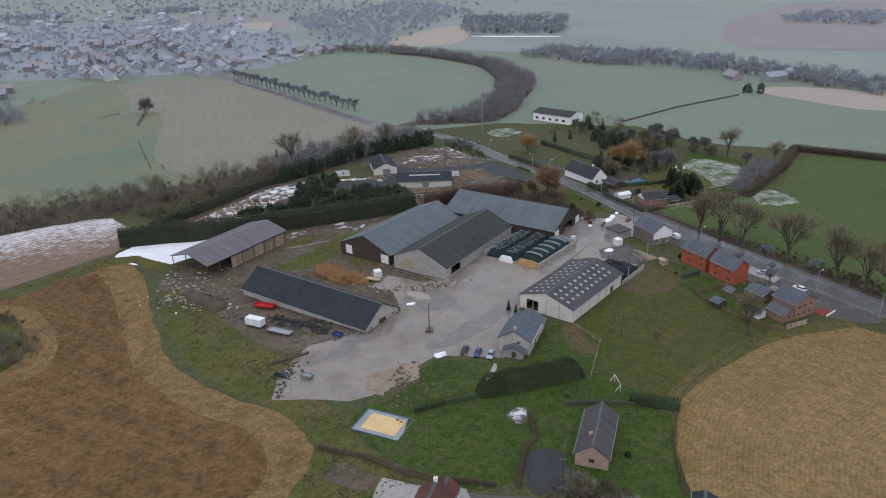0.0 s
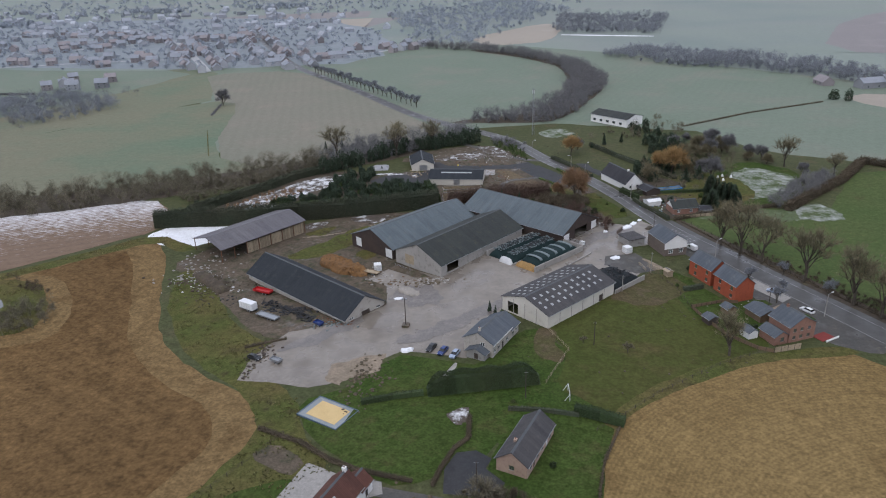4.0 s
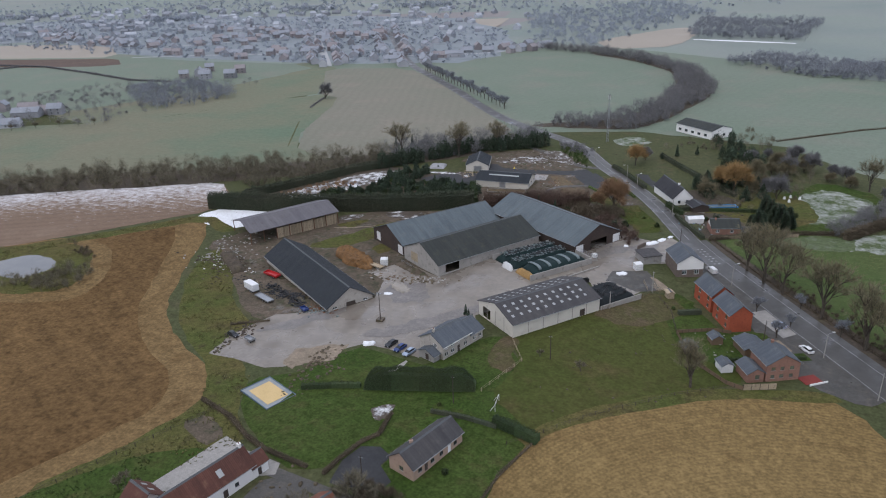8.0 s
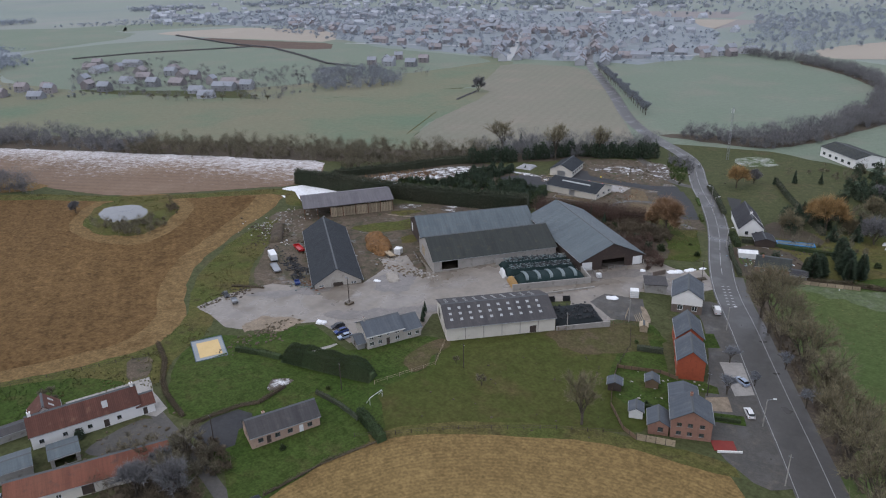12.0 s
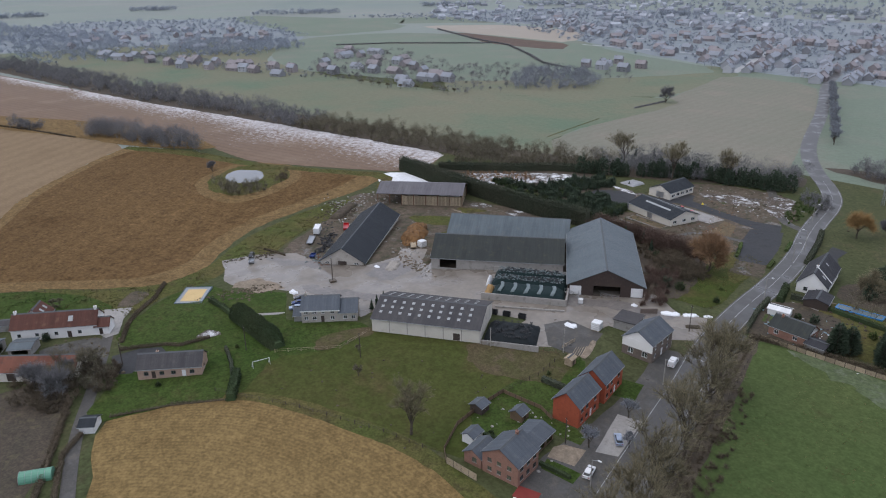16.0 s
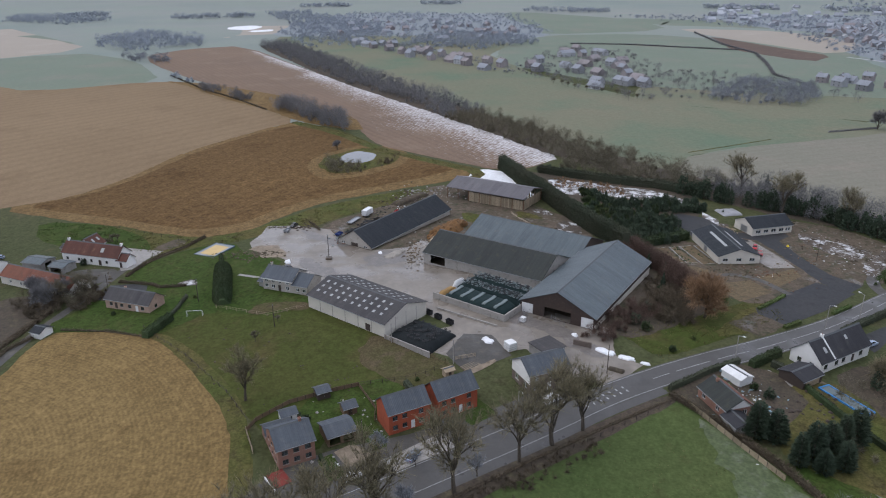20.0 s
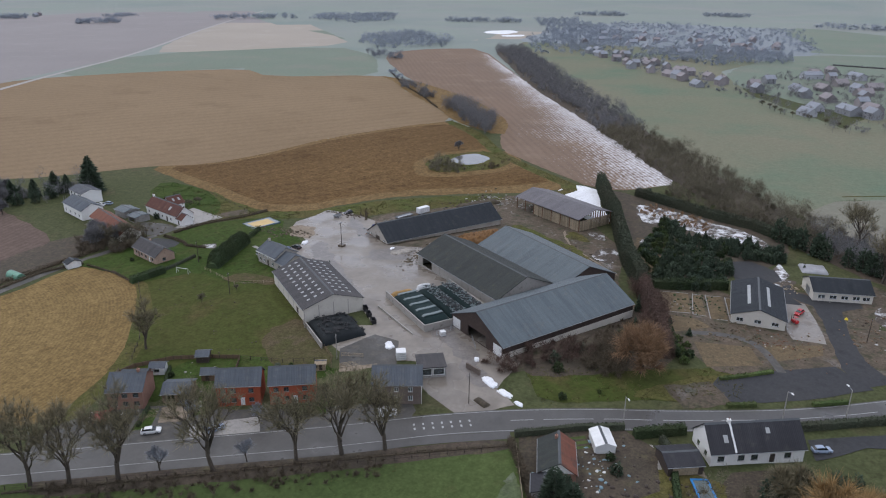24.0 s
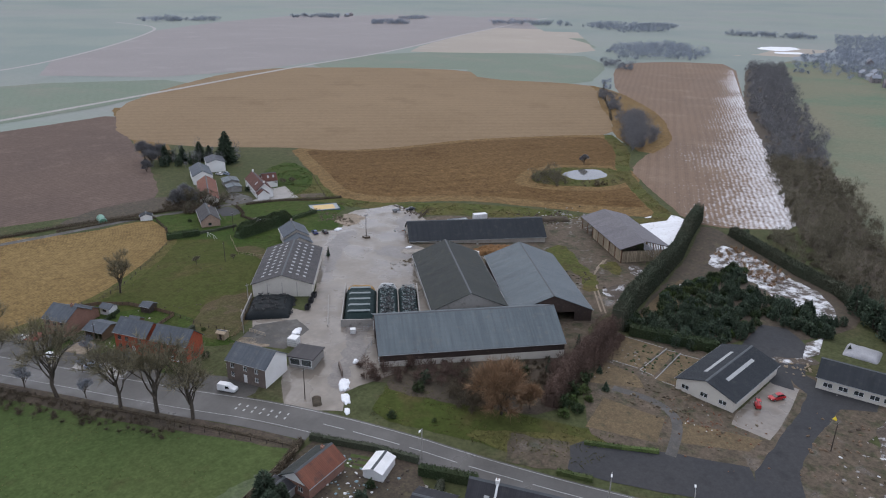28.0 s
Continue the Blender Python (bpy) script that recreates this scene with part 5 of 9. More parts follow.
building("brick_house", 113.4, 192.8, 117, 8.2, 9.0, 5.0, 7.6, "brick", "slate", "brown-pink brick house with a grey roof", "house",
         openings=windows("f", (0.9, 3.4, 6.0), (0.9, 3.2), 1.3) + windows("l", (1.6, 4.2, 6.6), (0.9, 3.2), 1.1, 1.0), over=0.3, frame_mat="frame_dark", chimneys=[(6.5, 4.5, 0.6, 1.0)])
building("house_wing", 105.0, 188.6, 117, 6.0, 4.5, 2.7, 4.0, "brick", "slate", "low rear wing of a brick house", "house", openings=windows("l", (1.2,), (0.9,)), over=0.3, frame_mat="frame_dark")
building("carport", 106.0, 202.4, 117, 6.6, 6.2, 2.5, 3.6, "timber", "slate", "open-fronted carport with slate roof", "carport", openings=[("f", 0.4, 2.9, 0.0, 2.2, "open"), ("f", 3.6, 6.2, 0.0, 2.2, "open")], cap=False)
building("garden_shed", 97.6, 190.6, 117, 3.6, 3.2, 2.1, 2.9, "frame_white", "slate", "white garden shed with a grey roof", "shed", openings=[("f", 1.0, 2.4, 0.9, 1.7, "window")], over=0.2, frame_mat="frame_dark")
building("garden_shed", 88.2, 197.6, 117, 3.2, 3.4, 2.0, 2.7, "dark_timber", "slate", "dark timber garden shed", "shed", openings=[("f", 0.8, 1.8, 0.05, 1.8, "door")], over=0.25)
building("garden_shed", 94.8, 204.8, 117, 3.2, 3.2, 2.0, 2.9, "timber", "slate", "brown garden shed with slate roof", "shed", openings=[("f", 1.0, 2.0, 0.05, 1.8, "door")], over=0.25)
building("garden_shed", 79.6, 229.4, 117, 2.4, 2.2, 1.9, 2.4, "planks", "planks", "small pale wooden hut by the fence", "hut", openings=[("f", 0.8, 1.6, 0.05, 1.7, "door")], over=0.2, gutters=False)
building("road_house", 87.2, 250.0, 113, 11.8, 9.0, 5.2, 8.0, "dark_brick", "slate", "old brick house with whitewashed gables and slate roof", "house", gable_mat="white_wall",
         openings=windows("f", (1.2, 8.6), (0.9, 3.3), 1.1, 1.3) + windows("f", (5.2,), (3.3,), 1.1, 1.3) + [("f", 5.2, 6.2, 0.05, 2.3, "white_door"), *windows("l", (1.4, 5.6), (0.9,), 1.6, 1.6)], over=0.2)
house = bpy.data.objects["road_house"]
bm = bmesh.new()
box(bm, 11.803, 11.84, 0.0, 9.0, -1.0, 5.22)
part("whitewash", bm, M["white_wall"], house, "whitewashed plaster")
bm = bmesh.new()
box(bm, -0.04, -0.003, 0.0, 9.0, 2.7, 5.22)
part("whitewash", bm, M["white_wall"], house, "whitewashed plaster")


def gate_office():
    ob = thing("gate_office", on(73.0, 256.0, 121), "flat-roofed gate office with two white-framed windows", "office")
    bm = bmesh.new()
    holes = [(0.5, 3.2, 0.9, 2.6), (3.7, 6.4, 0.9, 2.6)]
    wall(bm, 6.9, -0.6, 3.0, 0.2, holes, lambda u, w, z: (u, w, z))
    part("wall", bm, M["grey_wall"], ob)
    for a, b, c, d in ((0, 0.2, 0.2, 6.5), (6.7, 6.9, 0.2, 6.5), (0, 6.9, 6.5, 6.7)):
        bm = bmesh.new()
        box(bm, a, b, c, d, -0.6, 3.0)
        part("wall", bm, M["grey_wall"], ob)
    bm = bmesh.new()
    box(bm, -0.3, 7.2, -0.3, 7.0, 3.0, 3.22)
    part("roof", bm, M["roof_brown"], ob)
    for u0, u1, z0, z1 in holes:
        bm = bmesh.new()
        for q in ((u0 - 0.15, u1 + 0.15, z0 - 0.15, z0), (u0 - 0.15, u1 + 0.15, z1, z1 + 0.15), (u0 - 0.15, u0, z0, z1), (u1, u1 + 0.15, z0, z1)):
            box(bm, q[0], q[1], -0.05, 0.1, q[2], q[3])
        win = part("window", bm, M["frame_white"], ob)
        bm = bmesh.new()
        box(bm, u0, u1, 0.06, 0.07, z0, z1)
        part("pane", bm, M["glass"], win).visible_shadow = False


gate_office()
# ---- the lane: cottage and white farm ----
building("cottage", 34.5, 123.5, 70.5, 16.5, 7.2, 3.0, 5.6, "pink_brick", "roof_brown", "long low pink brick cottage with a grey roof", "house",
         openings=windows("f", (1.6, 5.6, 8.6, 13.4), (0.9,), 1.2, 1.1) + [("f", 3.6, 4.6, 0.05, 2.1, "door"), ("f", 11.4, 12.4, 0.05, 2.1, "white_door"), *windows("l", (3.0,), (0.9,), 1.2, 1.1), *windows("r", (2.6,), (0.9,), 1.2, 1.1)], chimneys=[(4.5, 4.6, 0.6, 1.0)], over=0.35, frame_mat="frame_dark")
building("white_farmhouse", -6.0, 91.0, 73, 24.0, 7.6, 3.6, 7.0, "white_wall", "red_tile", "long whitewashed farmhouse with weathered red roof", "house",
         openings=windows("f", (1.6, 6.6, 12.0, 18.6), (1.1,), 1.0, 1.0) + [("f", 9.2, 10.2, 0.05, 2.1, "door"), ("f", 15.6, 16.8, 0.05, 2.1, "door"), *windows("r", (2.0, 4.6), (1.0,), 1.0, 1.2)], over=0.25, rooflights=[("f", 16.0, 1.4, 1.3, 1.3)], frame_mat="frame_dark", chimneys=[(23.4, 3.8, 0.7, 1.1), (0.8, 3.8, 0.7, 1.1)])
building("white_porch", 0.9, 113.4, 73, 4.0, 5.0, 2.6, 4.6, "white_wall", "red_tile", "white gabled porch with a red roof", "porch", openings=[("f", 1.2, 2.2, 0.05, 2.0, "door")], over=0.25)
building("red_barn", 13.0, 79.0, 66, 32, 8.2, 2.9, 5.6, "render", "bright_tile", "long pale outbuilding with orange-red tiles", "barn", openings=windows("f", (4, 9, 21, 27), (0.9,), 1.1, 1.0) + [("f", 14, 16.4, 0.05, 2.4, "door")], over=0.3)
building("tile_annex", -10.94, 100.14, 163, 6.5, 7.0, 3.2, 6.3, "white_wall", "red_tile", "brown-tiled annex behind a white farmhouse", "annex", openings=windows("r", (2.0,), (0.9,), 1.0, 1.0), over=0.25, rooflights=[("f", 2.0, 1.2, 0.9, 1.1), ("f", 4.6, 1.2, 0.9, 1.1)])
building("low_shed", -14.5, 86.2, 78, 6.9, 4.4, 2.0, 2.8, "grey_wall", "roof_brown", "low brown-roofed shed behind a farmhouse", "shed", openings=[("l", 1.0, 2.2, 0.05, 1.8, "door")], over=0.25)
building("tin_shed", 1.0, 80.0, 73, 8.0, 7.0, 2.6, 3.5, "grey_wall", "roof_blue", "pale blue tin-roofed shed", "shed", openings=[("r", 2.0, 5.0, 0.05, 2.3, "open")], over=0.2)
building("tin_shed", 4.6, 91.0, 73, 6.0, 6.4, 2.4, 3.0, "grey_wall", "roof_blue", "blue-grey roofed open shelter", "shed", openings=[("f", 0.8, 5.2, 0.05, 2.0, "open")], over=0.2)
building("slate_house", 6.0, 56.0, 70, 19, 9, 4.2, 6.6, "white_wall", "slate", "white house with a blue-grey roof", "house", openings=windows("f", (1.5, 6, 11, 15), (0.9,), 1.3, 1.3), over=0.3)
building("white_villa", -8.0, 44.0, 70, 13, 9, 5.0, 6.4, "white_wall", "roof_grey", "white two-storey house under tall conifers", "house", openings=windows("f", (1.5, 5, 9, 11.5), (0.9, 3.2), 1.3, 1.2), over=0.3, frame_mat="frame_dark")
building("garden_shed", 53.0, 109.5, 70, 3.4, 4.6, 1.9, 2.9, "frame_white", "roof_dark", "small white shed with a dark roof", "shed", openings=[("l", 1.6, 2.6, 0.05, 1.7, "door")], over=0.25)
# ---- across the road ----
building("dark_roofed_house", 79.6, 327.0, 118, 21, 9.0, 3.3, 7.6, "white_wall", "black_tile", "white house with a steep black-tiled roof", "house",
         openings=windows("f", (1.5, 6.0, 9.0, 16.5), (0.9,), 1.5, 1.4) + [("f", 13.2, 14.4, 0.05, 2.2, "door"), *windows("l", (2.0, 5.6), (0.9,), 1.2, 1.3), *windows("r", (3.0,), (0.9,), 1.2, 1.3)], over=0.4, rooflights=[("f", 3.2, 2.0, 1.0, 1.2), ("f", 13.0, 1.2, 0.9, 0.9)], chimneys=[(5.2, 4.5, 0.7, 1.0)], frame_mat="frame_dark")
dark = bpy.data.objects["dark_roofed_house"]
bm = bmesh.new()
box(bm, 5.1, 5.5, -0.3, 4.3, 0, 0.2, lambda u, w, z: (u, w, 3.3 + w * 4.3 / 4.5 + 0.18 + z))
part("gable_coping", bm, M["frame_white"], dark, "white coping across the roof")
building("garage", 86.6, 319.0, 118, 7.6, 7.0, 2.3, 3.4, "dark_timber", "black_tile", "dark timber garage beside a house", "garage", openings=[("f", 1.0, 6.6, 0.05, 1.9, "big_door")], over=0.3)
building("small_brick_house", 88.6, 291.7, 15, 10.8, 7.6, 2.8, 5.2, "brick", "roof_moss", "small brick house with black and rusty roof slopes", "house", back_roof="bright_tile", gable_mat="white_wall", offset=0.55, openings=windows("r", (1.6, 4.6), (0.9,), 1.3, 1.2) + windows("f", (1.6, 7.0), (0.9,), 1.3, 1.2), over=0.3, chimneys=[(2.0, 3.6, 0.6, 1.0)])
building("house_lean_to", 99.6, 293.2, 15, 5.2, 5.4, 2.1, 2.9, "grey_wall", "black_tile", "low dark-roofed back kitchen of a small house", "lean-to", openings=windows("r", (1.6,), (0.8,), 1.4, 1.0), over=0.2)
building("glasshouse", 79.8, 301.0, 25, 6.0, 4.5, 1.9, 2.7, "frame_white", "frame_white", "white plastic-covered greenhouse in a garden", "greenhouse", over=0.1, gutters=False)
building("long_white_house", 62.0, 467.0, -41, 28, 16, 5.0, 7.0, "white_wall", "roof_moss", "long white hall with a dark shallow roof", "house", openings=windows("f", (2, 7, 12, 17, 22), (1.2,), 2.2, 1.4) + windows("r", (3, 9), (1.2,), 2, 1.4), over=0.5, frame_mat="frame_dark")
# ---- the nursery ----
building("nursery_hall", -21.0, 328.5, 1, 26, 15, 3.1, 5.6, "render", "roof_dark", "pale nursery hall with two long rooflights", "hall", openings=windows("r", (1.4, 6.4, 11.2), (1.0,), 2.0, 1.2) + [("f", 12, 15, 0.05, 2.8, "steel_door")], rooflights=[("f", 5.5, 2.4, 15, 0.9), ("b", 5.5, 2.4, 15, 0.9)])
building("nursery_house", -22.5, 353.0, 103, 18, 11.5, 3.3, 6.0, "render", "roof_dark", "white nursery building with a dark roof", "house", openings=windows("f", (1.5, 5.0, 8.5, 12.0, 15.0), (0.9,), 2.2, 1.3) + [("l", 3.5, 7.5, 0.05, 2.8, "steel_door")])

# ---- trees, hedges and woods ----
def leafy(name, a, b, rough=0.8, scale=0.5):
    """Bark or foliage: every clump a little different in tint."""
    mat = surf(name, a, b, scales=(0.08, scale, 4.0), grain=0.3, rough=rough, spec=0.2, bump=0)
    nt = mat.node_tree
    bsdf = nt.nodes["Principled BSDF"]
    col = bsdf.inputs["Base Color"].links[0].from_socket
    isle = nt.nodes.new("ShaderNodeNewGeometry").outputs["Random Per Island"]
    nt.links.new(mixrgb(nt, isle, mixrgb(nt, 1.0, col, (0.6,) * 3, "MULTIPLY"), mixrgb(nt, 1.0, col, (1.35,) * 3, "MULTIPLY")), bsdf.inputs["Base Color"])
    return mat


M["bark"] = leafy("grey_brown_bark", (0.085, 0.070, 0.054), (0.066, 0.056, 0.044))
M["twigs"] = leafy("bare_twigs", (0.158, 0.138, 0.094), (0.130, 0.116, 0.080))
# haze painted into the next three twig tints, palest for far woods
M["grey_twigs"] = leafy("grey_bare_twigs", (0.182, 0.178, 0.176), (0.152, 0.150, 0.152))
M["far_twigs"] = leafy("haze_tinted_far_twigs", (0.300, 0.330, 0.368), (0.262, 0.290, 0.326))
M["mid_twigs"] = leafy("haze_tinted_mid_twigs", (0.230, 0.243, 0.264), (0.196, 0.209, 0.229))
M["fine_twigs"] = leafy("olive_brown_twigs", (0.190, 0.164, 0.102), (0.155, 0.136, 0.086))
M["red_twigs"] = leafy("rusty_twigs", (0.265, 0.165, 0.092), (0.225, 0.140, 0.082))
M["willow"] = leafy("golden_willow_twigs", (0.330, 0.215, 0.095), (0.280, 0.180, 0.080))
M["russet"] = leafy("russet_bare_twigs", (0.122, 0.080, 0.062), (0.098, 0.066, 0.052))
M["bramble"] = leafy("brown_bramble", (0.118, 0.092, 0.062), (0.090, 0.074, 0.050))
M["needles"] = leafy("dark_needles", (0.046, 0.068, 0.044), (0.058, 0.078, 0.048))
M["hedge_dark"] = leafy("dark_conifer_hedge", (0.058, 0.070, 0.044), (0.070, 0.074, 0.048))
M["hedge_green"] = leafy("evergreen_hedge", (0.034, 0.054, 0.022), (0.046, 0.060, 0.026))
M["laurel"] = leafy("bright_evergreen", (0.060, 0.100, 0.028), (0.076, 0.094, 0.032))
M["tussock"] = leafy("dry_tussocks", (0.170, 0.148, 0.064), (0.125, 0.132, 0.052))


def soup(name, verts, faces, material):
    """A mesh from arrays of corners and triangles made by a rule."""
    me = bpy.data.meshes.new(name)
    me.vertices.add(len(verts))
    me.vertices.foreach_set("co", np.asarray(verts, np.float32).ravel())
    faces = np.asarray(faces, np.int32)
    me.loops.add(faces.size)
    me.loops.foreach_set("vertex_index", faces.ravel())
    me.polygons.add(len(faces))
    me.polygons.foreach_set("loop_start", np.arange(len(faces), dtype=np.int32) * 3)
    me.update(calc_edges=True)
    me.materials.append(material)
    return me


def blades(rng, start, way, length, width):
    """One thin triangle for each twig or leaf: arrays of starts, directions, lengths and widths."""
    n = len(start)
    way = way / np.linalg.norm(way, axis=1, keepdims=True)
    side = np.cross(way, rng.normal(size=(n, 3)))
    side /= np.linalg.norm(side, axis=1, keepdims=True) + 1e-9
    half = side * (np.asarray(width).reshape(-1, 1) / 2)
    v = np.empty((n, 3, 3))
    v[:, 0], v[:, 1], v[:, 2] = start - half, start + half, start + way * np.asarray(length).reshape(-1, 1)
    return v.reshape(-1, 3), np.arange(n * 3).reshape(-1, 3)


def bare_tree(seed, high, spread, low=0.3, forks=(5, 3, 3), twigs=7, twig=1.5, lowest=0.65):
    """A winter tree: trunk and limbs as tapered tubes, and a crown of fine twigs."""
    rng = random.Random(seed)
    nrng = np.random.default_rng(seed)
    wood = bmesh.new()
    tips = []

    def limb(p, d, length, r, level):
        mid = p + d * length * 0.5 + Vector((rng.uniform(-1, 1), rng.uniform(-1, 1), rng.uniform(-0.3, 0.6))) * length * 0.08
        end = mid + (d + Vector((rng.uniform(-1, 1), rng.uniform(-1, 1), rng.uniform(0, 0.5))) * 0.2).normalized() * length * 0.5
        tube(wood, p, mid, r, r * 0.8, 5 if level < 2 else 3)
        tube(wood, mid, end, r * 0.8, r * 0.55, 5 if level < 2 else 3)
        if level == len(forks):
            tips.append((mid, d))
            tips.append((end, d))
            return
        n = forks[level]
        for k in range(n):
            turn = 2 * math.pi * (k + rng.random()) / n
            lean = rng.uniform(0.35, 0.85) * spread
            q = d.to_track_quat("Z", "Y")
            nd = (q @ Vector((math.cos(turn) * math.sin(lean), math.sin(turn) * math.sin(lean), math.cos(lean)))).normalized()
            nd = (nd + Vector((0, 0, 0.15))).normalized()
            start = mid.lerp(end, rng.uniform(0.3, 1.0)) if level else p.lerp(end, rng.uniform(lowest, 1.0))
            limb(start, nd, length * rng.uniform(0.55, 0.8), r * 0.44, level + 1)
        if level:
            tips.append((end, d))

    limb(Vector((0, 0, -0.3)), Vector((rng.uniform(-0.05, 0.05), rng.uniform(-0.05, 0.05), 1)).normalized(), high * low, high * 0.022, 0)
    top = max(t[0].z for t in tips) + twig * 0.6
    base = np.repeat(np.array([t[0] for t in tips]), twigs, axis=0)
    way = np.repeat(np.array([t[1] for t in tips]), twigs, axis=0) + nrng.normal(scale=0.6, size=(len(tips) * twigs, 3))
    way[:, 2] += 0.2
    v, f = blades(nrng, base, way, nrng.uniform(0.5, 1.2, len(base)) * twig, np.full(len(base), 0.07))
    k = high / top
    for vert in wood.verts:
        vert.co *= k
    return wood, v * k, f


def tree_kind(name, seeds, bark, twig_mat, **how):
    out = []
    for s in seeds:
        wood, v, f = bare_tree(s, **how)
        out.append((mesh_of("trunk", wood, M[bark]), soup("crown", v, f, M[twig_mat])))
    return out


def stand(name, kind, x, y, scale, label, category="tree", group="", turn=None):
    ob = thing(name, on(x, y, random.uniform(0, 360) if turn is None else turn), label, category, group)
    ob.scale = (scale,) * 3
    for nm, me in zip(("trunk", "crown"), kind):
        piece(nm, me, ob)
    return ob


TALL = tree_kind("tall", (1, 2, 3, 4), "bark", "fine_twigs", high=20, spread=0.85, low=0.36, forks=(8, 4, 4), twigs=13, twig=2.1, lowest=0.35)
BUSHY = tree_kind("bushy", (5, 6), "bark", "grey_twigs", high=12, spread=0.95, low=0.3, forks=(9, 4, 3), twigs=24, twig=1.7, lowest=0.12)
SLIM = tree_kind("slim", (11, 12, 13), "bark", "mid_twigs", high=11, spread=0.8, low=0.3, forks=(7, 4, 3), twigs=9, twig=1.2, lowest=0.3)
SMALL = tree_kind("small", (21, 22, 23), "bark", "twigs", high=6, spread=1.0, low=0.28, forks=(5, 4, 3), twigs=6, twig=0.8)
WILLOW = tree_kind("willow", (31, 32), "bark", "willow", high=9, spread=1.1, low=0.28, forks=(6, 4, 3), twigs=22, twig=1.6)
COPPER = tree_kind("copper", (41, 42), "bark", "red_twigs", high=12, spread=1.1, low=0.3, forks=(10, 4, 3), twigs=26, twig=2.0, lowest=0.1)

HAZEL = tree_kind("hazel", (15, 16), "bark", "fine_twigs", high=9, spread=1.15, low=0.2, forks=(8, 4, 3), twigs=15, twig=1.5, lowest=0.1)

row = "bare roadside trees"
stand("spreading_hazel", TALL[2], 87.5, 179.5, 0.72, "broad bare bush beside the stubble field")
for k, (x, y, s) in enumerate(((106, 380, 0.9), (113, 384, 0.8), (120, 384, 0.9), (128, 392, 0.8), (116, 396, 1.0), (130, 408, 0.7), (122, 402, 0.8), (138, 378, 0.6), (146, 372, 0.6), (108, 362, 0.7), (104, 352, 0.7))):
    stand("garden_hazel", HAZEL[k % 2], x, y, s, "grey-brown bare tree in overgrown gardens", group="overgrown garden trees")
for k, (x, y, s) in enumerate(((140, 199, 1.0), (136.5, 206, 1.0), (131.5, 214, 1.05), (121.5, 230, 1.05), (112, 244.5, 0.95), (106.5, 252.5, 1.1), (101.5, 260.5, 0.95), (147, 188, 1.0), (154, 176, 1.0))):
    stand("roadside_tree", TALL[k % 4], x, y, s, "tall bare broadleaf tree beside the road", group=row)
for k, (x, y, s) in enumerate(((126, 220, 0.55), (116.5, 235, 0.5), (104, 229, 0.5), (109, 214, 0.55), (113, 222, 0.4))):
    stand("young_tree", SLIM[k % 3], x, y, s, "slim young bare tree in the parking strip", group="young street trees")
for k in range(26):  # the avenue towards the village
    u = k / 25
    x, y = -62 - 128 * u, 508 + 160 * u
    stand("avenue_tree", SLIM[k % 3], x + 1.6, y + 1.2, random.uniform(0.7, 0.95), "slim bare tree in a roadside avenue", group="avenue of bare trees")
for x, y, s, label in ((60, 176, 0.55, "small bare fruit tree in the paddock"), (48, 180, 0.4, "stunted bare tree in the grass"), (26, 112, 1.5, "tangled bare tree beside the lane"), (30, 106, 1.4, "tangled bare tree beside the lane"), (20, 105, 1.1, "bare bush beside the lane")):
    stand("bare_tree", SMALL[int(x) % 3], x, y, s, label)
stand("copper_tree", COPPER[0], 48, 308, 1.2, "dense copper-brown winter tree")
stand("garden_hazel", HAZEL[1], 84.6, 341.5, 1.0, "broad brown bare tree behind a pool", group="overgrown garden trees")
stand("copper_tree", COPPER[1], 41, 311, 0.55, "copper-brown bushy winter tree")
for x, y, s in ((48, 384, 1.3), (96, 350, 1.7), (91, 355, 1.2)):
    stand("golden_willow", WILLOW[int(x) % 2], x, y, s, "golden-twigged bare willow in a garden")
for k, (x, y, s) in enumerate(((114, 345, 0.95), (124, 401, 0.95), (131, 392, 0.9), (120, 386, 0.8), (145, 379, 0.7), (140, 384, 0.6), (158, 354, 0.55), (104, 398, 0.7), (112, 408, 0.6), (52, 396, 0.6), (110, 352, 0.7), (28, 99, 0.75), (34, 104, 0.8), (12, 14, 1.0), (6, 18, 0.9), (14, 26, 0.8), (20, 36, 0.6), (-172, 172, 0.5), (26, 106, 0.6))):
    stand("bushy_tree", BUSHY[k % 2], x, y, s, "dense grey-brown bare garden tree", group="dense garden trees")
stand("lone_tree", BUSHY[0], -212, 516, 1.1, "lone bare tree in open fields")
for x, y, s in ((153, 367, 0.85), (-80, 372, 1.0), (-47, 376, 1.0), (-30, 396, 0.9), (172, 354, 0.6)):
    stand("bare_tree", TALL[int(abs(x)) % 4], x, y, s, "bare broadleaf tree among gardens")
for k in range(9):
    stand("pollard", SMALL[k % 3], -330 - 11 * k, 392 - 7 * k + 4 * math.sin(k), 0.8, "pollarded tree in a meadow row", group="row of pollards")
for k in range(8):
    stand("orchard_tree", SMALL[k % 3], -12 - 4.5 * (k % 4), 100 - 6 * (k // 4) + k, 0.55, "small bare garden tree", group="garden trees")


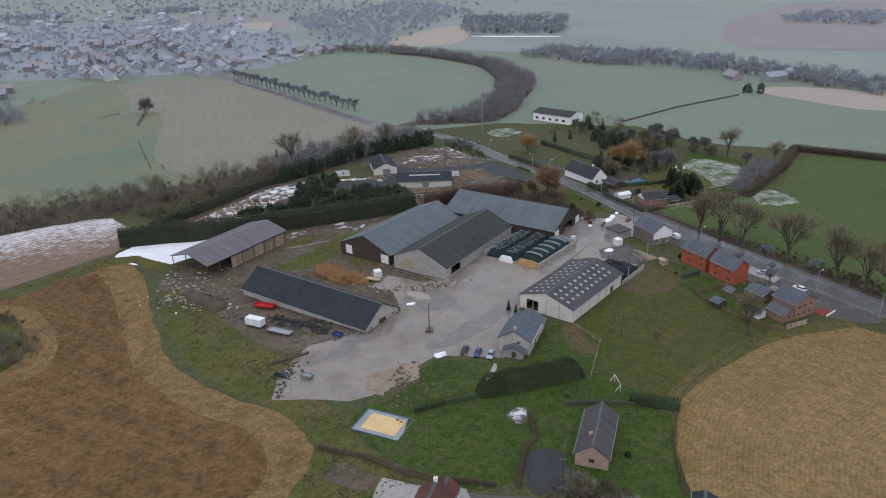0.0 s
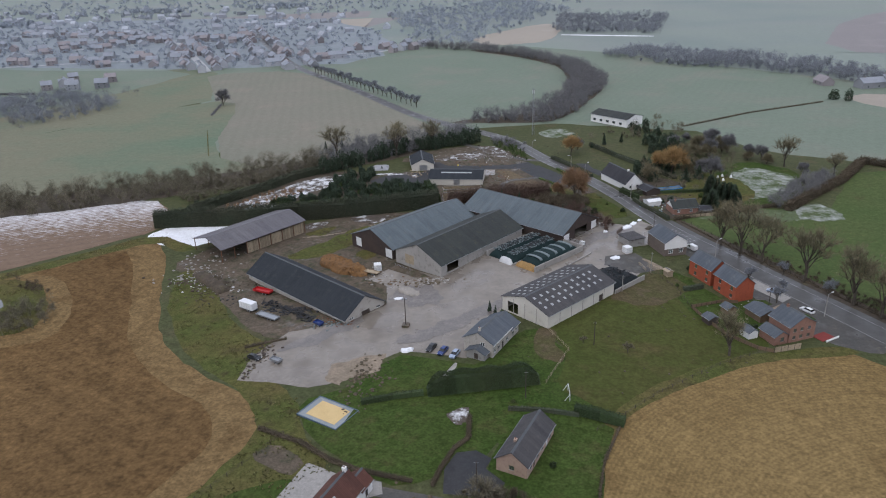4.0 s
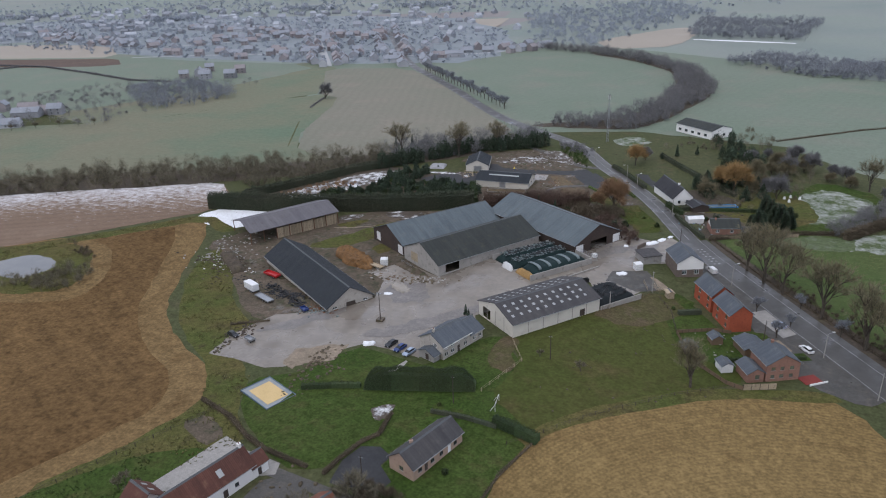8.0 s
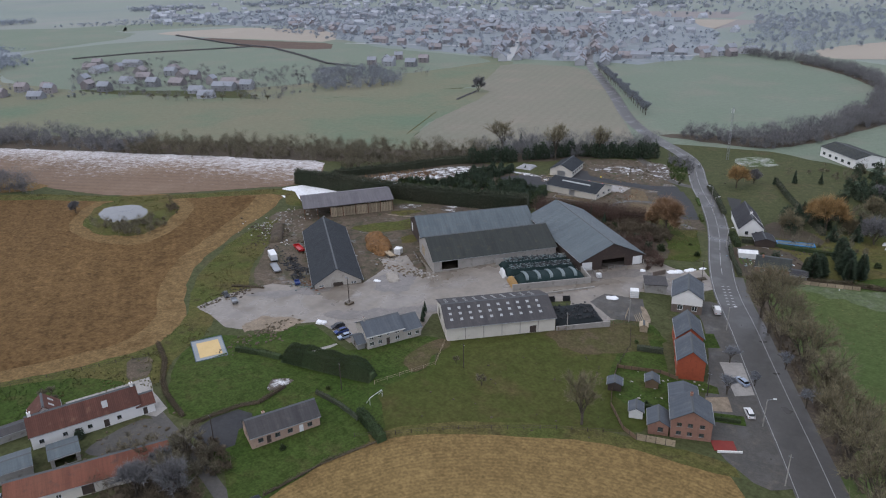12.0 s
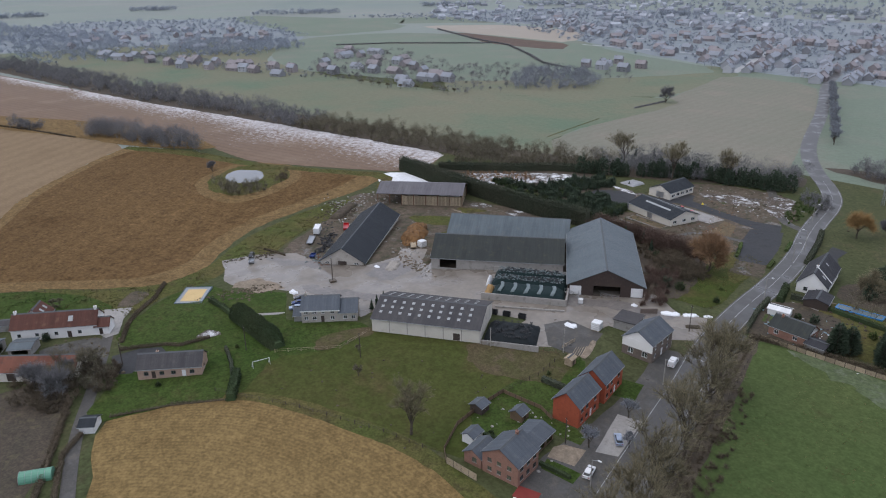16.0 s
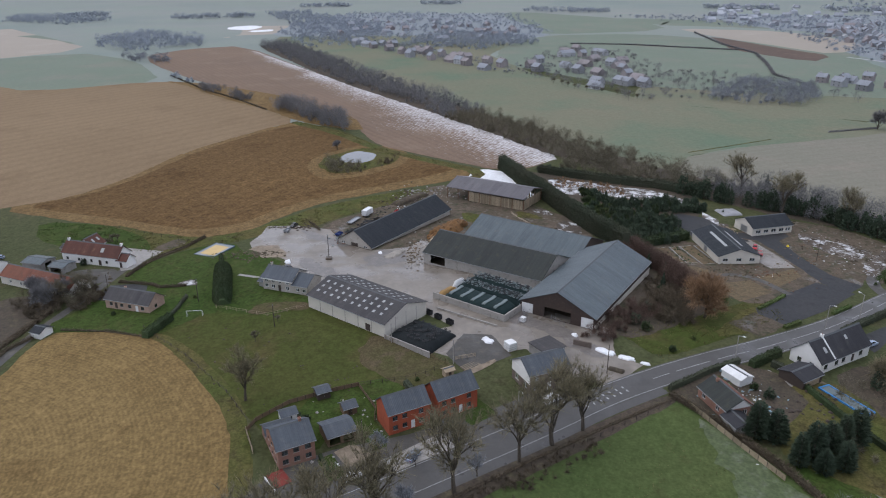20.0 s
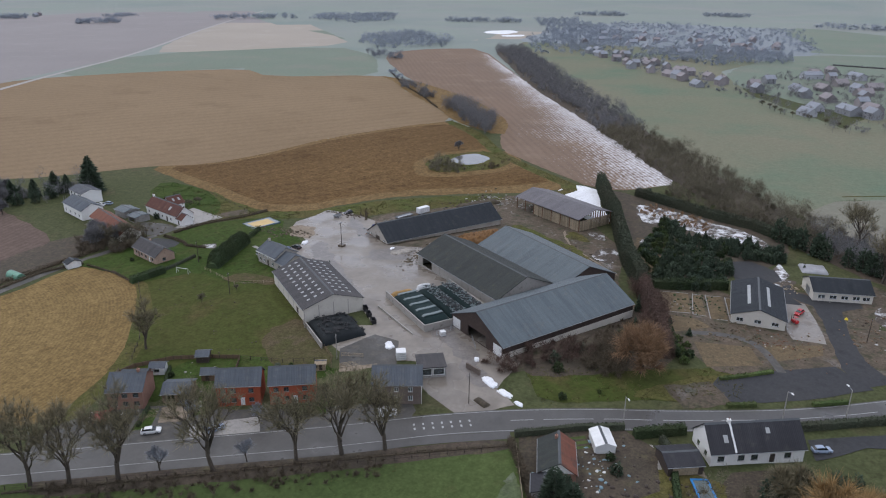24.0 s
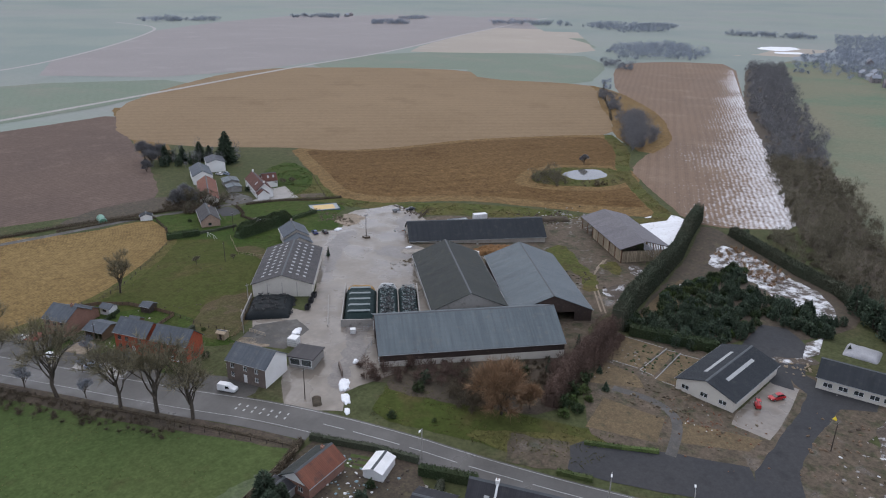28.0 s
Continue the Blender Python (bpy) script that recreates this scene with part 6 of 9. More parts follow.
# evergreens
def conifer(seed, high, wide, n=420, blunt=1.0, spray=1.0):
    """A fir: a straight trunk and drooping sprays in tiers."""
    rng = np.random.default_rng(seed)
    wood = bmesh.new()
    tube(wood, (0, 0, -0.3), (0, 0, high * 0.96), high * 0.018, 0.02, 6)
    u = rng.random(n) ** 0.75
    z = high * (0.06 + 0.92 * (1 - u))
    tier = 0.82 + 0.18 * np.sin(z * 5.5)
    r = wide * (1 - z / high) ** blunt * tier
    a = rng.uniform(0, 2 * math.pi, n)
    deep = 0.25 if spray == 1 else 0.62
    start = np.stack([np.cos(a) * r * deep, np.sin(a) * r * deep, z], 1)
    way = np.stack([np.cos(a), np.sin(a), rng.uniform(-0.35, 0.1, n) + (1 - spray) * 0.8], 1) + rng.normal(scale=0.14, size=(n, 3))
    v, f = blades(rng, start + way * r.reshape(-1, 1) * 0.1, way, (r * rng.uniform(0.6, 1.05, n) + 0.2) * (0.35 + 0.65 * spray), (0.35 + 0.28 * r) * spray)
    return mesh_of("trunk", wood, M["bark"]), soup("crown", v, f, M["needles"])


FIRS = [conifer(s, h, w, n) for s, h, w, n in ((51, 8, 2.9, 620), (52, 7, 2.8, 560), (53, 20, 5.0, 900), (54, 7, 1.5, 380))]
CYPRESS = [conifer(s, h, w, 2400, b, 0.4) for s, h, w, b in ((57, 8.5, 2.5, 0.42), (58, 7.5, 2.8, 0.5), (59, 9.0, 2.2, 0.38))]
rng = random.Random(5)
count = 0
def shrub(seed, high, wide, n, material):
    """A rounded evergreen: short stems and leaf sprays over a lumpy dome."""
    rng = np.random.default_rng(seed)
    wood_bm = bmesh.new()
    for k in range(3):
        tube(wood_bm, (0.1 * k - 0.1, 0, -0.2), (wide * 0.25 * math.cos(k * 2.1), wide * 0.25 * math.sin(k * 2.1), high * 0.6), 0.07, 0.03, 5)
    a = rng.uniform(0, 2 * math.pi, n)
    u = rng.random(n)
    lump = 0.8 + 0.16 * np.sin(3 * a + seed) + 0.12 * np.sin(7 * u + 5 * a)
    r = wide * np.sqrt(np.clip(1 - (u * 1.02 - 0.28) ** 2 * 1.75, 0.02, 1)) * lump * rng.uniform(0.7, 1.0, n)
    start = np.stack([np.cos(a) * r, np.sin(a) * r, high * (0.04 + 0.86 * u * lump)], 1)
    way = np.stack([np.cos(a), np.sin(a), 0.2 + u], 1) + rng.normal(scale=0.5, size=(n, 3))
    v, f = blades(rng, start - way * 0.2, way, rng.uniform(0.4, 1.0, n) * 0.3 * wide, rng.uniform(0.5, 1.0, n) * 0.26 * wide)
    return mesh_of("stem", wood_bm, M["bark"]), soup("crown", v, f, M[material])


SHRUBS = [shrub(91, 4.4, 2.1, 520, "needles"), shrub(92, 3.2, 1.9, 460, "hedge_green"), shrub(93, 2.6, 1.6, 420, "laurel"), shrub(94, 5.2, 1.8, 560, "needles")]
NURSERY_LABELS = ("dark rounded nursery yew", "deep green rounded nursery shrub", "bright green nursery laurel", "tall dark bushy nursery evergreen")
while count < 330:  # the nursery's dense evergreen plantation
    x, y = rng.uniform(-90, -14), rng.uniform(290, 350)
    lo = 298.5 if x > -40 else 294 + (-40 - x) * 0.08
    hi = 345 if x < -51 else 327.5 - max(0, x + 30) * 0.4
    if lo < y < hi and not (x < -70 and y > 304 + (x + 90) * 0.4):
        k = rng.choice((0, 0, 0, 1, 1, 2, 3, 3, 3, 4, 5)) if y > 304 else rng.choice((1, 2, 2, 1, 0))
        if k > 3:
            stand("conifer", FIRS[k - 4], x, y, rng.uniform(0.45, 0.7), "dark green nursery conifer", group="nursery conifers")
        else:
            ob = thing("nursery_shrub", on(x, y, rng.uniform(0, 360)), NURSERY_LABELS[k], "shrub", "nursery shrubs")
            ob.scale = (rng.uniform(0.8, 1.25),) * 2 + (rng.uniform(0.7, 1.1),)
            piece("stem", SHRUBS[k][0], ob)
            piece("crown", SHRUBS[k][1], ob)
        count += 1
for x0, y0, x1, y1, n in ((-76, 344, -58, 360, 9), (-56, 366, -40, 386, 12), (-36, 386, -2, 409, 18)):  # evergreens before the stream
    for k in range(n):
        u = (k + rng.uniform(-0.3, 0.3)) / n
        ob = thing("ivy_tree", on(x0 + (x1 - x0) * u - 3, y0 + (y1 - y0) * u + rng.uniform(0, 5), rng.uniform(0, 360)), "dark evergreen grown up beside the stream", "tree", "streamside evergreens")
        q = rng.uniform(1.5, 2.3)
        ob.scale = (q * 0.9, q * 0.9, q)
        piece("stem", SHRUBS[3][0], ob)
        piece("crown", SHRUBS[3][1], ob)
for x, y, k, q in ((0, 20, 0, 1.6), (-6, 34, 0, 1.7), (2, 34, 3, 1.4), (8, 30, 0, 1.5), (104, 316, 2, 1.0), (90, 309, 0, 0.8), (86, 307, 1, 0.7), (232, 537, 0, 2.0), (240, 532, 3, 1.9), (94, 436, 0, 1.2), (100, 430, 1, 1.2), (106, 414, 0, 1.3), (88, 444, 1, 1.0), (83, 345, 3, 1.6), (80, 351, 3, 1.4), (86, 339, 0, 1.4), (30, 150, 2, 0.5), (40, 128, 1, 0.5), (-2, 100, 0, 0.7), (-8, 96, 1, 0.8), (96, 196, 1, 0.6), (92, 226, 0, 0.7), (86, 236, 1, 0.6), (80, 222, 2, 0.5), (68, 292, 1, 0.7), (62, 300, 2, 0.5), (120, 322, 1, 0.8), (56, 288, 1, 1.0), (52, 286, 0, 0.9), (30, 300, 1, 0.9), (44, 292, 0, 0.8)):
    ob = thing("evergreen_shrub", on(x, y, rng.uniform(0, 360)), "rounded dark evergreen bush in a garden", "shrub", "garden evergreens")
    ob.scale = (q,) * 3
    piece("stem", SHRUBS[k][0], ob)
    piece("crown", SHRUBS[k][1], ob)
for k, (x, y, q) in enumerate(((94, 401, 1.9), (98, 396, 1.6), (102, 394, 1.9), (108, 396, 1.8), (100, 404, 1.7), (90, 408, 1.5), (94, 414, 1.6), (88, 432, 1.4), (94, 446, 1.5), (86, 444, 1.3), (98, 424, 1.6), (104, 410, 1.6), (92, 390, 1.5), (80, 354, 1.4))):
    ob = thing("dark_evergreen", on(x, y, 37.0 * k), "tall dark evergreen among overgrown gardens", "tree", "dark garden evergreens")
    ob.scale = (q, q, q * 1.05)
    piece("stem", SHRUBS[3 if k % 3 else 0][0], ob)
    piece("crown", SHRUBS[3 if k % 3 else 0][1], ob)
for k, (x, y, q) in enumerate(((22, 312, 1.1), (25, 315, 1.0), (28, 313, 1.2), (31, 316, 1.0), (34, 315, 1.1), (37, 318, 0.9), (33, 319, 0.8), (27, 318, 0.7), (19, 311, 0.9))):
    ob = thing("laurel_bush", on(x, y, 53.0 * k), "broad green laurel beside a russet hedge", "shrub", "laurels by the nursery")
    ob.scale = (q * 1.3, q * 1.3, q)
    piece("stem", SHRUBS[1 + k % 2][0], ob)
    piece("crown", SHRUBS[1 + k % 2][1], ob)
CEDAR = conifer(55, 18, 6.0, 1500, 0.6)
stand("tall_cedar", CEDAR, -20.7, 43.5, 1.0, "tall broad dark cedar sheltering a house")
for x, y, s in ((-12, 30, 0.62), (-4, 26, 0.5), (4, 22, 0.55), (-16, 33, 0.5)):
    stand("round_evergreen", CEDAR, x, y, s, "broad dark evergreen behind a house", group="sheltering evergreens")
for x, y, s in ((67, 407, 1.0), (77, 413, 0.85), (60, 400, 0.6), (85, 350, 1.3), (90, 357, 1.4), (95, 352, 1.2), (100, 362, 1.1), (106, 356, 1.0), (94, 366, 1.2), (108, 345, 1.0), (101, 340, 1.0), (84, 362, 1.0), (10, 302, 0.9), (16, 306, 0.8), (24, 303, 0.7), (-92, 390, 0.8), (-84, 396, 0.9)):
    stand("conifer", FIRS[1 if x > 80 else 3], x, y, s, "dark clipped conifer in a garden", group="garden conifers")

for k, (x, y, s) in enumerate(((105.0, 299.1, 1.15), (106.2, 303.0, 1.1), (115.0, 304.0, 0.95), (113.6, 307.8, 1.2), (112.0, 312.0, 1.2), (110.2, 316.0, 1.05), (108.4, 320.0, 1.15), (117.5, 308.2, 0.8), (102.5, 301.0, 0.75), (117.0, 313.0, 0.9))):
    stand("cypress", CYPRESS[k % 3], x, y, s, "broad dark rounded cypress in a roadside garden", group="roadside cypresses")


def hedge(name, pts, width, high, material, label, dense=9.0, category="hedge", taper=0.75, leaf=0.55):
    """A hedge along pts: a dark woody core under a skin of many small sprays, its top uneven."""
    rng = np.random.default_rng(len(bpy.data.objects))
    ob = thing(name, on(*pts[0]), label, category)
    base = np.array(ob.matrix_world.translation)
    core, V, F, off = bmesh.new(), [], [], 0
    bare = material in ("bramble", "russet", "grey_twigs")  # leafless: a low core under long thin twigs
    inner, thin, many = (0.5, 0.3, 2.2) if bare else (1.0, 1.0, 1.0)
    for seg, ((xa, ya), (xb, yb)) in enumerate(zip(pts, pts[1:])):
        d = math.hypot(xb - xa, yb - ya)
        ux, uy = (xb - xa) / d, (yb - ya) / d
        n = max(1, int(d / 3))
        ring = []
        for k in range(n + 1):
            x, y = xa + ux * d * k / n, ya + uy * d * k / n
            h = inner * high * (0.84 + 0.14 * noise.noise((x * 0.2, y * 0.2, 1.0)))
            if taper < 0.4 and ((seg == 0 and k == 0) or (seg == len(pts) - 2 and k == n)):
                h *= 0.45
            z0 = terrain(x, y) + TOP - base[2]
            ring.append([core.verts.new((x - uy * s * width * q - base[0], y + ux * s * width * q - base[1], z0 + zz)) for s, q, zz in ((-1, 0.42 * inner, -0.4), (-1, 0.42 * taper * inner, h * (0.82 if taper < 0.4 else 1)), (1, 0.42 * taper * inner, h * (0.82 if taper < 0.4 else 1)), (1, 0.42 * inner, -0.4))])
        for a, b in zip(ring, ring[1:]):
            for k in range(3):
                core.faces.new((a[k], a[k + 1], b[k + 1], b[k]))
        core.faces.new(ring[0])
        core.faces.new(ring[-1][::-1])
        m = int(d * (2 * high + width) * dense * many)
        t = rng.random(m) * d
        side = rng.random(m)
        share = 2 * high / (2 * high + width)
        z = np.where(side < share, rng.random(m) * high, high * rng.uniform(0.94, 1.02, m))
        w = np.where(side < share, np.sign(rng.random(m) - 0.5), rng.uniform(-1, 1, m)) * width / 2 * (1 - (1 - taper) * z / high)
        if taper < 0.4:  # a rounded back, grown over into lumps
            arc = rng.uniform(0.02, 0.98, m) * math.pi
            w, z = np.cos(arc) * width / 2, np.sin(arc) ** 0.7 * high * (0.95 + 0.05 * np.sin(t * 0.9))
            end = np.minimum(t if seg == 0 else d, d - t if seg == len(pts) - 2 else d)
            round_off = np.sqrt(np.clip(end / 3.2, 0.02, 1))
            w, z = w * (0.55 + 0.45 * round_off), z * round_off
        if bare:  # twigs from the middle outwards, ragged above
            w, z = w * rng.uniform(0.1, 1.0, m), z * rng.uniform(0.35, 1.0, m)
        x, y = xa + ux * t - uy * w, ya + uy * t + ux * w
        lump = np.array([noise.noise((a * 0.23, b * 0.23, c * 0.3)) for a, b, c in zip(x[::7], y[::7], z[::7])]).repeat(7)[:m]
        lump = np.pad(lump, (0, m - len(lump)))
        z = z * (1 + 0.22 * lump)
        ground = np.array([terrain(a, b) for a, b in zip(x[::9], y[::9])]).repeat(9)
        ground = np.pad(ground, (0, max(0, m - len(ground))), mode="edge")[:m] if m else ground
        out = np.stack([-uy * np.sign(w), ux * np.sign(w), np.full(m, 0.5)], 1) + rng.normal(scale=0.7, size=(m, 3))
        start = np.stack([x - base[0], y - base[1], z + ground + TOP - base[2]], 1) - out * 0.12
        v, f = blades(rng, start, out, rng.uniform(0.3, 1.0, m) * leaf / math.sqrt(thin), rng.uniform(0.5, 1.0, m) * leaf * thin)
        V.append(v)
        F.append(f + off)
        off += len(v)
    part("core", core, M[material], ob)
    piece("foliage", soup("foliage", np.concatenate(V), np.concatenate(F), M[material]), ob)
    return ob


hedge("box_hedge", [(7.8, 153.2), (15, 155.0), (22, 156.8), (29, 158.6), (36, 160.4)], 6.2, 5.4, "hedge_green", "massive rounded dark green hedge on the lawn", dense=40, taper=0.3, leaf=0.3)
hedge("low_hedge", [(45, 147.4), (51, 145.6), (56.5, 143.8)], 2.6, 2.5, "hedge_green", "short dark garden hedge", dense=14, leaf=0.4)
hedge("conifer_hedge", [(-129, 264), (-104, 272), (-84, 279.5), (-56, 286.5), (-31, 293), (-12, 300)], 4.6, 7.2, "hedge_dark", "long tall dark conifer windbreak", dense=22, leaf=0.5)
hedge("conifer_hedge", [(-122, 283), (-109, 305), (-99, 320), (-91, 335), (-76, 350)], 4.2, 3.6, "hedge_dark", "dark shaggy evergreen hedge round the nursery", dense=20, leaf=0.5)
line = [(-124, 284), (-110, 306), (-100, 321), (-92, 336), (-76, 350)]
for (xa, ya), (xb, yb) in zip(line, line[1:]):  # the ragged evergreen edge of the nursery
    for k in range(7):
        u = (k + rng.uniform(-0.4, 0.4)) / 7
        kk = rng.choice((0, 0, 3, 1))
        ob = thing("nursery_shrub", on(xa + (xb - xa) * u + rng.uniform(-1.5, 1.5), ya + (yb - ya) * u + rng.uniform(-1.5, 1.5), rng.uniform(0, 360)), NURSERY_LABELS[kk], "shrub", "nursery shrubs")
        ob.scale = (rng.uniform(0.8, 1.2),) * 2 + (rng.uniform(0.5, 1.0),)
        piece("stem", SHRUBS[kk][0], ob)
        piece("crown", SHRUBS[kk][1], ob)
hedge("nursery_hedge", [(-13, 304), (-22, 327)], 3.5, 3.2, "hedge_green", "clipped green nursery hedge", dense=12, leaf=0.5)
hedge("bare_hedge", [(-8, 301), (10, 305.5), (24, 309.5), (37, 313.5)], 5.0, 7.0, "russet", "russet leafless hedge beside the windbreak", dense=26, leaf=0.45)
hedge("low_hedge", [(42, 327.4), (37, 334), (32, 340.2)], 1.4, 0.8, "laurel", "mossy green low hedge before a parking ground", dense=12, leaf=0.35)
hedge("low_hedge", [(54.5, 329.5), (50.9, 336)], 1.6, 1.0, "laurel", "yellow-green scrub along the road", dense=10, leaf=0.4)
hedge("low_hedge", [(45.2, 349), (40.5, 357)], 1.6, 1.0, "laurel", "yellow-green scrub along the road", dense=10, leaf=0.4)
hedge("low_hedge", [(109.1, 200.9), (116, 204.2)], 1.1, 0.9, "hedge_green", "clipped low hedge beside a drive", dense=14, leaf=0.3)
hedge("garden_hedge", [(57.5, 345), (46, 365), (38, 377)], 2.2, 1.8, "hedge_dark", "dark clipped hedge along the road", dense=12, leaf=0.4)
hedge("garden_hedge", [(75.2, 316.4), (78.6, 318.6)], 1.8, 2.0, "hedge_dark", "dark hedge beside a garage", dense=12, leaf=0.4)
hedge("garden_hedge", [(88, 285), (101, 293), (118, 301), (135, 306)], 2.0, 1.8, "bramble", "scrubby hedge beside the pasture", dense=10, leaf=0.6)
hedge("garden_hedge", [(49, 116), (51, 130), (56, 145)], 0.9, 0.6, "bramble", "scrubby hedge between lawn and stubble", dense=9, leaf=0.5)
hedge("garden_hedge", [(86, 285.5), (78, 299), (74, 308)], 1.5, 1.7, "hedge_dark", "dark clipped hedge along a roadside garden", dense=14, leaf=0.35)
hedge("garden_hedge", [(76, 310.5), (69.5, 321)], 2.4, 2.2, "hedge_green", "thick green hedge before a house", dense=14, leaf=0.4)
hedge("garden_hedge", [(78.6, 318.9), (86, 320.3), (94, 321.8), (103, 323.8), (111, 326.2)], 1.7, 1.5, "hedge_green", "clipped dark hedge beside a pool", dense=16, leaf=0.32)
hedge("field_hedge", [(136, 301), (152, 320), (173, 345), (192, 375), (230, 350), (300, 318)], 4.5, 3.5, "bramble", "bare field hedge round a pasture", dense=6, leaf=1.0)
hedge("field_hedge", [(118, 453), (165, 492), (222, 528)], 1.2, 0.8, "bramble", "thin hedge across green fields", dense=5, leaf=0.7)
hedge("field_hedge", [(-157, 374), (-187, 435)], 0.5, 0.3, "tussock", "thin grassy line between two fields", dense=5, leaf=0.5)
hedge("field_hedge", [(-205, 480), (-215, 518)], 1.8, 1.1, "grey_twigs", "short hedge by a lone tree", dense=6, leaf=0.6)
hedge("field_hedge", [(-486, -29), (-402, 26), (-345, 72), (-300, 104)], 1.2, 0.7, "bramble", "low weedy strip along a field border", dense=4, leaf=1.0)
hedge("garden_hedge", [(59, 405), (72, 382), (84, 363), (97, 343)], 2.2, 2.0, "hedge_dark", "dark hedge round a long garden", dense=9, leaf=0.5)
hedge("yard_hedge", [(-51, 174), (-46, 177), (-40, 180)], 1.2, 1.0, "bramble", "rough bramble strip at the yard's edge", dense=12, leaf=0.4)
hedge("garden_hedge", [(-31, 135.6), (-19.1, 131.3), (-9.6, 125.4), (-1.7, 122.4), (10, 120.2)], 2.0, 1.1, "bramble", "brown bramble hedge along a lawn", dense=44, leaf=0.24)
hedge("garden_hedge", [(14.6, 119.4), (15.6, 124.8), (17.6, 131.6), (20.5, 135.6), (19.8, 144)], 1.8, 1.0, "bramble", "brown garden hedge behind a cottage drive", dense=44, leaf=0.24)
hedge("low_hedge", [(-8.4, 147.8), (-0.5, 150.4), (7, 152.2)], 1.7, 1.5, "hedge_green", "clipped green hedge running into a massive hedge", dense=14, leaf=0.35)
hedge("low_hedge", [(29, 147), (38, 147), (46, 146)], 1.1, 1.1, "hedge_dark", "thin dark hedge between lawn and paddock", dense=12, leaf=0.35)
hedge("low_hedge", [(81.6, 219), (88, 222)], 1.8, 1.6, "hedge_dark", "dark clipped hedge behind a brick house", dense=14, leaf=0.35)
hedge("low_hedge", [(93, 193), (99, 197)], 1.0, 1.2, "hedge_green", "green clipped hedge between gardens", dense=14, leaf=0.3)
hedge("garden_hedge", [(48, 113), (60, 106), (84, 104)], 1.6, 1.3, "bramble", "brown hedge between stubble and lane", dense=8, leaf=0.5)
hedge("road_bank_scrub", [(144, 196), (128, 222), (112, 247), (100, 267), (90, 285)], 1.3, 0.45, "bramble", "brown scrub along the road ditch", dense=10, leaf=0.45)
hedge("lane_hedge", [(120, 97), (80, 100), (56, 104), (36, 107)], 1.8, 1.5, "bramble", "brown hedge along the lane", dense=7, leaf=0.6)
hedge("far_hedge", [(-405, 560), (-456, 560), (-540, 590), (-633, 618), (-734, 618), (-913, 643)], 1.8, 1.4, "grey_twigs", "dark hedge between far meadows", dense=3, leaf=1.4)
hedge("far_hedge", [(-668, 612), (-690, 575), (-743, 492), (-760, 420)], 1.8, 1.4, "grey_twigs", "dark hedge between far fields", dense=3, leaf=1.4)


def inside(x, y, pts):
    hit = False
    for (xa, ya), (xb, yb) in zip(pts, pts[1:] + pts[:1]):
        if (ya > y) != (yb > y) and x < (xb - xa) * (y - ya) / (yb - ya) + xa:
            hit = not hit
    return hit


def wood(name, pts, count, high, material, label, seed, twigs=70, blade=(2.2, 0.16), shrub=0.3, wide_by=1.0):
    """Woodland seen from afar: thin stems and clouds of twigs, over a floor of shrubs."""
    rng = np.random.default_rng(seed)
    xs, ys = [p[0] for p in pts], [p[1] for p in pts]
    V, F, off, made = [], [], 0, 0
    while made < count:
        x, y = rng.uniform(min(xs), max(xs)), rng.uniform(min(ys), max(ys))
        jog = noise.noise_vector((x * 0.05, y * 0.05, seed)) * high * 0.7
        if not inside(x + jog.x, y + jog.y, pts):
            continue
        made += 1
        z0 = terrain(x, y)
        h = high * (1 + 0.35 * noise.noise((x * 0.03, y * 0.03, seed + 7.0))) * rng.uniform(0.65, 1.15)
        if rng.random() < shrub:
            h *= 0.4
        wide = h * rng.uniform(0.20, 0.32) * (0.4 + 0.6 * wide_by)
        n = int(twigs * rng.uniform(0.7, 1.2))
        lobes = rng.integers(3, 6)  # the crown is a few lobes, so its outline is uneven
        hub = np.stack([rng.normal(scale=0.45, size=lobes) * wide, rng.normal(scale=0.45, size=lobes) * wide, h * rng.uniform(0.36, 0.78, lobes)], 1)
        pick = rng.integers(0, lobes, n)
        d = rng.normal(size=(n, 3))
        d /= np.linalg.norm(d, axis=1, keepdims=True)
        away = rng.random(n).reshape(-1, 1) ** 0.45
        start = hub[pick] + d * away * np.array([wide * 0.75, wide * 0.75, h * 0.2]) + np.array([x, y, z0])
        way = d * 0.8 + rng.normal(scale=0.4, size=(n, 3))
        way[:, 2] += 0.55
        stem = rng.integers(1, 3)
        start = np.concatenate([start, [[x + rng.normal() * 0.3, y + rng.normal() * 0.3, z0 - 0.3] for _ in range(stem)]])
        way = np.concatenate([way, [[rng.normal() * 0.06, rng.normal() * 0.06, 1] for _ in range(stem)]])
        length = np.concatenate([rng.uniform(0.5, 1.1, n) * blade[0], np.full(stem, h * 0.85)])
        width = np.concatenate([rng.uniform(0.6, 1.2, n) * blade[1], np.full(stem, 0.14 + 0.25 * blade[1])])
        v, f = blades(rng, start, way, length, width)
        V.append(v)
        F.append(f + off)
        off += len(v)
    ob = new(name, soup(name, np.concatenate(V), np.concatenate(F), M[material]))
    return tagged(ob, label, "woodland", kind="stuff")


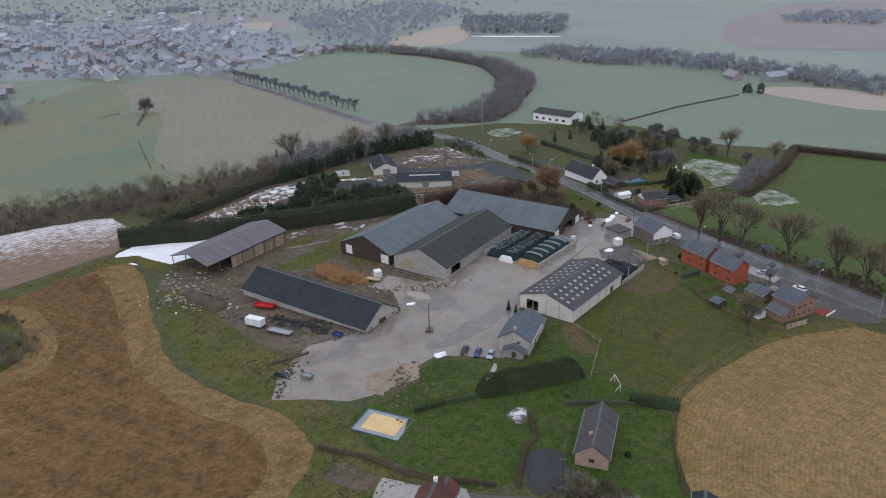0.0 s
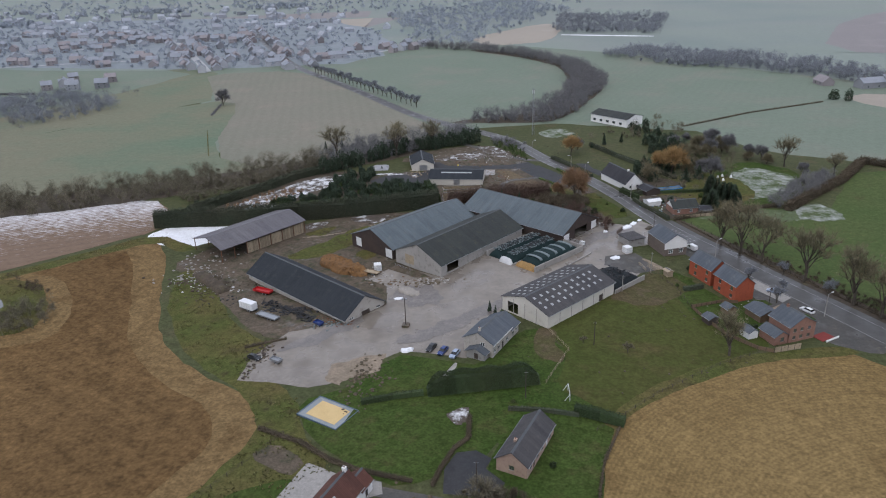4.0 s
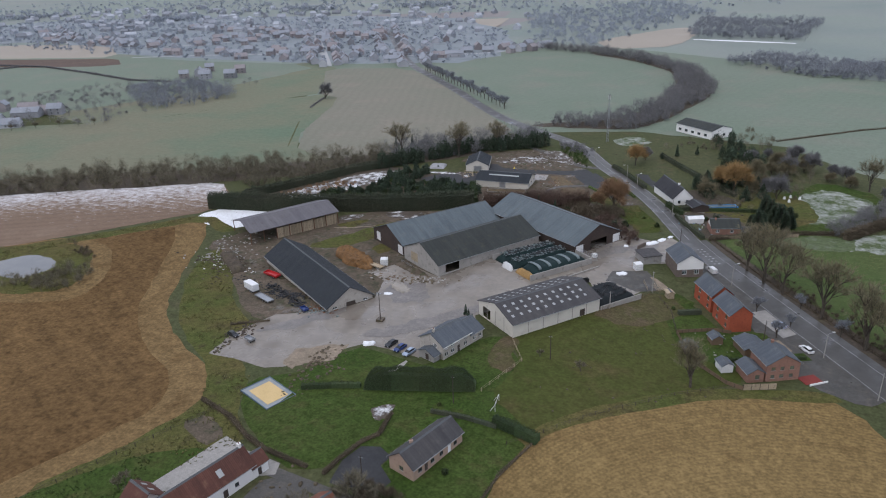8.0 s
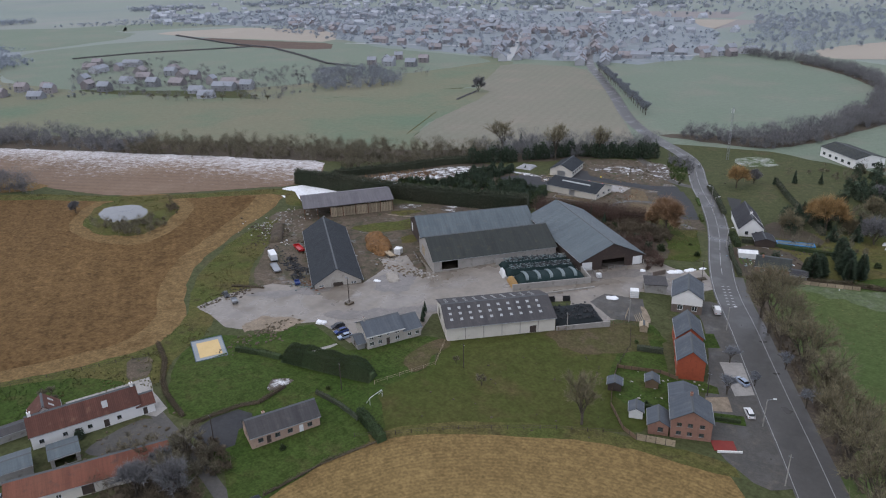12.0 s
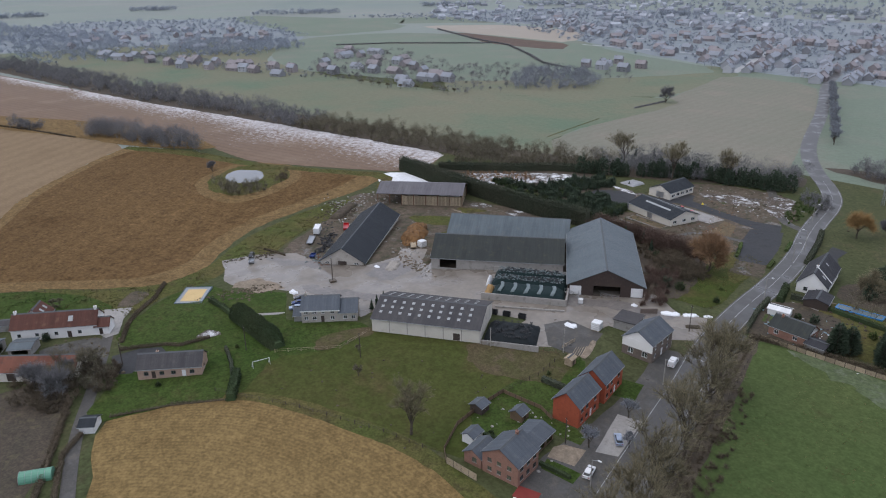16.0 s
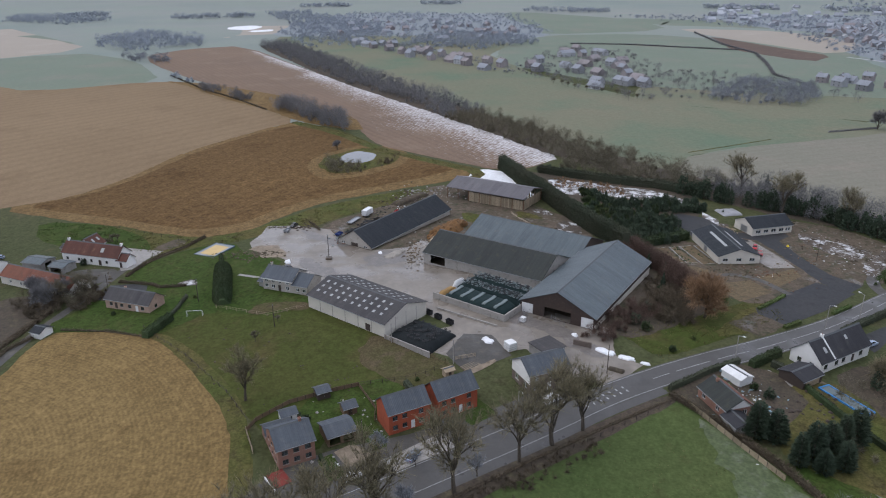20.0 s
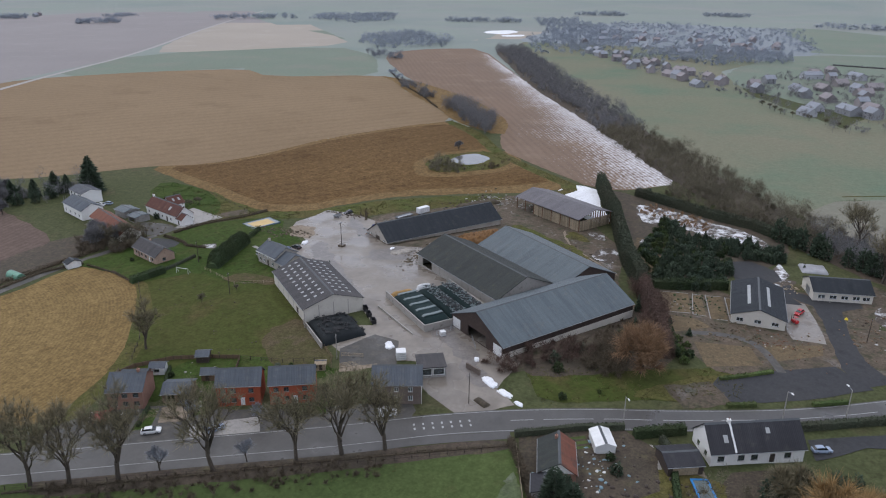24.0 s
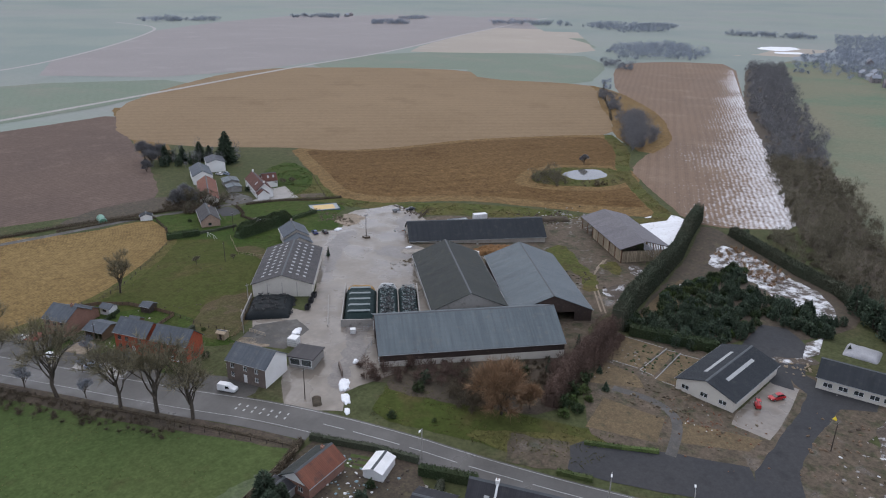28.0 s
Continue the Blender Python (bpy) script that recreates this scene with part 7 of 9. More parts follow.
wood("streamside_wood", [(-260, 236), (-216, 262), (-150, 298), (-105, 330), (-76, 352), (-86, 378), (-120, 350), (-165, 326), (-226, 294), (-270, 268)], 620, 9.0, "twigs", "bare grey-brown trees along the stream", 61, twigs=230, blade=(1.5, 0.10), shrub=0.45)
wood("streamside_wood", [(-130, 292), (-116, 304), (-104, 324), (-94, 340), (-84, 352), (-96, 356), (-112, 334), (-140, 306)], 150, 6.5, "twigs", "bare brown trees behind the nursery", 101, twigs=150, blade=(1.5, 0.11), shrub=0.5)
wood("streamside_wood", [(-86, 356), (-62, 366), (-30, 396), (-6, 418), (-18, 438), (-48, 412), (-90, 384)], 330, 10.5, "grey_twigs", "tall bare poplars along the stream", 62, twigs=230, blade=(1.5, 0.10), shrub=0.35)
wood("streamside_wood", [(-760, 0), (-440, 146), (-310, 218), (-260, 236), (-270, 268), (-320, 250), (-450, 186), (-780, 34)], 1300, 9.5, "grey_twigs", "bare streamside woodland", 63, twigs=110, blade=(2.0, 0.18), shrub=0.4)
wood("curved_wood", [(-16, 458), (34, 462), (52, 490), (76, 574), (80, 620), (62, 704), (10, 778), (-50, 830), (-120, 850), (-110, 832), (-56, 812), (0, 762), (44, 694), (50, 612), (40, 540), (14, 486), (-14, 470)], 1250, 10.0, "grey_twigs", "curved belt of bare woodland", 64, twigs=120, blade=(1.9, 0.17), shrub=0.4)
wood("field_copse", [(-219, 171), (-244, 152), (-308, 106), (-318, 114), (-300, 136), (-262, 162), (-240, 172)], 260, 12.5, "grey_twigs", "bare copse in a stubble field", 65, twigs=200, blade=(1.7, 0.12))
wood("field_copse", [(-337, 76), (-360, 56), (-372, 60), (-345, 84)], 40, 8.0, "grey_twigs", "clump of bare trees on a field border", 86, twigs=180, blade=(1.7, 0.12))
wood("field_copse", [(-375, 42), (-402, 22), (-408, 30), (-382, 52)], 40, 7.0, "grey_twigs", "clump of bare trees on a field border", 87, twigs=180, blade=(1.7, 0.12))
wood("field_copse", [(-430, 6), (-486, -30), (-490, -24), (-434, 12)], 26, 4.5, "far_twigs", "thin bare scrub on a field border", 88, twigs=120, blade=(1.7, 0.14))
wood("far_wood", [(-576, -72), (-620, -130), (-640, -120), (-600, -60)], 50, 10, "mid_twigs", "bare trees round a far farm", 89, twigs=190, blade=(1.4, 0.30), wide_by=1.6)
wood("far_wood", [(-1080, -1010), (-1060, -1060), (-1150, -1070), (-1160, -1020)], 60, 9, "far_twigs", "far clump of bare trees", 90, twigs=114, blade=(2.0, 0.50), wide_by=1.6)
wood("bare_thicket", [(130, 302), (150, 315), (172, 352), (164, 354), (146, 332), (134, 316)], 130, 6.5, "grey_twigs", "grey bare thicket at a pasture corner", 91, twigs=150, blade=(1.4, 0.1), shrub=0.4)
wood("bare_thicket", [(-10, 298), (10, 302), (28, 306), (30, 314), (8, 310), (-10, 306)], 110, 6.0, "russet", "purplish-brown bare scrub by the barn", 92, twigs=170, blade=(1.3, 0.1), shrub=0.4)
wood("bare_thicket", [(59, 268), (36, 287), (46, 297), (60, 279), (64, 270)], 100, 3.6, "russet", "brown bare hedge beside the long barn", 100, twigs=140, blade=(1.1, 0.09), shrub=0.5)
wood("bare_thicket", [(34, 296), (46, 292), (52, 294), (54, 302), (44, 306), (34, 306)], 100, 5.0, "bramble", "brown bare scrub on a bank", 93, twigs=170, blade=(1.3, 0.1), shrub=0.5)
wood("roadside_thicket", [(4, 404), (10, 400), (24, 392), (22, 404), (8, 416), (0, 416)], 60, 4.0, "grey_twigs", "bare scrub where two roads meet", 94, twigs=120, blade=(1.2, 0.1), shrub=0.5)
wood("brushwood", [(-112, 288), (-96, 288), (-84, 304), (-80, 318), (-90, 322), (-104, 304)], 110, 2.2, "red_twigs", "reddish cut brushwood in old snow", 95, twigs=80, blade=(1.2, 0.09), shrub=0.6)
wood("pond_thicket", [(-120, 182), (-130, 169), (-150, 168), (-148, 176), (-137, 186), (-130, 194)], 60, 6.5, "twigs", "bare thicket beside a pond", 66, twigs=110, blade=(1.5, 0.12), shrub=0.5)
wood("pond_thicket", [(-130, 196), (-140, 205), (-156, 209), (-150, 204), (-138, 196)], 16, 4, "bramble", "low scrub on a pond bank", 67, twigs=80, blade=(1.2, 0.14), shrub=0.6)
wood("scrub", [(14, 302), (36, 292), (46, 288), (48, 296), (44, 304), (30, 314), (20, 312)], 90, 3.6, "bramble", "dark scrub beside the long barn", 68, twigs=90, blade=(1.2, 0.14), shrub=0.6)
wood("roadside_thicket", [(140, 202), (128, 222), (112, 248), (104, 262), (110, 264), (122, 246), (136, 224), (150, 204)], 190, 1.5, "bramble", "low brown scrub in the road ditch", 70, twigs=60, blade=(1.2, 0.09), shrub=0.6)
wood("garden_scrub", [(22, 110), (34, 110), (37, 118), (27, 120), (20, 116)], 60, 3.5, "bramble", "dark tangled bushes beside a cottage", 96, twigs=130, blade=(1.0, 0.12), shrub=0.4)
wood("garden_scrub", [(14, 96), (22, 92), (34, 94), (44, 106), (36, 109), (14, 106)], 70, 5.0, "bramble", "dark bare bushes beside the lane", 97, twigs=150, blade=(1.2, 0.1), shrub=0.4)
wood("garden_scrub", [(22, 372), (26, 374), (16, 408), (4, 412), (6, 402)], 70, 2.6, "laurel", "green scrub along the road", 98, twigs=110, blade=(0.8, 0.14), shrub=0.5)
wood("garden_scrub", [(10, 100), (24, 104), (36, 112), (30, 118), (16, 114), (6, 108)], 45, 4.5, "twigs", "tangled bare bushes by the lane", 71, twigs=110, blade=(1.2, 0.1), shrub=0.4)
wood("garden_trees", [(-40, 20), (-10, 10), (14, 24), (6, 44), (-20, 52), (-36, 44)], 40, 9, "grey_twigs", "bare trees round a white house", 72, twigs=120, blade=(1.6, 0.14))
wood("garden_trees", [(88, 330), (112, 312), (124, 350), (134, 384), (110, 400), (92, 382), (82, 362)], 90, 7, "twigs", "bare garden trees across the road", 73, twigs=110, blade=(1.4, 0.12), shrub=0.4)
wood("garden_trees", [(60, 420), (100, 420), (120, 440), (104, 474), (92, 448), (70, 440)], 50, 6, "twigs", "bare trees round a white hall", 74, twigs=90, blade=(1.4, 0.14), shrub=0.4)
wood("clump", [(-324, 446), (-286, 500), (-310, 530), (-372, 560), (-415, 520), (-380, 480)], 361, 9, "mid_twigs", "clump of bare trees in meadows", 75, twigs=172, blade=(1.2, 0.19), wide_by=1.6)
wood("far_wood", [(35, 974), (163, 943), (205, 1160), (44, 1210)], 494, 12, "mid_twigs", "bare wood on a far rise, paled by painted haze", 76, twigs=123, blade=(1.9, 0.47), wide_by=1.6)
wood("far_wood", [(86, 762), (153, 691), (220, 662), (265, 608), (322, 512), (360, 540), (300, 650), (240, 720), (130, 800)], 798, 11, "mid_twigs", "bare wood beyond green fields, paled by painted haze", 77, twigs=134, blade=(1.6, 0.38), wide_by=1.6)
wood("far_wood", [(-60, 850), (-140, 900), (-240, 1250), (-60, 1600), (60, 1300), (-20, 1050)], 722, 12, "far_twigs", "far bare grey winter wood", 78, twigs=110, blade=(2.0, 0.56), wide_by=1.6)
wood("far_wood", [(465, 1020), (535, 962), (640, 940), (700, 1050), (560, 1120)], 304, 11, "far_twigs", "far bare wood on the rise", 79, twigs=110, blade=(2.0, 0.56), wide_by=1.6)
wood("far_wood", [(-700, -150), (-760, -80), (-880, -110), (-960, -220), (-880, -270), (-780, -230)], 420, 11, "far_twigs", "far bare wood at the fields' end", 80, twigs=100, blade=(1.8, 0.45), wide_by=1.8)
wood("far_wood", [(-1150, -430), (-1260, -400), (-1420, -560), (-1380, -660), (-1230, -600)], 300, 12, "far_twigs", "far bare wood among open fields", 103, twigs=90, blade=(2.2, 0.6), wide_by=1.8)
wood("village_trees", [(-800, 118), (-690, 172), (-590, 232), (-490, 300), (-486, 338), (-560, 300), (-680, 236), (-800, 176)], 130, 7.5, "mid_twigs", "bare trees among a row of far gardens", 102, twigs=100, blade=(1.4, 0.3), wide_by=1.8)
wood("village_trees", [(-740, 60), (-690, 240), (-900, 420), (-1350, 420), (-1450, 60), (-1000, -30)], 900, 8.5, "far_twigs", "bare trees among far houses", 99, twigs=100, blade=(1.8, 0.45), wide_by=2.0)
wood("far_wood", [(-905, 239), (-760, 200), (-690, 290), (-760, 380), (-880, 370)], 437, 10, "far_twigs", "trees by the hamlet, twigs tinted with haze", 81, twigs=123, blade=(1.7, 0.47), wide_by=1.6)
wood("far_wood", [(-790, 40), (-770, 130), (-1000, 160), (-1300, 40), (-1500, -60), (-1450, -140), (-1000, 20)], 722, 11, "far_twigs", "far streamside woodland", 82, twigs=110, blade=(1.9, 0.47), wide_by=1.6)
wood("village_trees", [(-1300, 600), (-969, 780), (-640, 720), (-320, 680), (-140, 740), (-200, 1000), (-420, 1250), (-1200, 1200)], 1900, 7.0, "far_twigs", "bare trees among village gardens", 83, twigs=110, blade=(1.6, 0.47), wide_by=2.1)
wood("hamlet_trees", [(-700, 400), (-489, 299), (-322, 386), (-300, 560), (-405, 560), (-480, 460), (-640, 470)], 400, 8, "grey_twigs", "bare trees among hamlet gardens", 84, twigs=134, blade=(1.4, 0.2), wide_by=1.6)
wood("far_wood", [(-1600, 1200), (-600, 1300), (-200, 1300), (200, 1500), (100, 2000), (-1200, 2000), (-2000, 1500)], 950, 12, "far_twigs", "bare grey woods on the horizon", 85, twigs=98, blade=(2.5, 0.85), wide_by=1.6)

def horizon_woods():
    """Scattered woods that close the view over the open country."""
    rng = random.Random(19)
    for k in range(16):
        a, r = radians(88 + 11.0 * k + rng.uniform(-3, 3)), rng.uniform(1250, 1760)
        x, y = -100 + r * math.cos(a), 200 + r * math.sin(a)
        long, deep = rng.uniform(90, 220), rng.uniform(18, 45)
        ca, sa = math.cos(a + math.pi / 2), math.sin(a + math.pi / 2)
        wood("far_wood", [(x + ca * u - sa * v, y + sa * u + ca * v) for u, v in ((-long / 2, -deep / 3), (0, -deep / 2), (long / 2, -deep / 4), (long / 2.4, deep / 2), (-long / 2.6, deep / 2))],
             55 + int(long / 3), 12, "far_twigs", "far wood paled by painted haze", 120 + k, twigs=46, blade=(3.0, 0.9), wide_by=1.9)


horizon_woods()

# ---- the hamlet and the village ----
# roofs and walls share one pale bluish range: haze in their base colours
M["roof_far_grey"] = sheeted("haze_tinted_grey_tiles", (0.265, 0.280, 0.306), (0.228, 0.242, 0.266), (0.300, 0.312, 0.334), pitch=2.0)
M["roof_far_red"] = sheeted("haze_tinted_red_tiles", (0.262, 0.236, 0.236), (0.232, 0.208, 0.210), (0.276, 0.256, 0.260), pitch=2.0)
M["roof_mixed"] = leafy("haze_tinted_village_roofs", (0.320, 0.335, 0.362), (0.275, 0.288, 0.312))
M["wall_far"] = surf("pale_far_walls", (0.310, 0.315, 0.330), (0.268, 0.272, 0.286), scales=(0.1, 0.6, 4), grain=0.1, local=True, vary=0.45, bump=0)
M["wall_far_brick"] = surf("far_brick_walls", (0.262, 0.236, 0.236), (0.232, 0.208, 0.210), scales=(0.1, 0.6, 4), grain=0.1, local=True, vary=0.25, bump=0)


def far_house(L, W, eave, ridge, wall_mat, roof_mat, storeys):
    """Meshes of a village house: walls with gables, roof with eaves, chimney, windows."""
    bm = bmesh.new()
    prof = ((0, -0.3), (W, -0.3), (W, eave), (W / 2, ridge - 0.1), (0, eave))
    va, vb = [bm.verts.new((0, y, z)) for y, z in prof], [bm.verts.new((L, y, z)) for y, z in prof]
    bm.faces.new(va[::-1])
    bm.faces.new(vb)
    for k in range(5):
        bm.faces.new((va[k], va[(k + 1) % 5], vb[(k + 1) % 5], vb[k]))
    bmesh.ops.recalc_face_normals(bm, faces=bm.faces)
    walls = mesh_of("wall", bm, M[wall_mat])
    bm = bmesh.new()
    p = (ridge - eave) / (W / 2)
    prof = ((-0.4, eave - 0.4 * p), (W / 2, ridge), (W + 0.4, eave - 0.4 * p), (W + 0.4, eave - 0.4 * p + 0.2), (W / 2, ridge + 0.2), (-0.4, eave - 0.4 * p + 0.2))
    va, vb = [bm.verts.new((-0.3, y, z)) for y, z in prof], [bm.verts.new((L + 0.3, y, z)) for y, z in prof]
    for k in range(6):
        bm.faces.new((va[k], va[(k + 1) % 6], vb[(k + 1) % 6], vb[k]))
    for q in ((0, 1, 4, 5), (1, 2, 3, 4)):
        bm.faces.new([va[k] for k in q])
        bm.faces.new([vb[k] for k in q])
    bmesh.ops.recalc_face_normals(bm, faces=bm.faces)
    roof = mesh_of("roof", bm, M[roof_mat])
    bm = bmesh.new()
    box(bm, L * 0.2, L * 0.2 + 0.7, W / 2 - 0.35, W / 2 + 0.35, ridge - 0.5, ridge + 1.2)
    chimney = mesh_of("chimney", bm, M["wall_far_brick"])
    bm = bmesh.new()
    box(bm, 0, 1.2, -0.04, 0.02, 0, 1.3)
    pane = mesh_of("window", bm, M["glass"])
    return walls, roof, chimney, pane, (L, W, storeys)


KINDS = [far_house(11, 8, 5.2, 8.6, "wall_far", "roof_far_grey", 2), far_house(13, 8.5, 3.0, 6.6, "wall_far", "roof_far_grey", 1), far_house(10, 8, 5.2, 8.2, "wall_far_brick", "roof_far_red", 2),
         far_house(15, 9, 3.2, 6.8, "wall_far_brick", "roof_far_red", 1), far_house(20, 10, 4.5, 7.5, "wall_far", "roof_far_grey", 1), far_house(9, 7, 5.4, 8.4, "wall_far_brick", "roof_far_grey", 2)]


def far_homes(spots, label, group, seed):
    rng = random.Random(seed)
    for x, y, deg in spots:
        walls, roof, chimney, pane, (L, W, storeys) = rng.choice(KINDS)
        ob = thing("village_house", pose(x, y, 0.05, 0, 0, deg), label, "house", group)
        wob = piece("wall", walls, ob)
        piece("roof", roof, ob)
        piece("chimney", chimney, ob)
        for k in range(2):
            for s in range(storeys):
                piece("window", pane, wob, pose(L * (0.2 + 0.45 * k), 0, 1.0 + 2.5 * s))
                piece("window", pane, wob, pose(L * (0.3 + 0.45 * k), W, 1.0 + 2.5 * s, 0, 0, 180))


def scattered(pts, count, apart, seed, turn):
    rng = random.Random(seed)
    xs, ys = [p[0] for p in pts], [p[1] for p in pts]
    out, tries = [], 0
    while len(out) < count and tries < 20000:
        tries += 1
        x, y = rng.uniform(min(xs), max(xs)), rng.uniform(min(ys), max(ys))
        if inside(x, y, pts) and all((x - a) ** 2 + (y - b) ** 2 > apart ** 2 for a, b, _ in out):
            out.append((x, y, turn + rng.choice((0, 90, 180)) + rng.uniform(-12, 12)))
    return out


far_homes(scattered([(-680, 400), (-489, 315), (-350, 395), (-395, 452), (-500, 440), (-620, 440)], 24, 18, 1, 30), "brick hamlet house with tiled roof", "hamlet houses", 1)
far_homes(scattered([(-350, 600), (-400, 645), (-445, 600), (-400, 566)], 7, 16, 2, 30), "brick farm building among trees", "hamlet houses", 2)
STREETS = [[(-205, 690), (-252, 769), (-300, 826), (-362, 950), (-418, 1074)], [(-303, 679), (-360, 770), (-475, 946)], [(-475, 946), (-560, 870), (-640, 790), (-760, 840), (-910, 900)],
           [(-360, 770), (-470, 752), (-590, 705)], [(-362, 950), (-475, 946), (-620, 1010), (-780, 1040)], [(-820, 822), (-1055, 997)], [(-252, 769), (-160, 800), (-120, 880)]]
EAST_STREET = [(-790, 130), (-700, 190), (-600, 246), (-500, 318)]


def along(street, gap, setback, seed):
    """Plots on both sides of a street, the houses more or less square to it."""
    rng = random.Random(seed)
    out = []
    for (xa, ya), (xb, yb) in zip(street, street[1:]):
        d = math.hypot(xb - xa, yb - ya)
        ux, uy = (xb - xa) / d, (yb - ya) / d
        deg = math.degrees(math.atan2(uy, ux))
        for side in (-1, 1):
            t = rng.uniform(2, gap)
            while t < d - 8:
                off = side * (setback + rng.uniform(0, 5)) + (-4 if side < 0 else -3)
                if rng.random() < 0.86:
                    out.append((xa + ux * t - uy * off, ya + uy * t + ux * off, deg + rng.choice((0, 0, 0, 180, 90)) + rng.uniform(-4, 4)))
                t += gap * rng.uniform(0.85, 1.5)
    return out


def off_street(spots, clear):
    """Keep the plots that stand clear of every street and of each other's row."""
    keep = []
    for x, y, deg in spots:
        near = 1e9
        for street in STREETS + [EAST_STREET]:
            for (xa, ya), (xb, yb) in zip(street, street[1:]):
                u = max(0.0, min(1.0, ((x - xa) * (xb - xa) + (y - ya) * (yb - ya)) / ((xb - xa) ** 2 + (yb - ya) ** 2)))
                near = min(near, math.hypot(x - xa - u * (xb - xa), y - ya - u * (yb - ya)))
        if near > clear:
            keep.append((x, y, deg))
    return keep


for k, street in enumerate(STREETS):
    if k != 1 and k:
        # pale paint colour stands in for wet shine on these streets
        road("village_street", M["line"], street, 4.5, "wet village street between houses", 0.226)
    far_homes(along(street, 13 if k < 2 else 17, 10, 30 + k), "village house with tiled roof beside a street", "village houses", 3 + k)
far_homes(off_street(scattered([(-505, 690), (-359, 706), (-205, 715), (-150, 770), (-260, 960), (-420, 1060), (-640, 1000), (-760, 800)], 60, 22, 3, -62), 34), "village house with tiled roof among gardens", "village houses", 12)
far_homes(scattered([(-900, 60), (-760, 230), (-880, 390), (-1150, 330), (-1250, 100)], 45, 24, 4, 20), "village house among far trees", "village houses", 4)
far_homes(along(EAST_STREET, 19, 11, 50), "brick house in a row of far gardens", "village houses", 14)
far_homes([(265, 575, 20), (285, 585, 40), (250, 590, 100), (-1050, -1230, 30), (-1010, -1190, 10)], "house beside distant fields", "outlying houses", 6)


def village_rest():
    """The far end of the village, too small to tell apart, as one mass of roofs."""
    rng = np.random.default_rng(9)
    bm = bmesh.new()
    pts = [(-640, 1010), (-420, 1070), (-260, 960), (-120, 1150), (-400, 1500), (-1300, 1500), (-1700, 1000), (-1100, 700), (-960, 850), (-760, 800)]
    made = 0
    while made < 260:
        x, y = rng.uniform(-1700, -100), rng.uniform(700, 1500)
        if not inside(x, y, pts):
            continue
        made += 1
        a = rng.uniform(0, math.pi)
        L, W, e, r = rng.uniform(9, 18), rng.uniform(7, 10), rng.uniform(3, 5.5), rng.uniform(6.5, 9)
        ca, sa = math.cos(a), math.sin(a)
        prof = ((0, 0), (W, 0), (W, e), (W / 2, r), (0, e))
        va, vb = ([bm.verts.new((x + ca * u - sa * v, y + sa * u + ca * v, z)) for v, z in prof] for u in (0, L))
        bm.faces.new(va[::-1])
        bm.faces.new(vb)
        for k in range(5):
            bm.faces.new((va[k], va[(k + 1) % 5], vb[(k + 1) % 5], vb[k]))
    return single("village_roofs", bm, M["roof_mixed"], "far village roofs, grey and red under painted haze", "village", kind="stuff")


village_rest()

# ---- silage clamp ----
CL, CW = 27.0, 23.0
clamp_at = on(33.0, 226.5, 51)


def clamp_wall(u0, v0, u1, v1, high=2.2, label="weathered concrete wall of the silage clamp"):
    a, b = clamp_at @ Vector((u0, v0, 0)), clamp_at @ Vector((u1, v1, 0))
    return low_wall("clamp_wall", (a.x, a.y), (b.x, b.y), 0.35, high, "concrete", label)


for v in (0.0, 10.2, 16.8, 23.0):
    clamp_wall(0, v, CL, v, 2.2 if v in (0.0, 23.0) else 0.5)
clamp_wall(CL, 0, CL, CW)


def heap(name, m, L, W, high, material, label, category="heap", round_ends=True, seed=1, crest=0.0, lumpy=0.16, oval=False):
    """A rounded sheeted heap: a grid that bulges in the middle."""
    bm = bmesh.new()
    nx, ny = (int(L / 0.8) + 1, int(W / 0.8) + 1) if not oval else (int(L / 0.4) + 3, int(W / 0.4) + 3)
    rows = []
    for i in range(nx + 1):
        r = []
        for j in range(ny + 1):
            u, v = i / nx, j / ny
            e = min(1.0, 5 * min(u, 1 - u)) if round_ends else min(1.0, 4 * (1 - u) + 0.0)
            s = min(1.0, 4.5 * min(v, 1 - v))
            z = high * (0.25 + 0.75 * math.sin(e * math.pi / 2) * math.sin(s * math.pi / 2)) if 0 < j < ny else high * 0.1
            z += lumpy * (noise.noise((u * L * 0.5 + seed, v * W * 0.5, seed)) + 0.6 * noise.noise((u * L * 1.3, v * W * 1.3 + seed, seed))) + crest * math.sin(v * math.pi)
            a, b = 2 * u - 1, 2 * v - 1
            if oval:  # an uneven round foot
                a, b = a * math.sqrt(1 - b * b / 2), b * math.sqrt(1 - a * a / 2)
                fray = 1 + 0.35 * noise.noise((a * 2.1 + seed, b * 2.1, seed)) + 0.18 * noise.noise((a * 6 + seed, b * 6, 2.0))
                a, b, z = a * fray, b * fray, z if 0 < j < ny else -0.4
            r.append(bm.verts.new(((a + 1) * L / 2, (b + 1) * W / 2, z if 0 < i < nx or not round_ends else -0.4)))
        rows.append(r)
    for i in range(nx):
        for j in range(ny):
            bm.faces.new((rows[i][j], rows[i + 1][j], rows[i + 1][j + 1], rows[i][j + 1]))
    rim = [rows[0], [r[-1] for r in rows], rows[-1][::-1], [r[0] for r in rows][::-1]]
    for line in rim:
        low = [bm.verts.new((q.co.x, q.co.y, -0.5)) for q in line]
        for k in range(len(line) - 1):
            bm.faces.new((line[k], line[k + 1], low[k + 1], low[k]))
    bmesh.ops.recalc_face_normals(bm, faces=bm.faces)
    return single(name, bm, material, label, category, m, smooth=True)


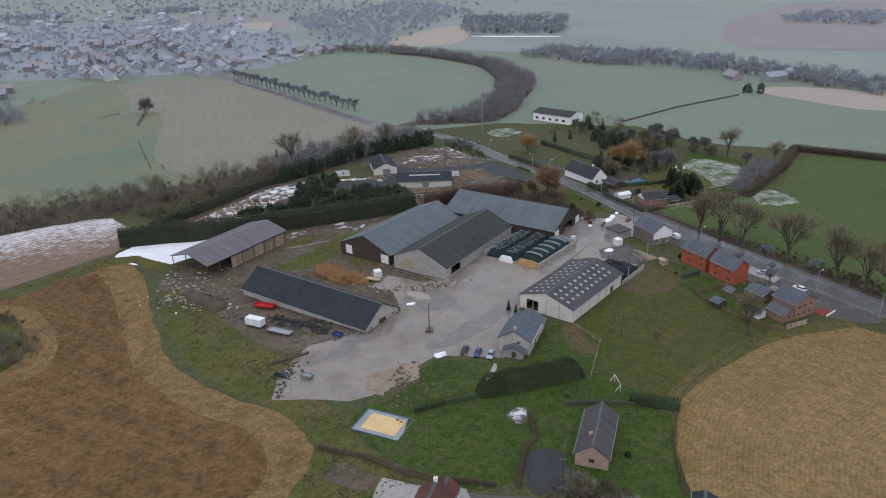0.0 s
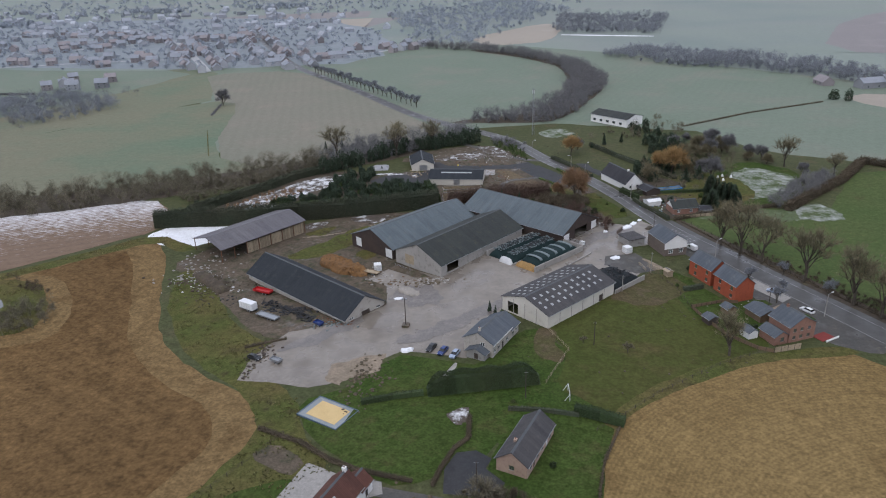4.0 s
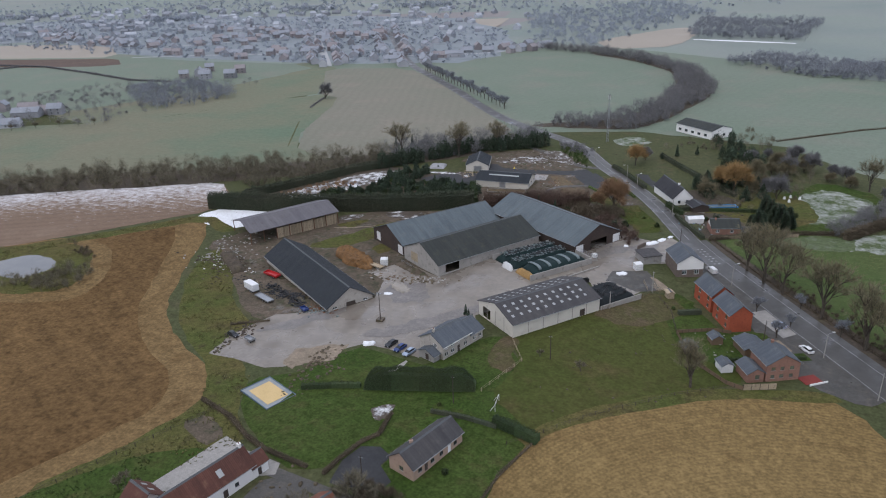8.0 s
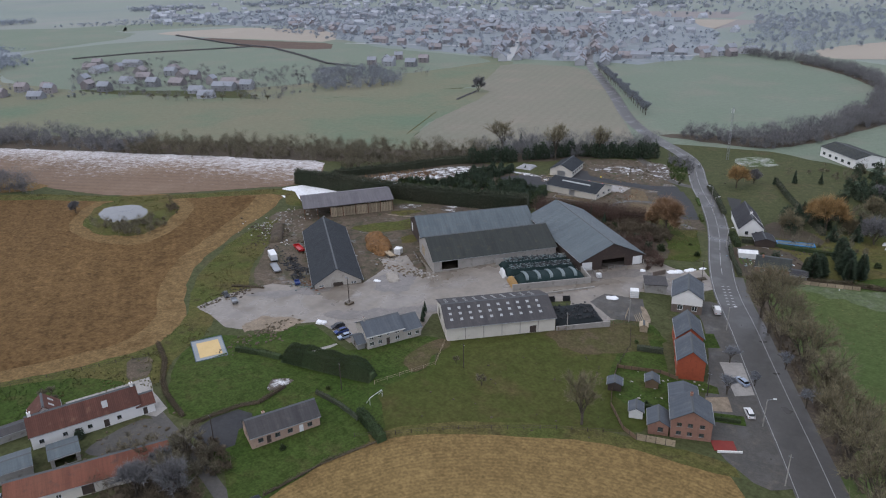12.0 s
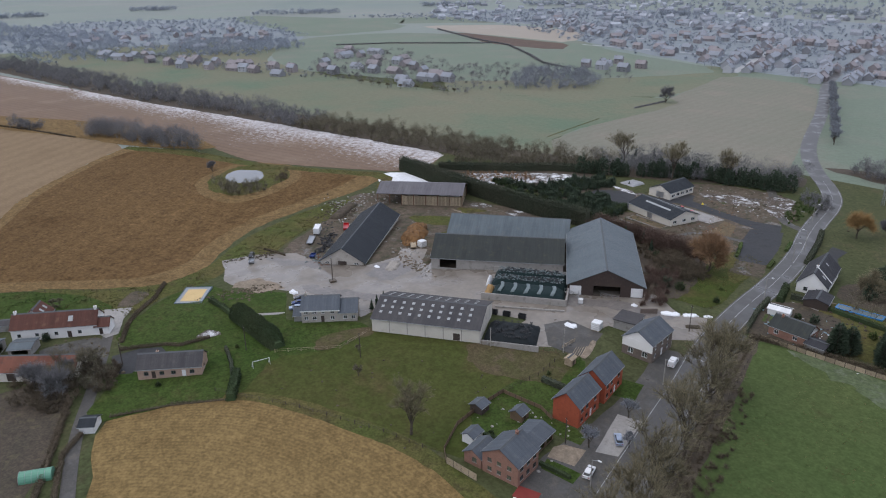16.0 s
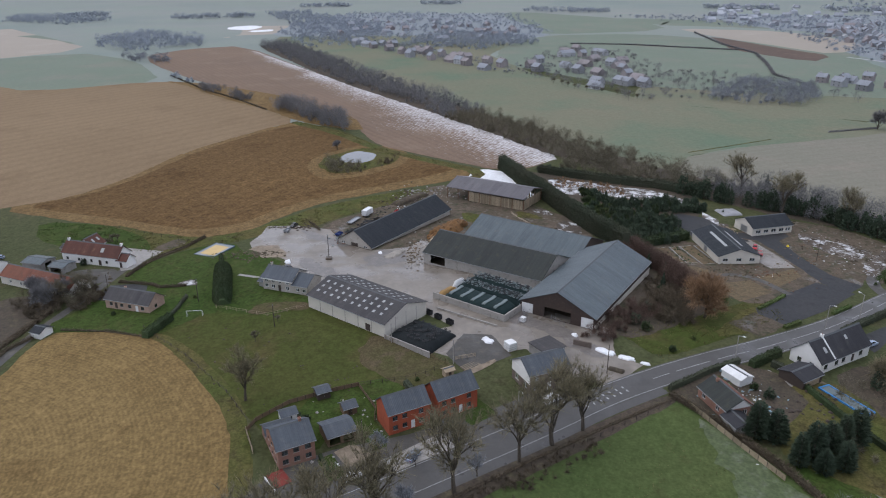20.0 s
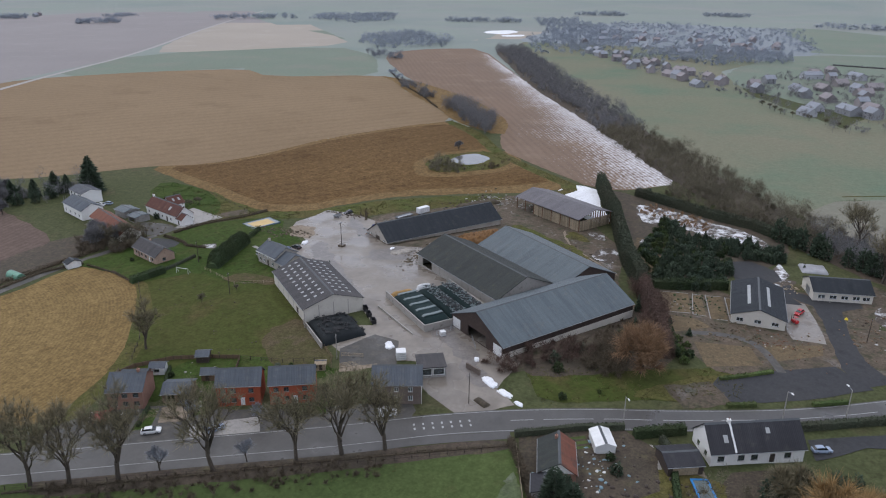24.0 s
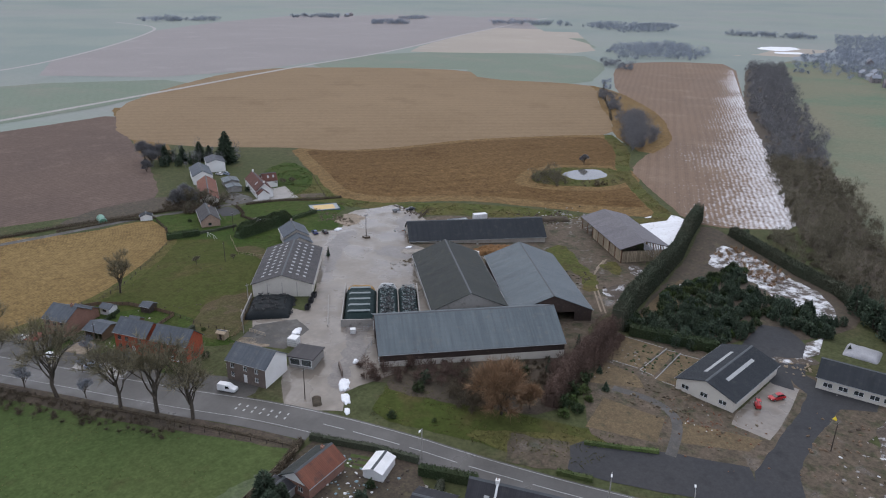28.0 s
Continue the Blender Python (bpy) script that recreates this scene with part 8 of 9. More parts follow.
heap("silage_mound", clamp_at @ pose(2.5, 0.25, 0), CL - 3.0, 9.7, 2.7, M["tarp_green"], "silage heap under dark green sheeting", seed=2, crest=0.3)
heap("silage_mound", clamp_at @ pose(1.0, 10.4, 0), CL - 1.5, 6.2, 2.4, M["tarp_green"], "silage heap under dark green sheeting", seed=3)
heap("silage_mound", clamp_at @ pose(1.0, 17.0, 0), CL - 1.5, 5.8, 2.2, M["tarp_green"], "silage heap under dark green sheeting", seed=4)
M["silage"] = surf("cut_silage", (0.330, 0.200, 0.075), (0.270, 0.165, 0.062), (0.200, 0.120, 0.050), scales=(0.3, 1.2, 6), grain=0.4, bump=0.6, local=True)
M["pale_sheet"] = surf("pale_plastic_sheet", (0.60, 0.60, 0.58), (0.52, 0.52, 0.51), scales=(0.3, 1, 5), grain=0.15, rough=0.35, bump=0.4, local=True)
M["grey_sheet"] = surf("greyish_green_sheet", (0.130, 0.160, 0.158), (0.105, 0.135, 0.134), scales=(0.5, 2, 6), grain=0.2, rough=0.35, bump=0.3, local=True)
heap("cut_silage", clamp_at @ pose(0.2, 0.6, 0), 2.8, 8.8, 1.7, M["silage"], "cut orange-brown face of the silage", seed=5)
heap("silage_sheet", clamp_at @ pose(-0.6, 10.5, 0), 1.6, 5.9, 1.9, M["pale_sheet"], "rolled-back pale plastic silage sheet", "sheet", seed=6)
for k in range(5):  # bands of lighter sheet over the first heap
    bm = bmesh.new()
    n = 12
    u0 = 5.0 + 4.2 * k
    rows = []
    for i in range(n + 1):
        v = 1.6 + 6.6 * i / n
        s = min(1.0, 4.5 * min((v - 0.25) / 9.7, 1 - (v - 0.25) / 9.7))
        z = 2.7 * (0.25 + 0.75 * math.sin(s * math.pi / 2)) + 0.3 * math.sin((v - 0.25) / 9.7 * math.pi) + 0.2
        bow = 0.5 * math.sin(i / n * math.pi)
        rows.append([bm.verts.new((u0 + bow + w, v, z + dz)) for w, dz in ((0, 0), (1.1, 0), (1.1, -0.25), (0, -0.25))])
    for a, b in zip(rows, rows[1:]):
        for q in range(4):
            bm.faces.new((a[q], b[q], b[(q + 1) % 4], a[(q + 1) % 4]))
    bmesh.ops.recalc_face_normals(bm, faces=bm.faces)
    single("sheet_band", bm, M["grey_sheet"], "pale grey band of plastic over the heap", "sheet", clamp_at, "sheet bands")


def tyre_mesh():
    bm = bmesh.new()
    rings = []
    for i in range(9):
        a = 2 * math.pi * i / 9
        rings.append([bm.verts.new(((0.33 + 0.12 * math.cos(b)) * math.cos(a), (0.33 + 0.12 * math.cos(b)) * math.sin(a), 0.1 + 0.1 * math.sin(b))) for b in (0.5, 2.6, 4.71)])
    for i in range(9):
        for j in range(3):
            bm.faces.new((rings[i][j], rings[(i + 1) % 9][j], rings[(i + 1) % 9][(j + 1) % 3], rings[i][(j + 1) % 3]))
    return mesh_of("tyre", bm, M["rubber"])


TYRE = tyre_mesh()
rng = random.Random(8)
for k in range(150):  # tyres that weigh down the second and third heap
    bay = k % 2
    u, v = rng.uniform(3, 24), rng.uniform(1.1, 4.8)
    ob = new("tyre", TYRE)
    ob.matrix_world = clamp_at @ pose(u, (10.4 if bay == 0 else 17.0) + v, (2.4 if bay == 0 else 2.2) + 0.12, rng.uniform(-8, 8), rng.uniform(-8, 8), 0)
    tagged(ob, "worn black tyre weighing down silage sheeting", "tyre", "tyres on the silage")
bits = bmesh.new()
for k in range(420):  # bright scuffs of net and gravel bags between the tyres
    u, v = rng.uniform(2.5, 25), rng.choice((10.4, 17.0)) + rng.uniform(0.9, 5.0)
    z = 2.5 if v < 16.7 else 2.3
    a, L = rng.choice((0, math.pi / 2)) + rng.uniform(-0.3, 0.3), rng.uniform(0.3, 0.9)
    box(bits, -L / 2, L / 2, -0.12, 0.12, 0, 0.12, lambda x, y, h: (u + x * math.cos(a) - y * math.sin(a), v + x * math.sin(a) + y * math.cos(a), z + h))
single("gravel_bags", bits, M["grey_sheet"], "pale gravel bags lying on silage sheeting", "bag", clamp_at, kind="stuff")
barn_at = bpy.data.objects["storage_barn"].matrix_world
heap("sheeted_mound", barn_at @ pose(32.5, 0.3, 0), 15.6, 13.0, 2.0, M["tarp_black"], "wide heap under black plastic and tyres", seed=7, lumpy=0.4)
for k in range(70):
    u, v = rng.uniform(34.5, 46.5), rng.uniform(1.8, 11.5)
    ob = new("tyre", TYRE)
    ob.matrix_world = barn_at @ pose(u, v, 2.08 + 0.1 * rng.random(), rng.uniform(-12, 12), rng.uniform(-12, 12), 0)
    tagged(ob, "worn black tyre lying on black sheeting", "tyre", "tyres on the black heap")
clampb = [barn_at @ Vector(p) for p in ((32.4, -0.4, 0), (49, -0.4, 0), (49.5, 6, 0))]
low_wall("yard_wall", (clampb[0].x, clampb[0].y), (clampb[1].x, clampb[1].y), 0.3, 1.4, "concrete", "low concrete wall beside the black heap")
for k in range(26):
    p = barn_at @ Vector((rng.uniform(34, 46), rng.choice((12.9, 13.5)) + rng.uniform(-0.3, 0.3), 0.1 + 0.2 * (k % 3)))
    ob = new("tyre", TYRE)
    ob.matrix_world = pose(p.x, p.y, terrain(p.x, p.y) + TOP + 0.2 * (k % 3))
    tagged(ob, "worn black tyre stacked beside the heap", "tyre", "tyres beside the heap")



def tyre_pile(a, b, count, label, seed):
    """Old tyres thrown in a long heap."""
    rng = random.Random(seed)
    ob = thing("tyre_pile", on(*a), label, "tyre pile")
    dx, dy = b[0] - a[0], b[1] - a[1]
    d = math.hypot(dx, dy)
    for k in range(count):
        u, v = rng.random(), rng.gauss(0, 1.1)
        x, y = dx * u - dy / d * v, dy * u + dx / d * v
        z = terrain(a[0] + x, a[1] + y) - terrain(*a) + rng.choice((0.0, 0.0, 0.18, 0.36)) * max(0.0, 1 - abs(v) / 1.6)
        tyre = piece("tyre", TYRE, ob, pose(x, y, z, rng.uniform(-25, 25), rng.uniform(-25, 25), 0))
        tyre.scale = (rng.uniform(1.0, 1.5),) * 3


def black_bin(x, y, deg):
    ob = thing("black_bin", on(x, y, deg), "black plastic crate beside the sheeted heap", "crate", "black crates")
    bm = bmesh.new()
    for q in ((0, 2.2, 0, 0.08), (0, 2.2, 1.22, 1.3), (0, 0.08, 0.08, 1.22), (2.12, 2.2, 0.08, 1.22)):
        box(bm, *q, 0.1, 1.3)
    box(bm, 0.08, 2.12, 0.08, 1.22, 0.1, 0.3)
    part("body", bm, M["rubber"], ob)
    bm = bmesh.new()
    for q in ((-0.06, 2.26, -0.06, 0.0), (-0.06, 2.26, 1.3, 1.36), (-0.06, 0.0, 0.0, 1.3), (2.2, 2.26, 0.0, 1.3)):
        box(bm, *q, 1.2, 1.34)
    part("rim", bm, M["rubber"], ob)
    for u in (0.3, 1.8):
        bm = bmesh.new()
        box(bm, u, u + 0.2, 0, 1.3, -0.1, 0.1)
        part("foot", bm, M["rubber"], ob)


tyre_pile((-56, 204), (-36, 192), 110, "long heap of old black tyres beside a barn", 41)
for x, y in ((43.9, 223.8), (46.9, 226.6), (50.4, 230.0)):
    black_bin(x, y, 42)

# ---- dung, rubble, snow ----
M["dung"] = surf("straw_dung", (0.190, 0.100, 0.038), (0.140, 0.074, 0.030), (0.085, 0.046, 0.022), scales=(0.2, 0.8, 5), grain=0.5, bump=0.8, local=True)
M["gravel"] = surf("pale_gravel", (0.320, 0.290, 0.250), (0.270, 0.245, 0.210), scales=(0.2, 0.8, 6), grain=0.3, bump=0.6, local=True)
heap("dung_pile", on(-50, 236, -37), 25, 10, 1.9, M["dung"], "loose orange-brown straw dung heap", seed=11, crest=0.8, lumpy=0.9, oval=True)
heap("gravel_heap", on(-14, 213, -35), 10, 5, 1.0, M["gravel"], "low heap of pale gravel", seed=12, lumpy=0.4, oval=True)
heap("earth_bank", on(-20, 231, -33), 20, 4, 1.1, M["mud"], "grassy earth bank before the cattle barn", seed=13, lumpy=0.6)
heap("earth_bank", on(-92, 222, -40), 22, 5, 1.2, M["litter"], "weedy earth bank with rubbish", seed=14, lumpy=0.7)


def lumps(name, x, y, spread, count, size, material, label, category, seed, flat=0.35, kind="stuff"):
    """Scattered irregular lumps in one mesh."""
    rng = random.Random(seed)
    bm = bmesh.new()
    for _ in range(count):
        px, py = x + rng.gauss(0, spread[0]), y + rng.gauss(0, spread[1])
        s = size * rng.uniform(0.4, 1.3)
        m = pose(px, py, terrain(px, py) + TOP, 0, 0, rng.uniform(0, 360)) @ Matrix.Diagonal((s, s * rng.uniform(0.4, 1), s * flat, 1))
        ball = bmesh.ops.create_icosphere(bm, subdivisions=1, radius=1.0, matrix=m)
        for v in ball["verts"]:
            v.co += Vector((rng.uniform(-1, 1), rng.uniform(-1, 1), rng.uniform(-0.5, 0.5))) * s * 0.22
    return single(name, bm, material, label, category, kind=kind, smooth=True)


for x, y, deg, L, W, high, label in ((-3.2, 172.2, 15, 4.0, 2.4, 0.7, "shovelled heap of old snow by the lawn"), (67.0, 270.0, 50, 6.0, 3.0, 0.35, "shovelled old snow along the verge"), (71.0, 275.6, 62, 5.0, 2.4, 0.3, "shovelled old snow along the verge"), (73.8, 281.0, 60, 3.0, 1.6, 0.25, "shovelled old snow along the verge"), (58.6, 265.6, 20, 2.2, 1.6, 0.5, "small heap of old snow"),
                                      (60.6, 239.4, 40, 4.2, 2.6, 0.4, "broken heap of old snow on asphalt"), (-12.5, 205.6, 10, 3.4, 1.8, 0.4, "small heap of old snow by a barn")):
    heap("snow_heap", on(x, y, deg), L, W, high, M["snow"], label, "snow", seed=x, lumpy=0.2, oval=True)
lumps("rubble", -88, 220, (6, 3.5), 130, 0.5, M["grey_wall"], "rubble and rubbish along the bank", "rubble", 41, 0.6)
lumps("rubble", -80, 208, (4, 5), 60, 0.45, M["mud"], "clods and rubbish beside the yard", "rubble", 42, 0.6)
lumps("rubble", -8, 158, (2.5, 6), 60, 0.5, M["mud"], "earth clods along the yard's edge", "rubble", 43, 0.6)
lumps("yard_junk", -45, 198.5, (5, 1.3), 130, 0.6, M["rubber"], "black tyres and scrap beside the low barn", "scrap", 44, 0.5)
lumps("yard_junk", -30, 192, (3, 1.5), 40, 0.4, M["rust"], "rusty scrap beside the low barn", "scrap", 45, 0.6)
lumps("yard_edge", -44, 170, (1.2, 5), 40, 0.5, M["bramble"], "weeds and clods along the yard's edge", "weeds", 46, 0.6)
lumps("nursery_litter", -6, 384, (12, 8), 160, 0.4, M["paving"], "scattered litter on bare ground", "litter", 47, 0.3)
lumps("garden_litter", 90, 300, (4, 5), 16, 0.4, M["frame_white"], "pale clutter in a garden", "clutter", 48, 0.6)
lumps("garden_litter", 83, 303, (3, 3), 30, 0.5, M["dark_timber"], "dark clutter in a garden", "clutter", 49, 0.6)


POND = [(-139, 187), (-145, 174), (-161, 174), (-172, 184), (-163, 198), (-147, 197)]


def tussocks(name, pts, count, seed, material="tussock", size=0.6):
    rng = np.random.default_rng(seed)
    xs, ys = [p[0] for p in pts], [p[1] for p in pts]
    P = []
    while len(P) < count:
        x, y = rng.uniform(min(xs), max(xs)), rng.uniform(min(ys), max(ys))
        if inside(x, y, pts) and not inside(x, y, POND) and noise.noise((x * 0.15, y * 0.15, seed)) > -0.05:
            P.append((x, y, terrain(x, y) + 0.1))
    P = np.repeat(np.array(P), 7, axis=0)
    way = rng.normal(scale=0.6, size=P.shape)
    way[:, 2] = 1.0
    v, f = blades(rng, P, way, rng.uniform(0.4, 1.1, len(P)) * size, np.full(len(P), 0.28 * size / 0.6))
    return tagged(new(name, soup(name, v, f, M[material])), "rough winter grass tussocks", "grass", kind="stuff")


tussocks("grass_tussocks", [(-98, 232), (-92, 205), (-77, 182), (-62, 168), (-42, 156), (-46, 166), (-44, 176), (-60, 188), (-80, 214)], 600, 1)
tussocks("grass_tussocks", [(-40, 150), (-30, 133), (-36, 113), (-26, 102), (-8, 122), (-20, 136), (-26, 150)], 400, 2)
tussocks("meadow_tufts", [(140, 202), (104, 266), (110, 292), (145, 290), (200, 220)], 700, 3, "tussock", 0.4)
tussocks("verge_tufts", [(58, 279), (72, 288), (60, 312), (48, 335), (34, 330), (44, 312)], 500, 4, "tussock", 0.5)
tussocks("garden_weeds", [(-46, 90), (-30, 112), (-24, 112), (-20, 96), (-28, 70), (-50, 60)], 450, 5, "laurel", 0.6)
tussocks("bank_weeds", [(-122, 176), (-136, 165), (-156, 167), (-176, 184), (-174, 200), (-156, 210), (-140, 206), (-126, 190)], 500, 6)
tussocks("balk_weeds", [(-257, 134), (-222, 171), (-180, 196), (-146, 230), (-124, 257), (-100, 246), (-120, 250), (-140, 226), (-176, 190), (-216, 164), (-250, 130)], 700, 7)

M["blue_cover_far"] = plain("faded_blue_plastic", (0.20, 0.30, 0.34), 0.5)
lumps("yard_clutter", -84, 216, (7, 3.5), 110, 0.7, M["litter"], "dark weeds and clods on the earth bank", "weeds", 51, 0.6)
lumps("yard_clutter", -78, 212, (6, 2), 26, 0.55, M["pale_sheet"], "scraps of pale plastic and rubbish", "rubbish", 52, 0.4)
lumps("yard_clutter", -66, 204, (6, 2), 40, 0.5, M["rubber"], "black tyres and scrap on the bank", "scrap", 53, 0.5)
lumps("yard_clutter", -22, 228, (4, 3), 40, 0.5, M["concrete"], "broken concrete and stones by the barn", "rubble", 54, 0.6)
lumps("yard_clutter", -16, 220, (5, 2), 30, 0.6, M["timber"], "old timber and pallets by the barn", "scrap", 55, 0.4)
lumps("yard_clutter", -40, 268, (8, 5), 60, 0.6, M["litter"], "clods and weeds behind the barns", "weeds", 56, 0.5)
lumps("yard_clutter", -12, 160, (1.5, 7), 70, 0.6, M["bramble"], "brown weeds at the yard's edge", "weeds", 57, 0.6)
lumps("yard_clutter", -30, 189.5, (4, 1.5), 50, 0.5, M["grey_sheet"], "grey scraps and rubbish by the barn's end", "rubbish", 71, 0.6)
lumps("yard_clutter", -29, 190.5, (4, 1.5), 30, 0.45, M["rust"], "rusty scrap by the barn's end", "scrap", 72, 0.6)
lumps("yard_clutter", -7, 220, (8, 1.6), 70, 0.5, M["concrete"], "broken concrete along the barn wall", "rubble", 73, 0.6)
lumps("yard_clutter", -8, 219, (8, 1.8), 60, 0.55, M["bramble"], "brown weeds along the barn wall", "weeds", 74, 0.7)
lumps("yard_clutter", -92, 232, (6, 8), 70, 0.6, M["concrete"], "stones and rubble beside the hay shed", "rubble", 75, 0.5)
lumps("yard_clutter", -45, 171, (2, 6), 60, 0.5, M["dark_timber"], "dark scrap along the yard's edge", "scrap", 76, 0.7)
lumps("nursery_clutter", 8, 340, (10, 5), 18, 0.25, M["frame_white"], "white labels and scraps on bare beds", "scraps", 77, 0.25)
lumps("nursery_clutter", 2, 378, (14, 5), 30, 0.4, M["pale_sheet"], "white plastic scraps on bare ground", "rubbish", 78, 0.4)
lumps("garden_clutter", 92, 302, (7, 4), 22, 0.4, M["frame_white"], "white and grey clutter round a small house", "clutter", 79, 0.6)
lumps("nursery_clutter", 2, 312, (6, 4), 40, 0.35, M["paving"], "stones and pots between planting beds", "stones", 58, 0.6)
lumps("nursery_clutter", 12, 330, (6, 7), 90, 0.5, M["bramble"], "low brown plants in nursery beds", "plants", 59, 0.8)
lumps("nursery_clutter", -4, 318, (6, 5), 70, 0.45, M["hedge_green"], "low green plants in nursery beds", "plants", 60, 0.9)
lumps("nursery_clutter", 0, 384, (14, 8), 90, 0.7, M["litter"], "dark rubbish and brushwood on bare ground", "rubbish", 61, 0.5)
lumps("nursery_clutter", -2, 366, (10, 4), 40, 0.5, M["timber"], "pallets and timber by the nursery", "scrap", 62, 0.7)
lumps("garden_clutter", 92, 318, (6, 6), 60, 0.6, M["dark_timber"], "dark clutter and pots in a garden", "clutter", 63, 0.7)
lumps("garden_clutter", 12, 104, (8, 6), 70, 0.7, M["bramble"], "tangled brown weeds by the lane", "weeds", 64, 0.7)
lumps("garden_clutter", 96, 206, (5, 8), 34, 0.4, M["concrete"], "pots and slabs in the back gardens", "clutter", 65, 0.5)
lumps("paddock_molehills", 66, 190, (16, 14), 40, 0.35, M["litter"], "small molehills and dung in the paddock", "molehills", 66, 0.4)

tussocks("orchard_weeds", [(14, 96), (22, 92), (44, 104), (36, 109), (14, 107)], 400, 8, "bramble", 0.7)

lumps("garden_clutter", 88, 303, (5, 5), 50, 0.5, M["blue_cover_far"], "blue and pale plastic clutter in a garden", "clutter", 67, 0.5)

# ---- vehicles ----
def paint(name, col, rough=0.3):
    return plain(name, col, rough, 0.0, 0.5, scale=0.8, grain=0.05)


M["tyre_rubber"] = M["rubber"]
M["rim"] = plain("wheel_rim", (0.45, 0.46, 0.47), 0.35, 0.8)
M["lamp_glass"] = plain("headlamp", (0.75, 0.76, 0.76), 0.15)
M["tail_glass"] = plain("tail_lamp", (0.30, 0.012, 0.010), 0.2)
M["car_glass"] = plain("tinted_car_glass", (0.015, 0.018, 0.020), 0.08, 0, 0.6)


def lofted(bm, stations):
    """A body from cross-sections: x, then half width and height pairs from sill to roof."""
    rings = []
    for x, prof in stations:
        rings.append([bm.verts.new((x, -w, z)) for w, z in prof] + [bm.verts.new((x, w, z)) for w, z in reversed(prof)])
    for a, b in zip(rings, rings[1:]):
        n = len(a)
        for k in range(n):
            bm.faces.new((a[k], a[(k + 1) % n], b[(k + 1) % n], b[k]))
    bm.faces.new(rings[0][::-1])
    bm.faces.new(rings[-1])
    bmesh.ops.recalc_face_normals(bm, faces=bm.faces)


def wheel(parent, x, y, r=0.32):
    bm = bmesh.new()
    tube(bm, (x, y - 0.1, r), (x, y + 0.1, r), r, r, 14)
    w = part("wheel", bm, M["tyre_rubber"], parent)
    bm = bmesh.new()
    s = 1 if y > 0 else -1
    tube(bm, (x, y + s * 0.09, r), (x, y + s * 0.115, r), r * 0.62, r * 0.55, 12)
    part("rim", bm, M["rim"], w)


def car(name, m, colour, label, kind="hatch"):
    ob = thing(name, m, label, "van" if kind == "van" else "car")
    body = bmesh.new()
    if kind == "van":
        L, W, H = 4.9, 0.92, 1.95
        low = [(0, [(0.80, 0.35), (0.84, 0.7), (0.80, 0.95)]), (0.25, [(0.88, 0.3), (W, 0.75), (0.86, 1.05)]), (1.0, [(0.9, 0.28), (W, 0.85), (0.84, 1.22)]), (1.75, [(0.9, 0.28), (W, 0.95), (0.76, H - 0.08)]), (2.2, [(0.9, 0.28), (W, 0.95), (0.78, H)]), (4.75, [(0.9, 0.28), (W, 0.95), (0.78, H)]), (L, [(0.86, 0.35), (0.88, 0.95), (0.74, H - 0.1)])]
        lofted(body, low)
        glass = [(1.05, 1.72, 1.24, 1.80, 0.80)]
    else:
        L, W, H = 4.3, 0.88, 1.46
        low = [(0, [(0.72, 0.35), (0.80, 0.55), (0.76, 0.68)]), (0.2, [(0.84, 0.28), (0.87, 0.58), (0.82, 0.78)]), (1.15, [(0.86, 0.25), (W, 0.65), (0.80, 0.95)]), (2.2, [(0.86, 0.25), (W, 0.68), (0.80, 0.98)]), (3.9, [(0.86, 0.25), (W, 0.70), (0.78, 1.0)]), (L, [(0.80, 0.35), (0.84, 0.65), (0.74, 0.92)])]
        lofted(body, low)
        cabin = bmesh.new()
        lofted(cabin, [(1.05, [(0.76, 0.92), (0.74, 0.96)]), (1.85, [(0.76, 0.92), (0.60, 1.38)]), (2.3, [(0.76, 0.92), (0.60, H - 0.02)]), (3.4, [(0.76, 0.92), (0.60, H - 0.06)]), (4.1, [(0.74, 0.92), (0.66, 1.0)])])
        part("window_band", cabin, M["car_glass"], ob, "dark car glass")
        roof = bmesh.new()
        lofted(roof, [(1.82, [(0.60, 1.36), (0.58, 1.42)]), (2.3, [(0.61, H - 0.05), (0.56, H + 0.02)]), (3.4, [(0.61, H - 0.09), (0.56, H - 0.02)]), (3.6, [(0.60, 1.3), (0.56, 1.34)])])
        part("roof", roof, colour, ob)
        glass = []
    part("body", body, colour, ob, smooth=False)
    for x in (0.85, L - 0.85):
        for y in (-0.78, 0.78):
            wheel(ob, x, y)
    for x0, x1, z0, z1, w in glass:
        bm = bmesh.new()
        v = [bm.verts.new(p) for p in ((x0 - 0.02, -w + 0.1, z0), (x0 - 0.02, w - 0.1, z0), (x1 - 0.03, w - 0.12, z1), (x1 - 0.03, -w + 0.12, z1))]
        bm.faces.new(v)
        part("windscreen", bm, M["car_glass"], ob)
        for s in (-1, 1):
            bm = bmesh.new()
            bm.faces.new([bm.verts.new(p) for p in ((1.5, s * 0.935, 1.05), (2.6, s * 0.935, 1.05), (2.6, s * 0.84, 1.65), (1.8, s * 0.84, 1.65))])
            part("side_window", bm, M["car_glass"], ob)
    for y in (-0.6, 0.6):
        bm = bmesh.new()
        box(bm, -0.02, 0.06, y - 0.16, y + 0.16, 0.56, 0.70)
        part("headlamp", bm, M["lamp_glass"], ob)
        bm = bmesh.new()
        box(bm, L - 0.05, L + 0.02, y - 0.14, y + 0.14, 0.66, 0.84)
        part("tail_lamp", bm, M["tail_glass"], ob)
    return ob


